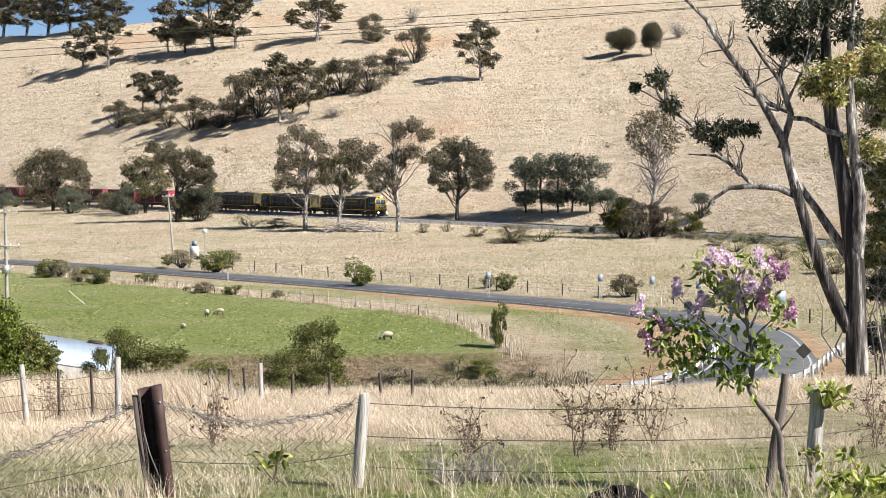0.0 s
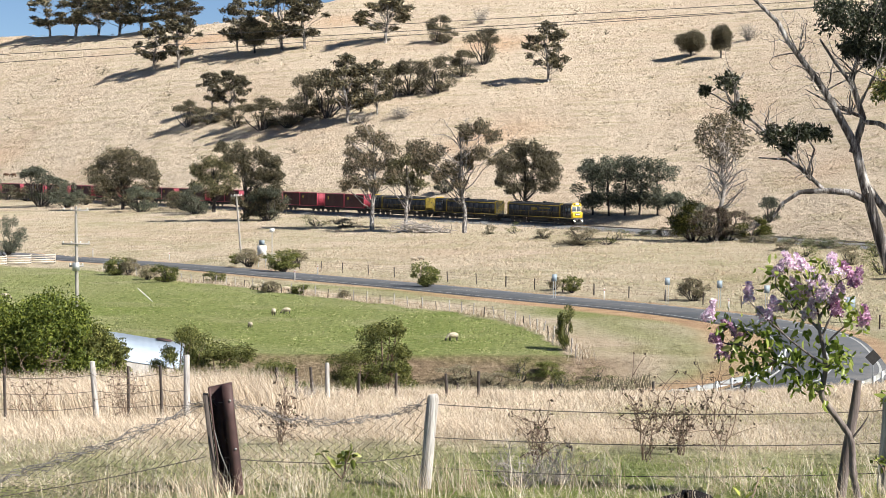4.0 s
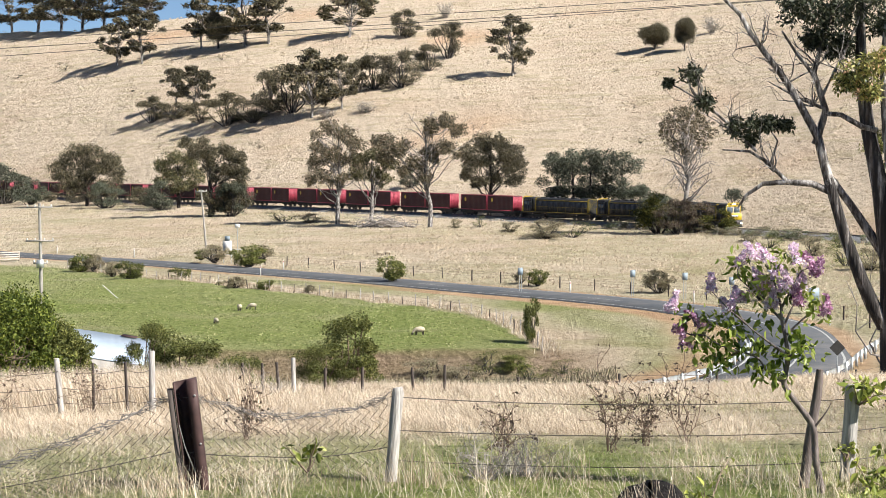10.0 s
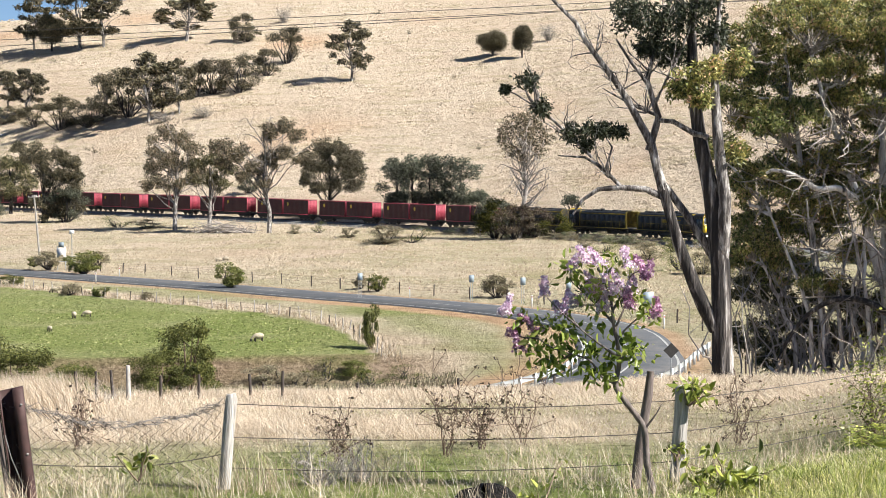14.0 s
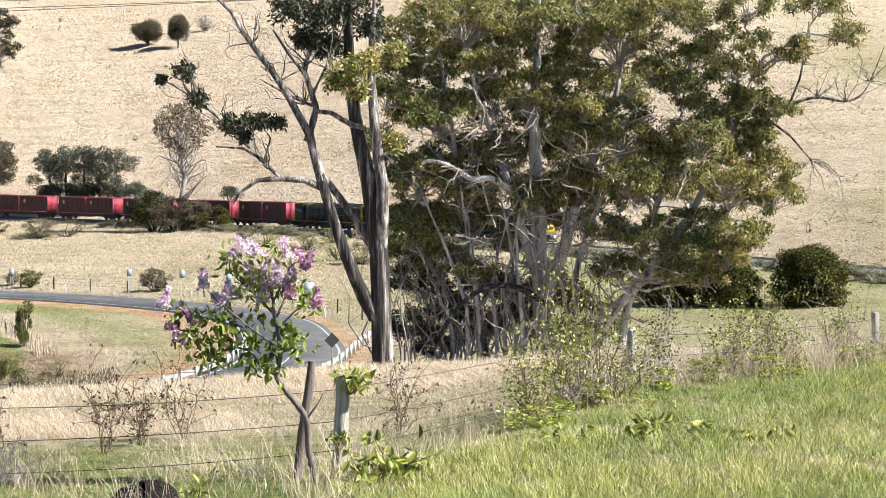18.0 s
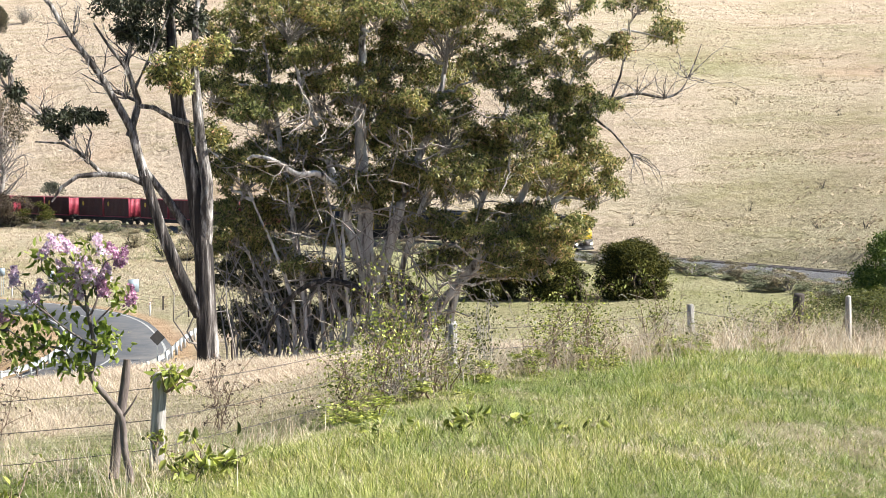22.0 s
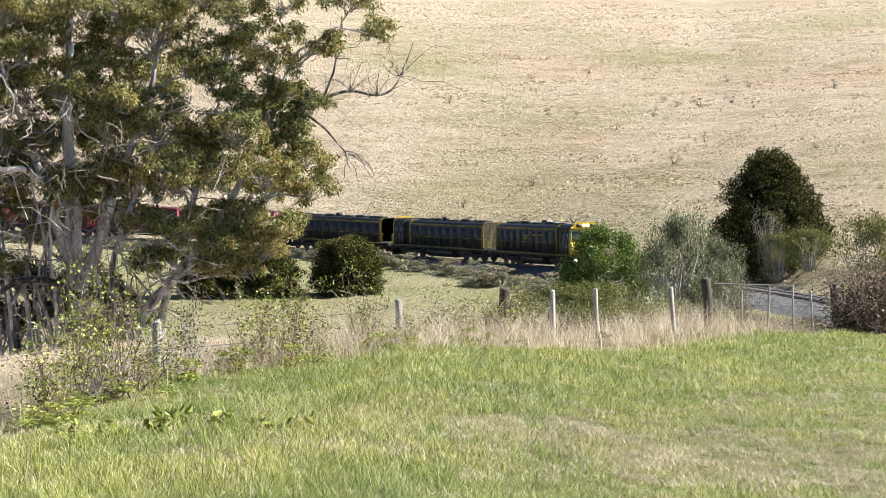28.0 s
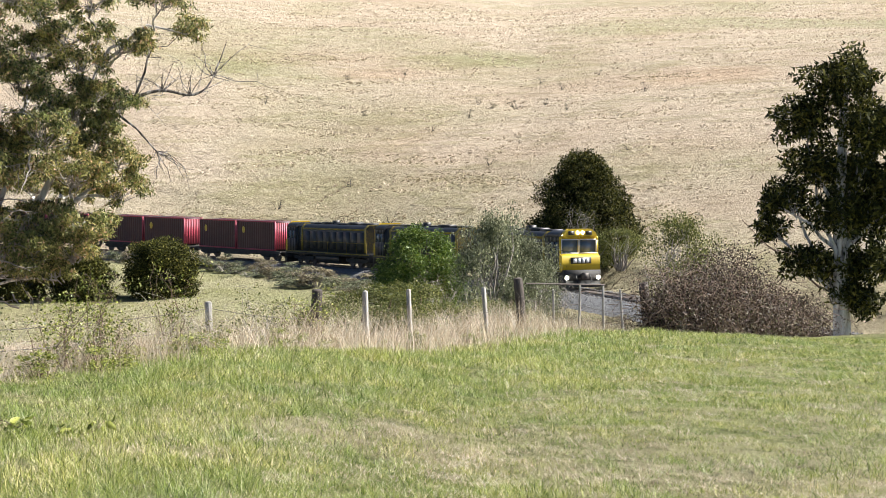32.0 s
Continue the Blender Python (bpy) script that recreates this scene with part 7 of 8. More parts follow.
for _x, _y, _h, _w, _t in EAST_POSTS:
    if _t == 2:
        _ob = alone("gate_stake", round_post(_h, _w * 0.7, 0.95), POST_WOOD, "slim pale grey stake of the railway enclosure", "fence post", "stakes of the enclosure")
    elif _t == 1:
        _ob = alone("strainer_post", post_mesh(_rng, _h, _w * 2, _w * 1.8), DARK_POST, "thick dark brown strainer post", "fence post", "strainer posts")
    else:
        _ob = alone("fence_post", post_mesh(_rng, _h, _w * 1.5, _w * 1.4), POST_WOOD, "pale weathered timber fence post in the hedge", "fence post", "posts of the hedge fence")
    stand(_ob, _x, _y, (_rng.uniform(-4, 4), _rng.uniform(-7, 2)), _rng.uniform(-20, 20))
strands([(6.52, 15.22), (11.57, 18.83), (15.04, 21.4), (16.9, 22.54), (18.75, 23.64), (21.15, 24.26), (23.01, 25.29)], [0.52, 0.3], 0.004, "thin rusty wire of the hedge fence", 23)
strands([(23.01, 25.29), (25.61, 26.28), (28.1, 27.33), (30.71, 28.95)], [0.98, 0.7, 0.4], 0.005, "thin grey wire of the enclosure", 24)
_top = Shape().tube([(23.05, 25.25, -2.68), (27.0, 26.9, -3.0)], 0.018, 6)
alone("top_rail", _top, DARK_POST, "dark top rail of the enclosure", "rail")
_red = alone("marker_post", Shape().box(-0.05, 0.05, -0.03, 0.03, -0.3, 0.9, 0.005), RED_MARK, "small red marker post by the rails", "marker")
stand(_red, 56.0, 58.4, z=float(ground(56.0, 58.4)) + 0.4)
part("cap", Shape().box(-0.055, 0.055, -0.035, 0.035, 0.9, 0.96), WHITE_PAINT, _red)


# the paddock fence of many small stakes
def paddock_fence():
    line = spline([(x, y, 0) for x, y in PADDOCK_EDGE[1:11]], 0.4)
    d = np.concatenate([[0], np.cumsum(np.linalg.norm(np.diff(line[:, :2], axis=0), axis=1))])
    fence = tagged(new("paddock_fence"), "old paddock fence of thin leaning grey stakes and wire", "fence")
    rng = np.random.default_rng(31)
    mesh = [post_mesh(rng, h, 0.075, 0.07).mesh("stake", POST_WOOD if k != 2 else DARK_POST) for k, h in enumerate((0.95, 1.05, 0.8, 1.0))]
    tops = []
    for k, s in enumerate(np.arange(0, d[-1], 2.1)):
        x, y = np.interp(s, d, line[:, 0]), np.interp(s, d, line[:, 1])
        ob = new("stake", mesh[k % 4])
        ob.parent = fence
        ob.matrix_basis = pose(x, y, float(ground(x, y)), rng.uniform(-9, 9), rng.uniform(-9, 9), rng.uniform(0, 90))
        tops.append((x, y, float(ground(x, y))))
    tops = np.array(tops)
    for h in (0.35, 0.75):
        part("wire", Shape().tube(tops + [0, 0, h], 0.008, 3, False), RUST_WIRE, fence)


paddock_fence()


def verge_fence():
    """Small dark posts along the far side of the road."""
    p = ROAD[90:235]
    d = np.gradient(p[:, :2], axis=0)
    d /= np.linalg.norm(d, axis=1)[:, None]
    left = np.column_stack([p[:, 0] + d[:, 1] * -7.5, p[:, 1] + d[:, 0] * 7.5])
    fence = tagged(new("verge_fence"), "low wire fence of small dark posts beyond the road", "fence")
    rng = np.random.default_rng(32)
    mesh = post_mesh(rng, 1.05, 0.10, 0.10).mesh("post", DARK_POST)
    tops = []
    for x, y in left[::3]:
        ob = new("post", mesh)
        ob.parent = fence
        z = float(ground(x, y))
        ob.matrix_basis = pose(x, y, z, rng.uniform(-4, 4), rng.uniform(-4, 4), rng.uniform(0, 90))
        tops.append((x, y, z))
    tops = np.array(tops)
    for h in (0.4, 0.7, 0.95):
        part("wire", Shape().tube(tops + [0, 0, h], 0.008, 3, False), RUST_WIRE, fence)


verge_fence()


def rail_fence():
    a, b = np.array([-70.5, 203.4]), np.array([-60.2, 212.1])
    fence = tagged(new("rail_fence"), "pale timber post-and-rail fence by the road", "fence")
    n = 5
    pts = [a + (b - a) * k / (n - 1) for k in range(n)]
    for x, y in pts:
        part("post", Shape().box(x - 0.1, x + 0.1, y - 0.1, y + 0.1, float(ground(x, y)) - 0.2, float(ground(x, y)) + 1.35), BLOND_TIMBER, fence)
    for p, q in zip(pts, pts[1:]):
        for h in (0.25, 0.55, 0.85, 1.15):
            za, zb = float(ground(*p)) + h, float(ground(*q)) + h
            d = (q - p) / np.linalg.norm(q - p)
            v = []
            for (x, y), z in ((p, za), (q, zb)):
                for o, e in ((-0.12, -0.09), (-0.16, -0.09), (-0.16, 0.09), (-0.12, 0.09)):
                    v.append((x - d[1] * o, y + d[0] * o, z + e))
            part("rail", Shape().add(v, [(0, 1, 5, 4), (1, 2, 6, 5), (2, 3, 7, 6), (3, 0, 4, 7), (0, 3, 2, 1), (4, 5, 6, 7)]), BLOND_TIMBER, fence)


rail_fence()


# ---- guard rails at the bend ----
def guard_rail(points, group):
    line = spline(points, 0.5)
    ob = tagged(new("guard_rail"), "galvanised steel guard rail on posts at the bend", "guard rail", "guard rails")
    part("beam", Shape().add(*strip(line, [0, 0.05, 0.0, 0.05, 0.0], [0.38, 0.46, 0.54, 0.62, 0.70])), GALV, ob)
    part("beam_back", Shape().add(*strip(line, [0.01, 0.06, 0.01, 0.06, 0.01], [0.37, 0.46, 0.54, 0.62, 0.71])[0:2]), GALV, ob)
    for p in line[::4]:
        part("post", Shape().box(p[0] + 0.05, p[0] + 0.19, p[1], p[1] + 0.12, p[2] - 0.2, p[2] + 0.78), GALV, ob)
    return ob


guard_rail([(18.4, 109, -12.45), (17.0, 104, -12.5), (14.9, 97.6, -12.5), (12.5, 93.2, -12.5), (9.6, 89.6, -12.55), (4, 86, -12.8)], 0)
guard_rail([(27.6, 110.8, -12.45), (25.2, 105.1, -12.45), (21.8, 96.4, -12.5), (18.6, 91, -12.7)], 1)

# ---- signs, markers and poles ----
def sign_panel(x, y, h, w, ph, turn, label, mat=None):
    ob = thing("road_sign", x, y, label, "road sign", "signs by the road", turn=turn)
    for q in (-w * 0.22, w * 0.22):
        part("pole", Shape().tube([(q, 0.03, -0.3), (q, 0.03, h)], 0.03, 7), GALV, ob)
    part("panel", Shape().box(-w / 2, w / 2, -0.012, 0.012, h - ph, h), mat or SIGN_BACK, ob, "plain grey sign back")
    for z in (h - ph * 0.3, h - ph * 0.7):
        part("brace", Shape().box(-w / 2, w / 2, 0.013, 0.03, z - 0.02, z + 0.02), GALV, ob)
    return ob


for _x, _y, _h in ((4.5, 160.9, 2.3), (15.2, 156.2, 2.4), (19.7, 152.2, 2.4), (23.2, 146.6, 2.3)):
    sign_panel(_x, _y, _h, 0.5, 0.7, 12, "square pale blue-grey sign back on a pole")
sign_panel(28.6, 137.0, 2.0, 0.95, 1.1, 10, "pale green and white road sign")
for _x, _y in ((-46.8, 221.1), (-24.6, 184.8), (-23.2, 195.2), (9.4, 160.2), (20.0, 148.1), (27.9, 127.5), (-60, 231)):
    _ob = alone("guide_post", Shape().box(-0.06, 0.06, -0.02, 0.02, -0.2, 1.0, 0.004), WHITE_PAINT, "white roadside guide post", "guide post", "guide posts along the road")
    stand(_ob, _x, _y, z=float(ground(_x, _y)))
    part("reflector", Shape().box(-0.035, 0.035, -0.026, -0.018, 0.78, 0.92), RED_MARK, _ob)
diamond = thing("warning_sign", 21.9, 98.0, "diamond-shaped sign seen from behind at the bend", "road sign", "signs by the road", z=-12.4)
part("pole", Shape().tube([(0, 0.03, -0.3), (0, 0.03, 1.9)], 0.03, 7), GALV, diamond)
_q = 0.48
part("panel", Shape().prism([(0, 1.45 - _q), (_q, 1.45), (0, 1.45 + _q), (-_q, 1.45)], -0.01, 0.012, "y"), UNDERFRAME, diamond, "dark sign back")
board = thing("notice_board", -32.2, 209.5, "white notice board on two posts beside the road", "sign board", turn=-9)
for _o in (-0.5, 0.5):
    part("post", Shape().tube([(_o, 0.05, -0.3), (_o, 0.05, 2.7)], 0.05, 7), GALV, board)
part("panel", Shape().box(-0.6, 0.6, -0.02, 0.02, 1.0, 2.5), WHITE_PAINT, board, "white board")
part("small_panel", Shape().box(-0.35, 0.35, -0.03, 0.03, 2.55, 3.2), SIGN_BACK, board)
pump = thing("utility_frame", -33.0, 213.5, "pale grey pipe frame behind the notice board", "railing", turn=-10)
for _z in (0.4, 0.75, 1.1):
    part("bar", Shape().tube([(-2.6, 0, _z), (2.4, 0, _z)], 0.04, 6), GALV, pump)
for _x in (-2.6, -0.9, 0.8, 2.4):
    part("post", Shape().tube([(_x, 0, -0.2), (_x, 0, 1.25)], 0.05, 6), GALV, pump)
cctv = thing("signal_pole", -31.6, 214.5, "thin pole with a small pale box on top", "pole")
part("pole", Shape().tube([(0, 0, -0.2), (0, 0, 3.9)], 0.05, 7), GALV, cctv)
part("box", Shape().box(-0.3, 0.3, -0.2, 0.2, 3.9, 4.4, 0.02), WHITE_PAINT, cctv)


def power_pole(x, y, h, lean, arms, label, turn):
    ob = tagged(new("power_pole"), label, "power pole", "power poles")
    ob.matrix_basis = pose(x, y, float(ground(x, y)), 0, lean, turn)
    part("pole", Shape().tube([(0, 0, -0.5), (0, 0, h * 0.5), (0, 0, h)], [0.165, 0.14, 0.11], 10), POLE_WOOD, ob, "silvery timber pole", True)
    for z, w in arms:
        a = part("crossarm", Shape().box(-w / 2, w / 2, -0.20, -0.08, z - 0.07, z + 0.07), POLE_WOOD, ob)
        for q in (-0.45, -0.16, 0.16, 0.45):
            part("insulator", Shape().tube([(q * w, -0.14, z + 0.07), (q * w, -0.14, z + 0.14), (q * w, -0.14, z + 0.24)], [0.03, 0.07, 0.05], 8), WHITE_PAINT, a)
    return ob


_p1 = power_pole(-37.0, 137.1, 9.1, -0.5, [(8.75, 2.2), (5.9, 2.4), (4.0, 1.2)], "weathered power pole with two crossarms in the paddock", 5)
part("switch_box", Shape().box(-0.3, 0.3, -0.45, -0.2, 3.6, 4.3, 0.02), GALV, _p1)
_p2 = power_pole(-37.8, 226.8, 8.7, -4.5, [(8.4, 1.6)], "leaning power pole beside the road", 8)

# two tall poles out of the view carry the three wires that cross the hillside
_l = power_pole(-92.0, 104.0, 17.8, 0, [(17.4, 2.4)], "tall power pole in the valley", 10)
_r = power_pole(150.0, 80.0, 22.6, 0, [(22.1, 2.6)], "tall power pole beyond the railway", -10)
for _k, (_za, _zb) in enumerate(((4.78, 16.61), (4.13, 16.62), (3.09, 17.88))):
    alone("power_line", Shape().tube(sagging((-92.0 + _k * 0.3, 104.0, _za), (150.0 + _k * 0.3, 80.0, _zb), 0.25, 60), 0.016, 4, False), CABLE, "dark overhead wire across the valley", "cable", "overhead wires")
alone("power_line", Shape().tube(sagging((-37.0, 137.1, -3.4), (-75, 150.0, -3.0), 0.3, 16), 0.015, 4, False), CABLE, "thin service wire from the paddock pole", "cable", "overhead wires")
alone("pole_stay", Shape().tube([(-33.2, 150.0, -12.3), (-34.6, 149.4, -10.9)], 0.035, 5), WHITE_PAINT, "short pale stay rod in the paddock", "stay")

# ---- the low shed below the bank ----
shed = tagged(new("shed"), "low shed with a pale blue iron roof below the grassy crest", "shed")
_a, _b = np.array([-18.3, 59.4, -5.42]), np.array([-12.35, 60.75, -6.5])
_dn = np.array([0.8, -3.6, -0.57])
_n = 44
_rows = []
for _k in range(_n + 1):
    _p = _a + (_b - _a) * _k / _n + np.array([0, 0, 0.006 * math.cos(math.pi * _k)])
    _rows += [_p, _p + _dn, _p + _dn - [0, 0, 0.03], _p - [0, 0, 0.03]]
part("roof", Shape().add(_rows, [(4 * i + j, 4 * i + (j + 1) % 4, 4 * i + 4 + (j + 1) % 4, 4 * i + 4 + j) for i in range(_n) for j in range(4)]), ROOF_IRON, shed, "pale blue corrugated iron roof")
for _p, _q in ((0.28, 0.42), (0.84, 0.93), (0.02, 0.06)):
    _u, _w = _a + (_b - _a) * _p, _a + (_b - _a) * _q
    part("ridge_flashing", Shape().add([_u + [0, 0.1, 0.02], _w + [0, 0.1, 0.02], _w + [0.02, -0.28, 0.012], _u + [0.02, -0.28, 0.012], _u + [0, 0.1, 0.05], _w + [0, 0.1, 0.05], _w + [0.02, -0.28, 0.04], _u + [0.02, -0.28, 0.04]], [(0, 1, 5, 4), (1, 2, 6, 5), (2, 3, 7, 6), (3, 0, 4, 7), (4, 5, 6, 7)]), RUST, shed, "rusty ridge patch")
for _u, _w in ((_a, _b), (_a + _dn, _b + _dn), (_b, _b + _dn), (_a, _a + _dn)):
    _v = []
    for _z in (-0.06, -3.2):
        for _p in (_u, _w):
            _v += [(_p[0], _p[1], _p[2] + _z), (_p[0] + 0.05, _p[1] + 0.05, _p[2] + _z)]
    part("wall", Shape().add(_v, [(0, 2, 6, 4), (1, 5, 7, 3), (0, 1, 3, 2), (4, 6, 7, 5), (0, 4, 5, 1), (2, 3, 7, 6)]), POLE_WOOD, shed)


# ---- animals ----
def sheep(x, y, turn, size, fleece=None):
    rng = np.random.default_rng(int(abs(x * 13 + y * 7)))
    ob = thing("sheep", x, y, "cream woolly sheep grazing with its head down", "sheep", "sheep in the paddock", turn=turn)
    ob.scale = (size,) * 3
    part("body", Shape().ball((0, 0, 0.52), 0.30, 1.75, 0.95, 0.92, 14, 9, 0.04, rng), fleece or WOOL, ob, "cream fleece", True)
    part("neck", Shape().tube([(0.42, 0, 0.52), (0.62, 0, 0.36), (0.70, 0, 0.22)], [0.17, 0.12, 0.09], 8), fleece or WOOL, ob, "", True)
    h = part("head", Shape().ball((0.76, 0, 0.14), 0.09, 1.1, 0.85, 1.5, 9, 7), DARK_FACE, ob, "dark face", True)
    for s in (-1, 1):
        part("ear", Shape().ball((0.70, s * 0.11, 0.22), 0.05, 0.5, 1.3, 0.5, 7, 5), DARK_FACE, h)
        for q in (-0.34, 0.34):
            part("leg", Shape().tube([(q, s * 0.14, -0.03), (q, s * 0.14, 0.35)], [0.04, 0.06], 7), DARK_FACE, ob, "thin dark leg")


for _x, _y, _t, _s in ((-52.3, 159.6, 80, 0.9), (-47.7, 151.1, 10, 1.15), (-48.2, 147.3, 100, 0.6), (-26.4, 167.4, 170, 1.05), (-22.9, 165.4, 20, 0.95), (-20.2, 138.0, 95, 1.05), (-19.3, 139.7, 185, 0.95), (-20.5, 127.3, 120, 0.85), (-4.1, 119.0, 200, 1.1), (-11.6, 213.7, 190, 1.1), (-12.6, 213.1, 10, 1.0)):
    sheep(_x, _y, _t, _s * 0.70)


def cow(x, y, turn):
    ob = thing("cow", x, y, "dark brown cow on the far slope", "cow", "cattle on the hill", turn=turn)
    part("body", Shape().ball((0, 0, 1.0), 0.42, 1.9, 0.8, 0.95, 12, 8), HIDE, ob, "", True)
    part("neck", Shape().tube([(0.65, 0, 1.1), (1.0, 0, 0.9), (1.15, 0, 0.6)], [0.26, 0.18, 0.13], 8), HIDE, ob, "", True)
    part("head", Shape().ball((1.2, 0, 0.45), 0.14, 1.0, 0.9, 1.7, 9, 7), HIDE, ob, "", True)
    for q in (-0.55, 0.5):
        for s in (-0.2, 0.2):
            part("leg", Shape().tube([(q, s, -0.05), (q, s, 0.7)], [0.06, 0.11], 7), HIDE, ob)


for _x, _y, _t in ((-151.3, 481.2, 5), (-147.8, 477.6, 175), (-143.3, 473.8, 20)):
    cow(_x, _y, _t)

# ---- the lilac, metres right of its foot and up ----
def lilac():
    rng = np.random.default_rng(301)
    ob = thing("lilac", 2.2, 10.27, "young lilac bush with mauve flowers and fresh leaves", "lilac", turn=-12)
    p = spline([(0, 0, -0.1), (-0.01, 0, 0.05), (-0.04, 0.01, 0.20), (-0.055, 0.01, 0.40), (-0.095, 0.01, 0.48), (-0.17, 0, 0.58), (-0.24, 0, 0.68), (-0.235, 0, 0.76), (-0.222, 0, 0.85), (-0.235, 0, 0.98), (-0.26, 0, 1.09), (-0.265, 0, 1.18)], 0.02)
    part("trunk", Shape().tube(p, np.interp(np.linspace(0, 1, len(p)), [0, 0.3, 0.7, 1], [0.027, 0.022, 0.017, 0.010]) * (1 + 0.06 * rng.standard_normal(len(p))), 9), LILAC_BARK, ob, "slender crooked grey-brown trunk", True)
    b = Shape()
    ways = [[(-0.24, 0, 0.70), (-0.34, -0.02, 0.76), (-0.41, -0.03, 0.86), (-0.53, -0.03, 0.90), (-0.63, -0.04, 0.93), (-0.74, -0.04, 1.0), (-0.86, -0.04, 1.15)], [(-0.53, -0.03, 0.90), (-0.62, 0.05, 0.84), (-0.72, 0.06, 0.86)], [(-0.74, -0.04, 1.0), (-0.84, -0.02, 1.0), (-0.89, 0, 1.02)],
            [(-0.235, 0, 1.0), (-0.15, 0.03, 1.09), (-0.07, 0.03, 1.16), (0.0, 0.03, 1.19)], [(-0.265, 0, 1.18), (-0.20, 0.02, 1.30), (-0.14, 0.0, 1.42), (-0.06, 0, 1.44)], [(-0.26, 0, 1.1), (-0.36, 0.05, 1.20), (-0.46, 0.03, 1.30), (-0.54, 0.0, 1.38), (-0.53, 0, 1.46)],
            [(-0.265, 0, 1.18), (-0.30, 0, 1.32), (-0.36, 0.02, 1.46)], [(-0.23, 0, 0.88), (-0.36, -0.06, 0.98), (-0.48, -0.08, 1.08), (-0.55, -0.06, 1.18)], [(-0.48, -0.08, 1.08), (-0.60, -0.06, 1.18), (-0.70, -0.04, 1.28)], [(-0.05, 0.01, 0.42), (0.02, 0, 0.52), (0.05, 0, 0.58)],
            [(-0.23, 0, 0.84), (-0.14, -0.04, 0.94), (-0.06, -0.04, 0.92)], [(-0.25, 0, 1.06), (-0.19, 0.04, 1.2), (-0.15, 0.04, 1.31)]]
    for pts in ways:
        q = spline(pts, 0.03)
        b.tube(q, np.linspace(0.009, 0.003, len(q)), 6, False)
    tagged(part("branchwork", b, LILAC_BARK, ob, "", True), kind="stuff")
    heads = [(-0.94, 1.215), (-0.90, 1.05), (-0.885, 0.985), (-0.71, 1.325), (-0.61, 1.195), (-0.535, 1.26), (-0.52, 1.49), (-0.45, 1.535), (-0.37, 1.53), (-0.175, 1.52), (-0.09, 1.47), (-0.04, 1.445), (-0.385, 1.37), (-0.43, 1.325), (-0.275, 1.35), (-0.24, 1.39), (-0.14, 1.35), (-0.165, 1.26), (0.01, 1.205), (-0.32, 1.24), (-0.80, 1.095), (-0.57, 1.22)]
    for k, (x, z) in enumerate(heads):
        f = Shape()
        n = 150
        u = rng.uniform(0, 1, n) ** 1.3
        a = rng.uniform(0, 6.28, n)
        r = 0.042 * (1 - u * 0.7) * (0.55 + 0.5 * rng.uniform(0, 1, n)) * (1 + 0.3 * np.sin(7 * u + k))
        ax = np.array([rng.normal(0, 0.5) - 0.25, rng.normal(0, 0.4), 1.0])
        ax /= np.linalg.norm(ax)
        c = np.array([x, rng.normal(0, 0.05), z]) + np.outer((u - 0.45) * rng.uniform(0.12, 0.17), ax) + np.column_stack([r * np.cos(a), r * np.sin(a), 0.3 * r * np.sin(3 * a)])
        f.leaves(c, 0.019, 0.019, rng, -0.2)
        f.leaves(c, 0.017, 0.017, rng, -0.2)
        part("flower_panicle", f, LILAC_BUD if k in (1, 2, 10, 11, 17, 18, 20) else LILAC_FLOWER, ob, "mauve flower panicle")
    lv = Shape()
    for x, z in ((-0.87, 1.16), (-0.79, 1.09), (-0.73, 1.0), (-0.76, 0.92), (-0.70, 0.85), (-0.65, 0.80), (-0.64, 0.88), (-0.60, 1.0), (-0.56, 1.08), (-0.52, 1.03), (-0.67, 1.12), (-0.42, 0.98), (-0.38, 0.94), (-0.36, 0.82), (-0.30, 0.78), (-0.43, 0.79), (-0.25, 0.72), (-0.18, 1.0), (-0.12, 0.96), (-0.10, 0.91), (-0.16, 0.88),
                 (-0.56, 1.46), (-0.49, 1.42), (-0.32, 1.48), (-0.23, 1.49), (-0.38, 1.25), (-0.34, 1.16), (-0.47, 1.32), (-0.21, 1.28), (-0.08, 1.26), (-0.05, 1.17), (-0.30, 1.39), (-0.58, 0.92), (-0.48, 0.90), (-0.82, 0.98), (-0.28, 0.9)):
        n = 20
        d = rng.normal(0, 1, (n, 3)) * [0.045, 0.055, 0.04]
        lv.folded(np.array([x, 0, z]) + d, 0.062, 0.031, rng, 0.9)
    tagged(part("foliage", lv, LILAC_LEAF, ob, "fresh heart-shaped leaves"), kind="stuff")


lilac()


def sprig(name, x, y, z, n, size, spread, label, seed, leaf=None):
    rng = np.random.default_rng(seed)
    ob = thing(name, x, y, label, "plant", "leafy weeds", z=z)
    st, lv = Shape(), Shape()
    for k in range(max(4, n // 8)):
        e = rng.normal(0, 1, 3) * [spread, spread, spread * 0.5] + [0, 0, spread * 0.9]
        st.tube(limb(rng, (0, 0, -0.05), e, 0.2, 5), np.linspace(0.006, 0.002, 5), 4, False)
        lv.folded(e * rng.uniform(0.4, 1.05, (8, 1)) + rng.normal(0, 0.02, (8, 3)), size, size * 0.5, rng, 0.4)
    tagged(part("stemwork", st, BROWN_TWIG, ob), kind="stuff")
    tagged(part("foliage", lv, leaf or FRESH_LEAF, ob), kind="stuff")


sprig("lilac_sprig", 2.56, 10.82, -1.55, 90, 0.075, 0.11, "fresh lilac shoot over the post top", 311)
sprig("lilac_sprig", 2.48, 10.82, -1.92, 16, 0.05, 0.04, "small leafy shoot on the post", 312)
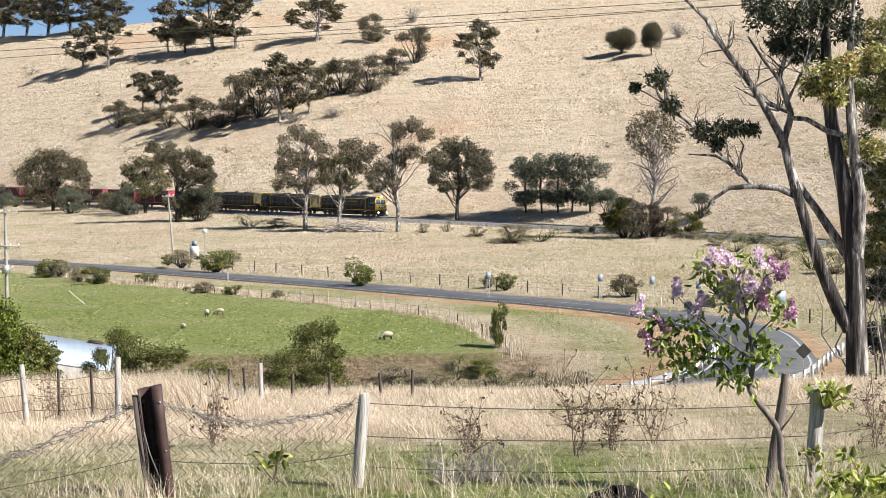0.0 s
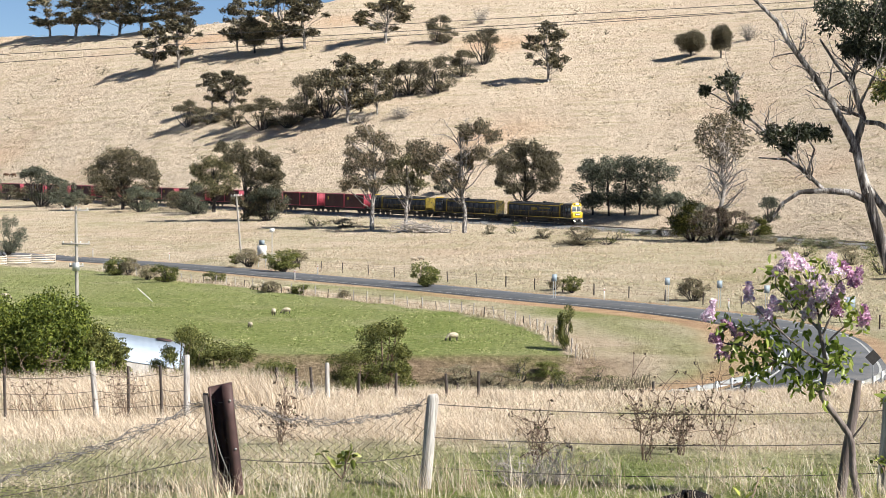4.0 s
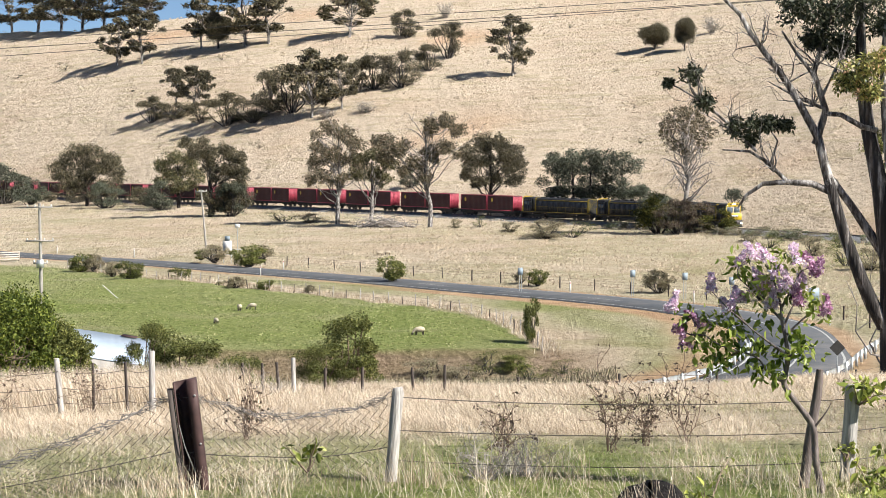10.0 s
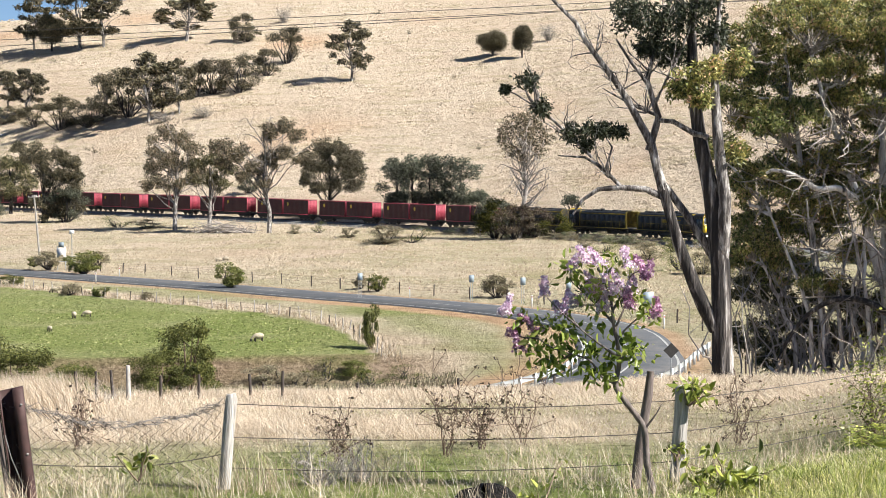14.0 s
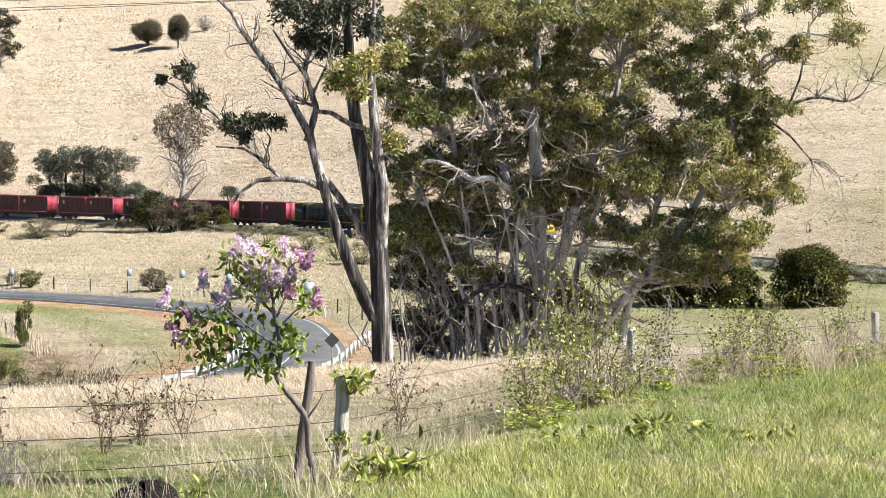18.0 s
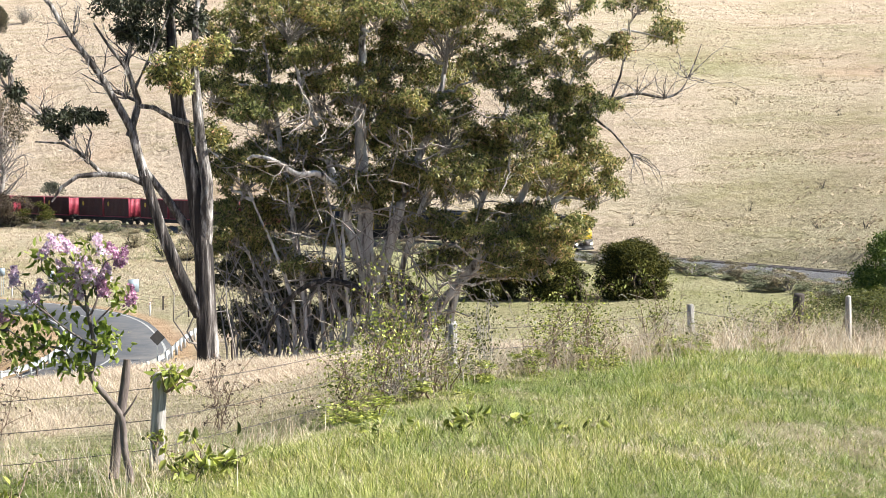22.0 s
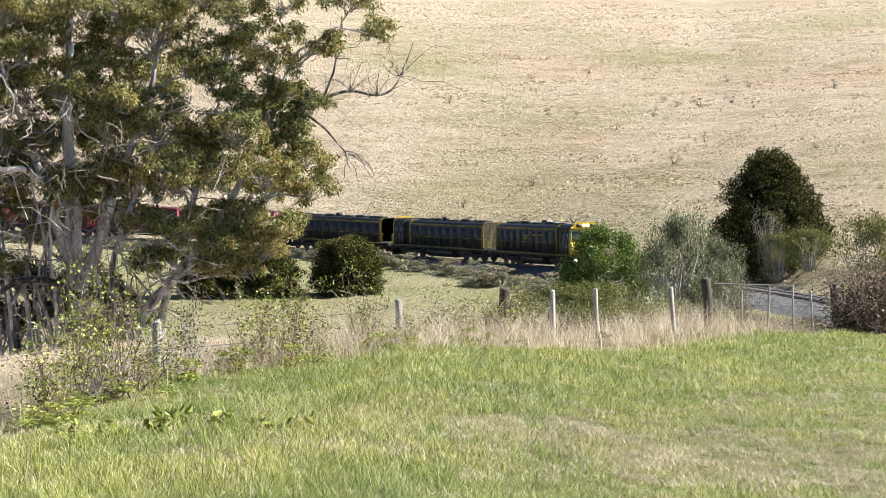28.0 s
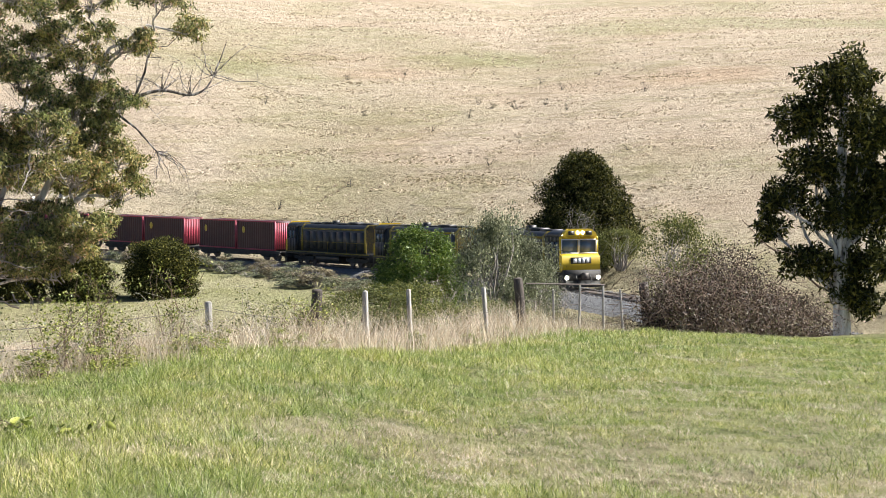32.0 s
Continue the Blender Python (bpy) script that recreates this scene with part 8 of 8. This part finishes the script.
sprig("leafy_weed", 2.75, 10.4, -2.1, 130, 0.085, 0.15, "broad-leaved green weed at the fence foot", 313)
sprig("leafy_weed", 2.5, 10.1, -2.1, 70, 0.08, 0.12, "broad-leaved green weed at the fence foot", 314)
for _k, (_x, _y) in enumerate(((4.0, 10.7), (4.35, 10.9), (4.7, 10.75), (4.95, 11.2), (5.35, 11.0), (5.6, 10.9))):
    sprig("leafy_weed", _x, _y, float(ground(_x, _y)), 40, 0.085, 0.085, "large-leaved green weed in the lawn", 320 + _k)
sprig("leafy_weed", -1.05, 9.9, float(ground(-1.05, 9.9)) + 0.2, 36, 0.06, 0.12, "yellowing leafy shoot in the netting", 331)
sprig("leafy_weed", 1.35, 9.6, float(ground(1.35, 9.6)), 36, 0.06, 0.12, "small leafy shoot in the long grass", 332)


def thistle(x, y, h, seed):
    rng = np.random.default_rng(seed)
    ob = thing("dead_thistle", x, y, "dry brown thistle stalk with seed heads", "weed", "dead thistles")
    st, hd = Shape(), Shape()
    for k in range(7):
        e = np.array([rng.normal(0, 0.22) * h, rng.normal(0, 0.22) * h, h * rng.uniform(0.5, 1.05)])
        p = limb(rng, (0, 0, -0.05), e, 0.2, 7)
        st.tube(p, np.linspace(0.005, 0.002, 7), 5, False)
        for j in (2, 3, 4, 5, 6):
            for _ in range(2):
                q = p[j] + rng.normal(0, 0.11, 3) + [0, 0, 0.06]
                st.tube([p[j], (p[j] + q) / 2 + rng.normal(0, 0.012, 3), q], [0.003, 0.0025, 0.002], 4, False)
                hd.leaves(q + rng.normal(0, 0.008, (4, 3)), 0.028, 0.018, rng, 0)
    tagged(part("stemwork", st, BROWN_TWIG, ob), kind="stuff")
    tagged(part("seed_down", hd, BRAMBLE_LEAF, ob), kind="stuff")


for _k, (_x, _y, _h) in enumerate(((-6.0, 20.0, 1.0), (1.1, 13.4, 0.72), (1.95, 14.9, 0.7), (-8.3, 24.5, 1.1), (-4.9, 20.4, 0.6), (-2.1, 14.6, 0.35), (0.2, 12.3, 0.4), (3.9, 14.5, 0.6), (-7.6, 22.5, 0.5), (1.5, 14.2, 0.4))):
    thistle(_x, _y, _h, 340 + _k)

# the dark stump low in the grass
def charred_stump():
    """A burnt, split root stump with a jagged rim."""
    rng = np.random.default_rng(350)
    th = np.arange(30) * 2 * np.pi / 30
    v = []
    for k, (z, r) in enumerate(((-0.2, 0.30), (-0.02, 0.275), (0.08, 0.265), (0.16, 0.235), (0.215, 0.18), (0.24, 0.10), (0.245, 0.02))):
        jag = 1 + 0.10 * np.sin(3 * th + 1.0) + 0.07 * np.sin(7 * th + k * 0.3) + rng.normal(0, 0.02, 30)
        top = (0.03 * np.sin(th + 0.6) + 0.012 * np.sin(5 * th) + rng.normal(0, 0.006, 30)) * (k > 2)
        v += [(r * j * math.cos(a), r * 0.85 * j * math.sin(a), z + h) for a, j, h in zip(th, jag, top)]
    s = Shape().add(v, [(k * 30 + i, k * 30 + (i + 1) % 30, k * 30 + 30 + (i + 1) % 30, k * 30 + 30 + i) for k in range(6) for i in range(30)])
    s.tube([(-0.16, -0.05, -0.05), (-0.26, -0.06, 0.06), (-0.30, -0.06, 0.14)], [0.09, 0.06, 0.02], 9)
    s.tube([(0.18, -0.05, -0.05), (0.27, -0.06, 0.05), (0.31, -0.06, 0.06)], [0.10, 0.07, 0.02], 9)
    return alone("charred_stump", s, CHAR, "dark brown charred stump half hidden in long grass", "stump")


stump = charred_stump()
stand(stump, 0.97, 9.05, z=float(ground(0.97, 9.05)) - 0.035)
stump.scale = (0.72, 0.8, 0.95)


# ---- shrubs along the fences ----
HEDGE = [(5.15, 13.55, 1.0, 0.9), (5.75, 14.15, 1.25, 0.9), (6.9, 15.3, 1.1, 0.8), (8.9, 16.8, 1.15, 0.9), (10.6, 18.1, 1.1, 0.9), (13.0, 19.9, 1.0, 1.0), (4.7, 13.2, 0.8, 1.0), (5.5, 14.0, 1.15, 1.1), (6.4, 14.8, 0.7, 1.0), (8.3, 16.4, 0.9, 1.1), (9.2, 17.0, 0.7, 1.2), (11.2, 18.4, 0.6, 1.2), (14.8, 21.2, 1.0, 1.3), (5.9, 14.1, 0.7, 1.0)]
plant([bare_variant(401, "hedge_shrub", "thin twiggy hedge shrub just coming into leaf", "hedge shrubs", 1000, FRESH_LEAF, BROWN_TWIG, 13, 0.7), bare_variant(402, "hedge_shrub", "thin twiggy hedge shrub just coming into leaf", "hedge shrubs", 560, FRESH_LEAF, BROWN_TWIG, 11, 0.65), bare_variant(403, "hedge_shrub", "thin twiggy hedge shrub just coming into leaf", "hedge shrubs", 620, HEDGE_LEAF, GREY_TWIG, 11, 0.65)], (4, 4), HEDGE, 15, 6)
plant([scrub_variant(404, HEDGE_LEAF, "bank_bush", "scrambling olive-green bush on the bank", "bushes on the bank", 20, 480, BROWN_TWIG, 0.12), scrub_variant(405, HEDGE_LEAF, "bank_bush", "scrambling olive-green bush on the bank", "bushes on the bank", 20, 480, BROWN_TWIG, 0.12)], (4, 4),
      [(-6.55, 37.4, 1.25, 2.2), (-2.85, 36.8, 1.7, 1.9), (-5.6, 38.6, 0.9, 1.6), (-7.6, 37.2, 1.7, 1.4), (2.6, 107.0, 1.0, 2.4), (-3.4, 36.0, 1.0, 1.4)], 16)


def dead_canes():
    """Pale arching canes caught in the hedge."""
    rng = np.random.default_rng(412)
    fx, fy = np.array([q[0] for q in FENCE]), np.array([q[1] for q in FENCE])
    s = Shape()
    for k in range(150):
        x = rng.uniform(5.0, 15.5)
        y = float(np.interp(x, fx, fy)) + rng.normal(0, 0.3)
        z = float(ground(x, y))
        L, a = rng.uniform(0.3, 0.95), rng.uniform(-0.9, 0.9) + (np.pi if rng.uniform() < 0.5 else 0)
        d = np.array([np.cos(a), 0.35 * np.sin(a), 0])
        up = rng.uniform(0.25, 1.0) * L
        q = spline([(x, y, z - 0.05), np.array([x, y, z]) + d * L * 0.3 + [0, 0, up * 0.55] + rng.normal(0, 0.03, 3), np.array([x, y, z]) + d * L * 0.7 + [0, 0, up * 0.9] + rng.normal(0, 0.04, 3), np.array([x, y, z]) + d * L + [0, 0, up * rng.uniform(0.75, 1.15)]], 0.12)
        s.tube(q, np.linspace(rng.uniform(0.003, 0.006), 0.0015, len(q)), 4, False)
    alone("dead_canes", s, PALE_CANE, "pale arching dead canes tangled in the hedge", "dead canes", kind="stuff")


PALE_CANE = worn("pale_cane", [(0.3, (0.34, 0.28, 0.21)), (0.7, (0.66, 0.58, 0.46))], 4, 0.8)
dead_canes()


def big_hedge():
    rng = np.random.default_rng(406)
    for x, y, h, w in ((-14.6, 43.5, 2.9, 3.6), (-12.6, 44.0, 2.8, 2.9), (-11.5, 44.4, 1.9, 1.7), (-16.8, 43.0, 2.5, 3.2)):
        ob = thing("hawthorn_bush", x, y, "dense fresh green bush in front of the shed", "bush", "green bushes by the shed")
        st, fo = Shape(), Shape()
        for a, b, z, r in random_lobes(rng, 52, h, w, 0.05, w * 0.17):
            st.tube(limb(rng, (a * 0.2, b * 0.2, -0.2), (a, b, z), 0.3, 5), np.linspace(0.03, 0.008, 5), 4, False)
            fo.leaves(filled(rng, (a, b, z), r * 1.2, 900, 0.9, 0.1), 0.085, 0.048, rng, 0.1, 1.0, True)
        tagged(part("stemwork", st, BROWN_TWIG, ob), kind="stuff")
        tagged(part("foliage", fo, HEDGE_LEAF if x > -12.5 else HAWTHORN, ob), kind="stuff")


HAWTHORN = foliage("hawthorn_leaf", [(0.0, (0.03, 0.045, 0.010)), (0.5, (0.10, 0.135, 0.022)), (1, (0.26, 0.29, 0.055))], 0.5, 0.25, 0.25)
big_hedge()
plant([bare_variant(407, "dead_bush", "small dead grey-brown bush by the fence", "dead bushes", 0, None, GREY_TWIG, 26)], (4, 4), [(-3.9, 29.9, 0.5, 0.9), (0.05, 10.7, 0.42, 0.55), (0.3, 10.9, 0.35, 0.6), (5.3, 13.7, 0.6, 1.0)], 17, 8)
plant([scrub_variant(408, HEDGE_LEAF, "green_undergrowth", "olive green undergrowth beside the railway fence", "undergrowth", 18, 520, BROWN_TWIG, 0.10)], (4, 4), [(17.4, 24.6, 0.9, 2.0), (19.2, 25.4, 1.15, 2.4), (20.6, 26.2, 1.25, 2.4), (22.0, 27.4, 1.1, 2.4), (25.2, 28.8, 1.0, 2.2), (26.8, 29.8, 0.9, 2.4), (28.6, 30.6, 0.9, 2.4), (30.2, 31.6, 0.8, 2.4), (24.0, 28.0, 0.8, 2.0), (33.5, 29.0, 1.0, 2.6), (36.5, 30.5, 1.2, 3.0)], 18)
plant([scrub_variant(411, BRUSH_BLADE, "enclosure_brush", "brown dry brush inside the railway enclosure", "brush in the enclosure", 16, 300, BROWN_TWIG, 0.10)], (4, 4), [(28.0, 31.2, 0.8, 1.8), (28.9, 30.5, 0.9, 1.8), (29.5, 30.0, 0.8, 1.8), (30.2, 29.6, 0.9, 1.6), (27.0, 31.6, 0.8, 1.8)], 180)
_hx, _hy = np.array([q[0] for q in FENCE]), np.array([q[1] for q in FENCE])
plant([scrub_variant(k, FRESH_LEAF, "hedge_undergrowth", "low fresh green weeds at the foot of the hedge", "weeds under the hedge", 12, 60, BROWN_TWIG, 0.26) for k in (409, 410)], (4, 4), [(q, float(np.interp(q, _hx, _hy)) + _rng.uniform(-0.7, 0.1), _rng.uniform(0.16, 0.40), _rng.uniform(0.4, 1.0)) for q in np.arange(4.6, 24, 1.0)], 19)

# ---- grass, too much to count ----
def scatter(rng, n, az0, az1, r0, r1, clumps, sigma, keep, power=1.0):
    """Points in clumps over a sector, thicker near the camera; keep(x, y) gives the chance that a clump stays."""
    a = np.radians(rng.uniform(az0, az1, clumps))
    r = r0 + (r1 - r0) * rng.uniform(0, 1, clumps) ** power
    cx, cy = r * np.sin(a), r * np.cos(a)
    ok = rng.uniform(0, 1, clumps) < keep(cx, cy)
    cx, cy, r = cx[ok], cy[ok], r[ok]
    i = rng.integers(0, len(cx), n)
    s = sigma * (0.6 + r[i] / 40)
    return np.column_stack([cx[i] + rng.normal(0, 1, n) * s, cy[i] + rng.normal(0, 1, n) * s]), r[i]


def drygrass_keep(x, y):
    return np.where(lawn_side(x, y) > -0.2, 0.0, np.clip(smooth(0.22, -0.22, 0.6 * wave(x, y, 14, 7) + 0.5 * wave(x, y, 4.5, 8) + 0.50 * smooth(16.5, 12.5, np.hypot(x, y)) * smooth(-1.6, 0.4, x) - 0.30 * smooth(14, 18, np.hypot(x, y))), 0.10, 1)) * smooth(9.6, 11.0, np.hypot(x, y))


def grasses():
    rng = np.random.default_rng(501)
    s = Shape()
    # bleached mounds, blades leaning outwards and with the wind
    for n, r0, r1, per, power, simple in ((2000, 10.5, 20, 85, 1.0, True), (3400, 19, 40, 44, 1.0, True), (2400, 38, 66, 22, 1.0, True)):
        a = np.radians(rng.uniform(-20, 30, n))
        q = r0 + (r1 - r0) * rng.uniform(0, 1, n) ** power
        cx, cy = q * np.sin(a), q * np.cos(a)
        ok = rng.uniform(0, 1, n) < drygrass_keep(cx, cy)
        cx, cy, q = cx[ok], cy[ok], q[ok]
        rad = rng.uniform(0.12, 0.34, len(cx)) * (0.7 + q / 45)
        k = np.repeat(np.arange(len(cx)), per)
        u = rng.uniform(0, 1, len(k)) ** 0.6
        b = rng.uniform(0, 2 * np.pi, len(k))
        p = np.column_stack([cx[k] + rad[k] * u * np.cos(b), cy[k] + rad[k] * u * np.sin(b)])
        side = np.column_stack([np.cos(b), np.sin(b)]) * (0.75 * u)[:, None] + np.array([-0.45, -0.15]) + rng.normal(0, 0.6, (len(cx), 2))[k]
        h = (0.09 + 0.42 * rad[k]) * (1.05 - 0.5 * u * u)
        s.blades(on_ground(p, -0.02), h, np.maximum(0.0022, q[k] * (0.00024 if r0 < 38 else 0.00036)), rng, 0.55, 0.12, simple, side)
    p, r = scatter(rng, 60000, -20, 30, 10.2, 50, 6000, 0.12, drygrass_keep, 1.15)
    s.sward(p, r, 16, lambda p, r: np.clip(0.06 + 0.005 * r, 0.10, 0.30), lambda r: np.maximum(0.0022, r * 0.00025), rng, 0.85)
    # tall stand on the left, before the inner fence
    p, r = scatter(rng, 26000, -20, -8.5, 22.6, 34, 480, 0.25, lambda x, y: np.ones_like(x), 1.0)
    s.blades(on_ground(p, -0.02), 0.62 + 0 * r, 0.0055, rng, 0.25, 0.2, False, np.array([-0.38, -0.05]))
    # crest
    p, r = scatter(rng, 30000, -14, 24, 44, 66, 900, 0.25, lambda x, y: 0.8 + 0 * x, 1.0)
    s.blades(on_ground(p, -0.02), 0.26, 0.018, rng, 0.45, 0.25, True)
    p, r = scatter(rng, 9000, -20, -9, 46, 56, 400, 0.3, lambda x, y: 1.0 + 0 * x, 1.0)
    s.blades(on_ground(p, -0.02), 0.55, 0.016, rng, 0.35)
    line = spline([(x, y, 0) for x, y in PADDOCK_EDGE[1:11]], 0.5)
    i = rng.integers(0, len(line), 5200)
    s.blades(on_ground(line[i, :2] + rng.normal(0, 0.45, (5200, 2)) + [0.5, 0], -0.02), 0.55, 0.05, rng, 0.45, 0.25, True)
    alone("dry_grass", s, STRAW_BLADE, "tall dry straw-coloured grass on the slope", "grass", kind="stuff")
    s = Shape()
    p, r = scatter(rng, 60000, -20, 30, 10.5, 60, 4000, 0.3, lambda x, y: np.where(lawn_side(x, y) > -0.2, 0, 0.15 + 0.85 * smooth(-0.2, 0.3, 0.3 * smooth(17, 12, np.hypot(x, y)) + 0.6 * wave(x, y, 14, 7) + 0.5 * wave(x, y, 4.5, 8))), 1.25)
    s.sward(p, r, 14, lambda p, r: 0.045 + 0.0012 * r, lambda r: np.maximum(0.0028, r * 0.00028), rng, 0.8)
    alone("short_grass", s, GREEN_BLADE, "short green grass under the dry stalks", "grass", kind="stuff")
    s = Shape()
    p, r = scatter(rng, 330000, 8, 57, 8.2, 38, 9000, 0.06, lambda x, y: np.where(lawn_side(x, y) > -0.15, 1.0, 0.0), 1.1)
    g = zones(p[:, 0], p[:, 1])[0]
    ok = rng.uniform(0, 1, len(p)) < np.clip(g * 1.25 - 0.1, 0.12, 1)
    p, r, g = p[ok], r[ok], g[ok]
    def tall(p, r):
        side = lawn_side(p[:, 0], p[:, 1])
        return 0.062 + 0.06 * smooth(0.0, 2.6, side) * smooth(7.5, 3.0, side) + 0.06 * smooth(0.0, 0.7, wave(p[:, 0], p[:, 1], 0.8, 31))

    s.sward(p, r, 12, tall, lambda r: np.maximum(0.0034, r * 0.00036), rng, 0.8)
    alone("lawn_grass", s, GREEN_BLADE, "bright green rough mown lawn grass", "grass", kind="stuff")
    s = Shape()
    p, r = scatter(rng, 95000, 8, 57, 8.2, 34, 4200, 0.10, lambda x, y: np.where(lawn_side(x, y) > 0, np.clip(0.40 + 0.9 * wave(x, y, 6, 11), 0.08, 1), 0.0), 1.1)
    s.sward(p, r, 13, lambda p, r: 0.055 + 0 * r, lambda r: np.maximum(0.0034, r * 0.00036), rng, 1.1)
    alone("dry_lawn_grass", s, STRAW_BLADE, "dry bleached blades in the lawn", "grass", kind="stuff")
    # long stalks along the fences
    s = Shape()
    fx, fy = np.array([q[0] for q in FENCE]), np.array([q[1] for q in FENCE])
    for x0, x1, n, h, off in ((-4.5, 2.6, 1500, 0.28, 0.3), (2.6, 8, 2300, 0.30, 0.35), (8, 14, 4200, 0.50, 0.6), (14, 24, 7500, 0.66, 0.8), (24, 31.5, 5500, 0.50, 0.5)):
        c = rng.uniform(x0, x1, max(12, n // 45))
        x = rng.choice(c, n) + rng.normal(0, 0.13, n)
        h = h * (0.45 + 0.85 * rng.uniform(0, 1, n) ** 1.5)
        y = np.interp(x, fx, fy) + rng.normal(0.1, off, n)
        s.blades(on_ground(np.column_stack([x, y]), -0.02), h, np.interp(x, [2, 8, 20], [0.003, 0.0045, 0.0075]), rng, 0.55)
    alone("fence_grass", s, STRAW_BLADE, "long bleached grass along the fence line", "grass", kind="stuff")
    # loose stalks close to the camera
    s = Shape()
    p, r = scatter(rng, 420, -19, 14, 7.6, 10.2, 70, 0.2, lambda x, y: np.ones_like(x), 1.0)
    s.blades(on_ground(p, -0.02), 0.28, 0.0030, rng, 0.6)
    p, r = scatter(rng, 2600, -19, 14, 8.6, 11.0, 300, 0.16, lambda x, y: np.ones_like(x), 1.0)
    s.blades(on_ground(p, -0.02), 0.15, 0.0022, rng, 0.8)
    for x, y, n, h in ((-1.95, 9.85, 70, 0.26), (-1.75, 9.9, 60, 0.24), (-0.6, 10.15, 60, 0.26), (2.45, 10.5, 50, 0.24), (0.80, 8.75, 46, 0.42), (1.0, 8.85, 30, 0.38), (2.0, 9.6, 60, 0.40), (-3.2, 9.0, 40, 0.42), (-1.2, 9.3, 40, 0.34), (-0.36, 10.4, 46, 0.42), (-0.2, 10.5, 46, 0.36), (0.1, 9.6, 30, 0.3)):
        q = np.column_stack([x + rng.normal(0, 0.09, n), y + rng.normal(0, 0.08, n)])
        s.blades(on_ground(q, -0.02), h, 0.0030, rng, 0.28, 0.2, False, np.array([-0.3, 0.0]))
    alone("loose_stalks", s, STRAW_BLADE, "loose dry grass stalks before the fence", "grass", kind="stuff")


grasses()


def tussocks():
    """Tussocks on the pastures and the hill, each a few broad blades."""
    rng = np.random.default_rng(502)
    s = Shape()

    def field(n, az0, az1, span, size, keep=None):
        a = rng.uniform(az0, az1, n)
        rail = np.interp(a, _t_az, _t_r)
        lo, hi = span(a, rail)
        r = lo + (hi - lo) * rng.uniform(0, 1, n) ** 0.9
        x, y = r * np.sin(np.radians(a)), r * np.cos(np.radians(a))
        return np.column_stack([x, y]), r

    p, r = field(7500, -20, 15, lambda a, q: (np.interp(a, FLAT_AZ, FLAT_R) + 3, q - 7), 0.5)
    for k in range(4):
        s.blades(on_ground(p + rng.normal(0, 0.16, p.shape), -0.03), 0.34, 0.09, rng, 0.6, 0.25, True)
    p, r = field(26000, -20, 58, lambda a, q: (q + 9, q + 330), 0.5)
    for k in range(3):
        s.blades(on_ground(p + rng.normal(0, 0.2, p.shape), -0.04), 0.16 + 0.0004 * r, 0.14 + 0.0005 * r, rng, 0.8, 0.25, True)
    alone("tussock_grass", s, TUSSOCK_BLADE, "pale tussocks over the dry pasture and hill", "grass", kind="stuff")
    # worn little terraces along the contours of the steeper hill
    s = Shape()
    p, r = field(42000, 24, 48, lambda a, q: (q + 12, q + 230), 0.5)
    h, u = ground(p[:, 0], p[:, 1]), p[:, 0] - 0.6 * p[:, 1]
    p = p[wave(u, 16 * h, 34, 41) * 0.6 + wave(u, 34 * h, 15, 42) * 0.5 > 0.42]
    s.blades(on_ground(p + rng.normal(0, 0.5, p.shape), -0.03), 0.17, 0.42, rng, 0.9, 0.25, True)
    alone("terrace_grass", s, TERRACE_BLADE, "brown broken turf along small hill terraces", "grass", kind="stuff")
    s = Shape()
    p, r = field(9000, -18, 4, lambda a, q: (111 + 0 * a, np.interp(a, FLAT_AZ, FLAT_R) - 24), 0.5)
    inside = p[:, 0] < np.interp(p[:, 1], [q[1] for q in PADDOCK_EDGE], [q[0] for q in PADDOCK_EDGE]) - 1
    p = p[inside]
    for k in range(3):
        s.blades(on_ground(p + rng.normal(0, 0.2, p.shape), -0.02), 0.10, 0.09, rng, 0.7, 0.25, True)
    p, r = field(1100, 18, 48, lambda a, q: (72 + 0 * a, q - 9), 0.5)
    for k in range(3):
        s.blades(on_ground(p + rng.normal(0, 0.2, p.shape), -0.02), 0.13, 0.07, rng, 0.7, 0.25, True)
    alone("pasture_tufts", s, PASTURE_BLADE, "green and yellow tufts in the grazed paddocks", "grass", kind="stuff")
    # rough growth on the verge and along the paddock fence
    s = Shape()
    line = spline([(x, y, 0) for x, y in PADDOCK_EDGE[1:11]], 0.5)
    i = rng.integers(0, len(line), 3000)
    a = np.radians(rng.uniform(-12, 5, 5000))
    r = rng.uniform(94, 104.5, 5000)
    s.blades(on_ground(np.column_stack([r * np.sin(a), r * np.cos(a)]), -0.02), 0.45, 0.06, rng, 0.4)
    i = rng.integers(0, len(TRACK) - 1, 9000)
    side = rng.choice([-1, 1], 9000) * rng.uniform(3.4, 6.5, 9000)
    d = np.gradient(TRACK[:, :2], axis=0)
    d /= np.linalg.norm(d, axis=1)[:, None]
    q = TRACK[i, :2] + np.column_stack([d[i, 1], -d[i, 0]]) * side[:, None]
    s.blades(on_ground(q, -0.2), np.where(side > 0, 0.7, 0.4), 0.045, rng, 0.5)
    alone("rank_grass", s, BRUSH_BLADE, "rank grey-brown grass along creek, fence and railway", "grass", kind="stuff")


tussocks()


motions()
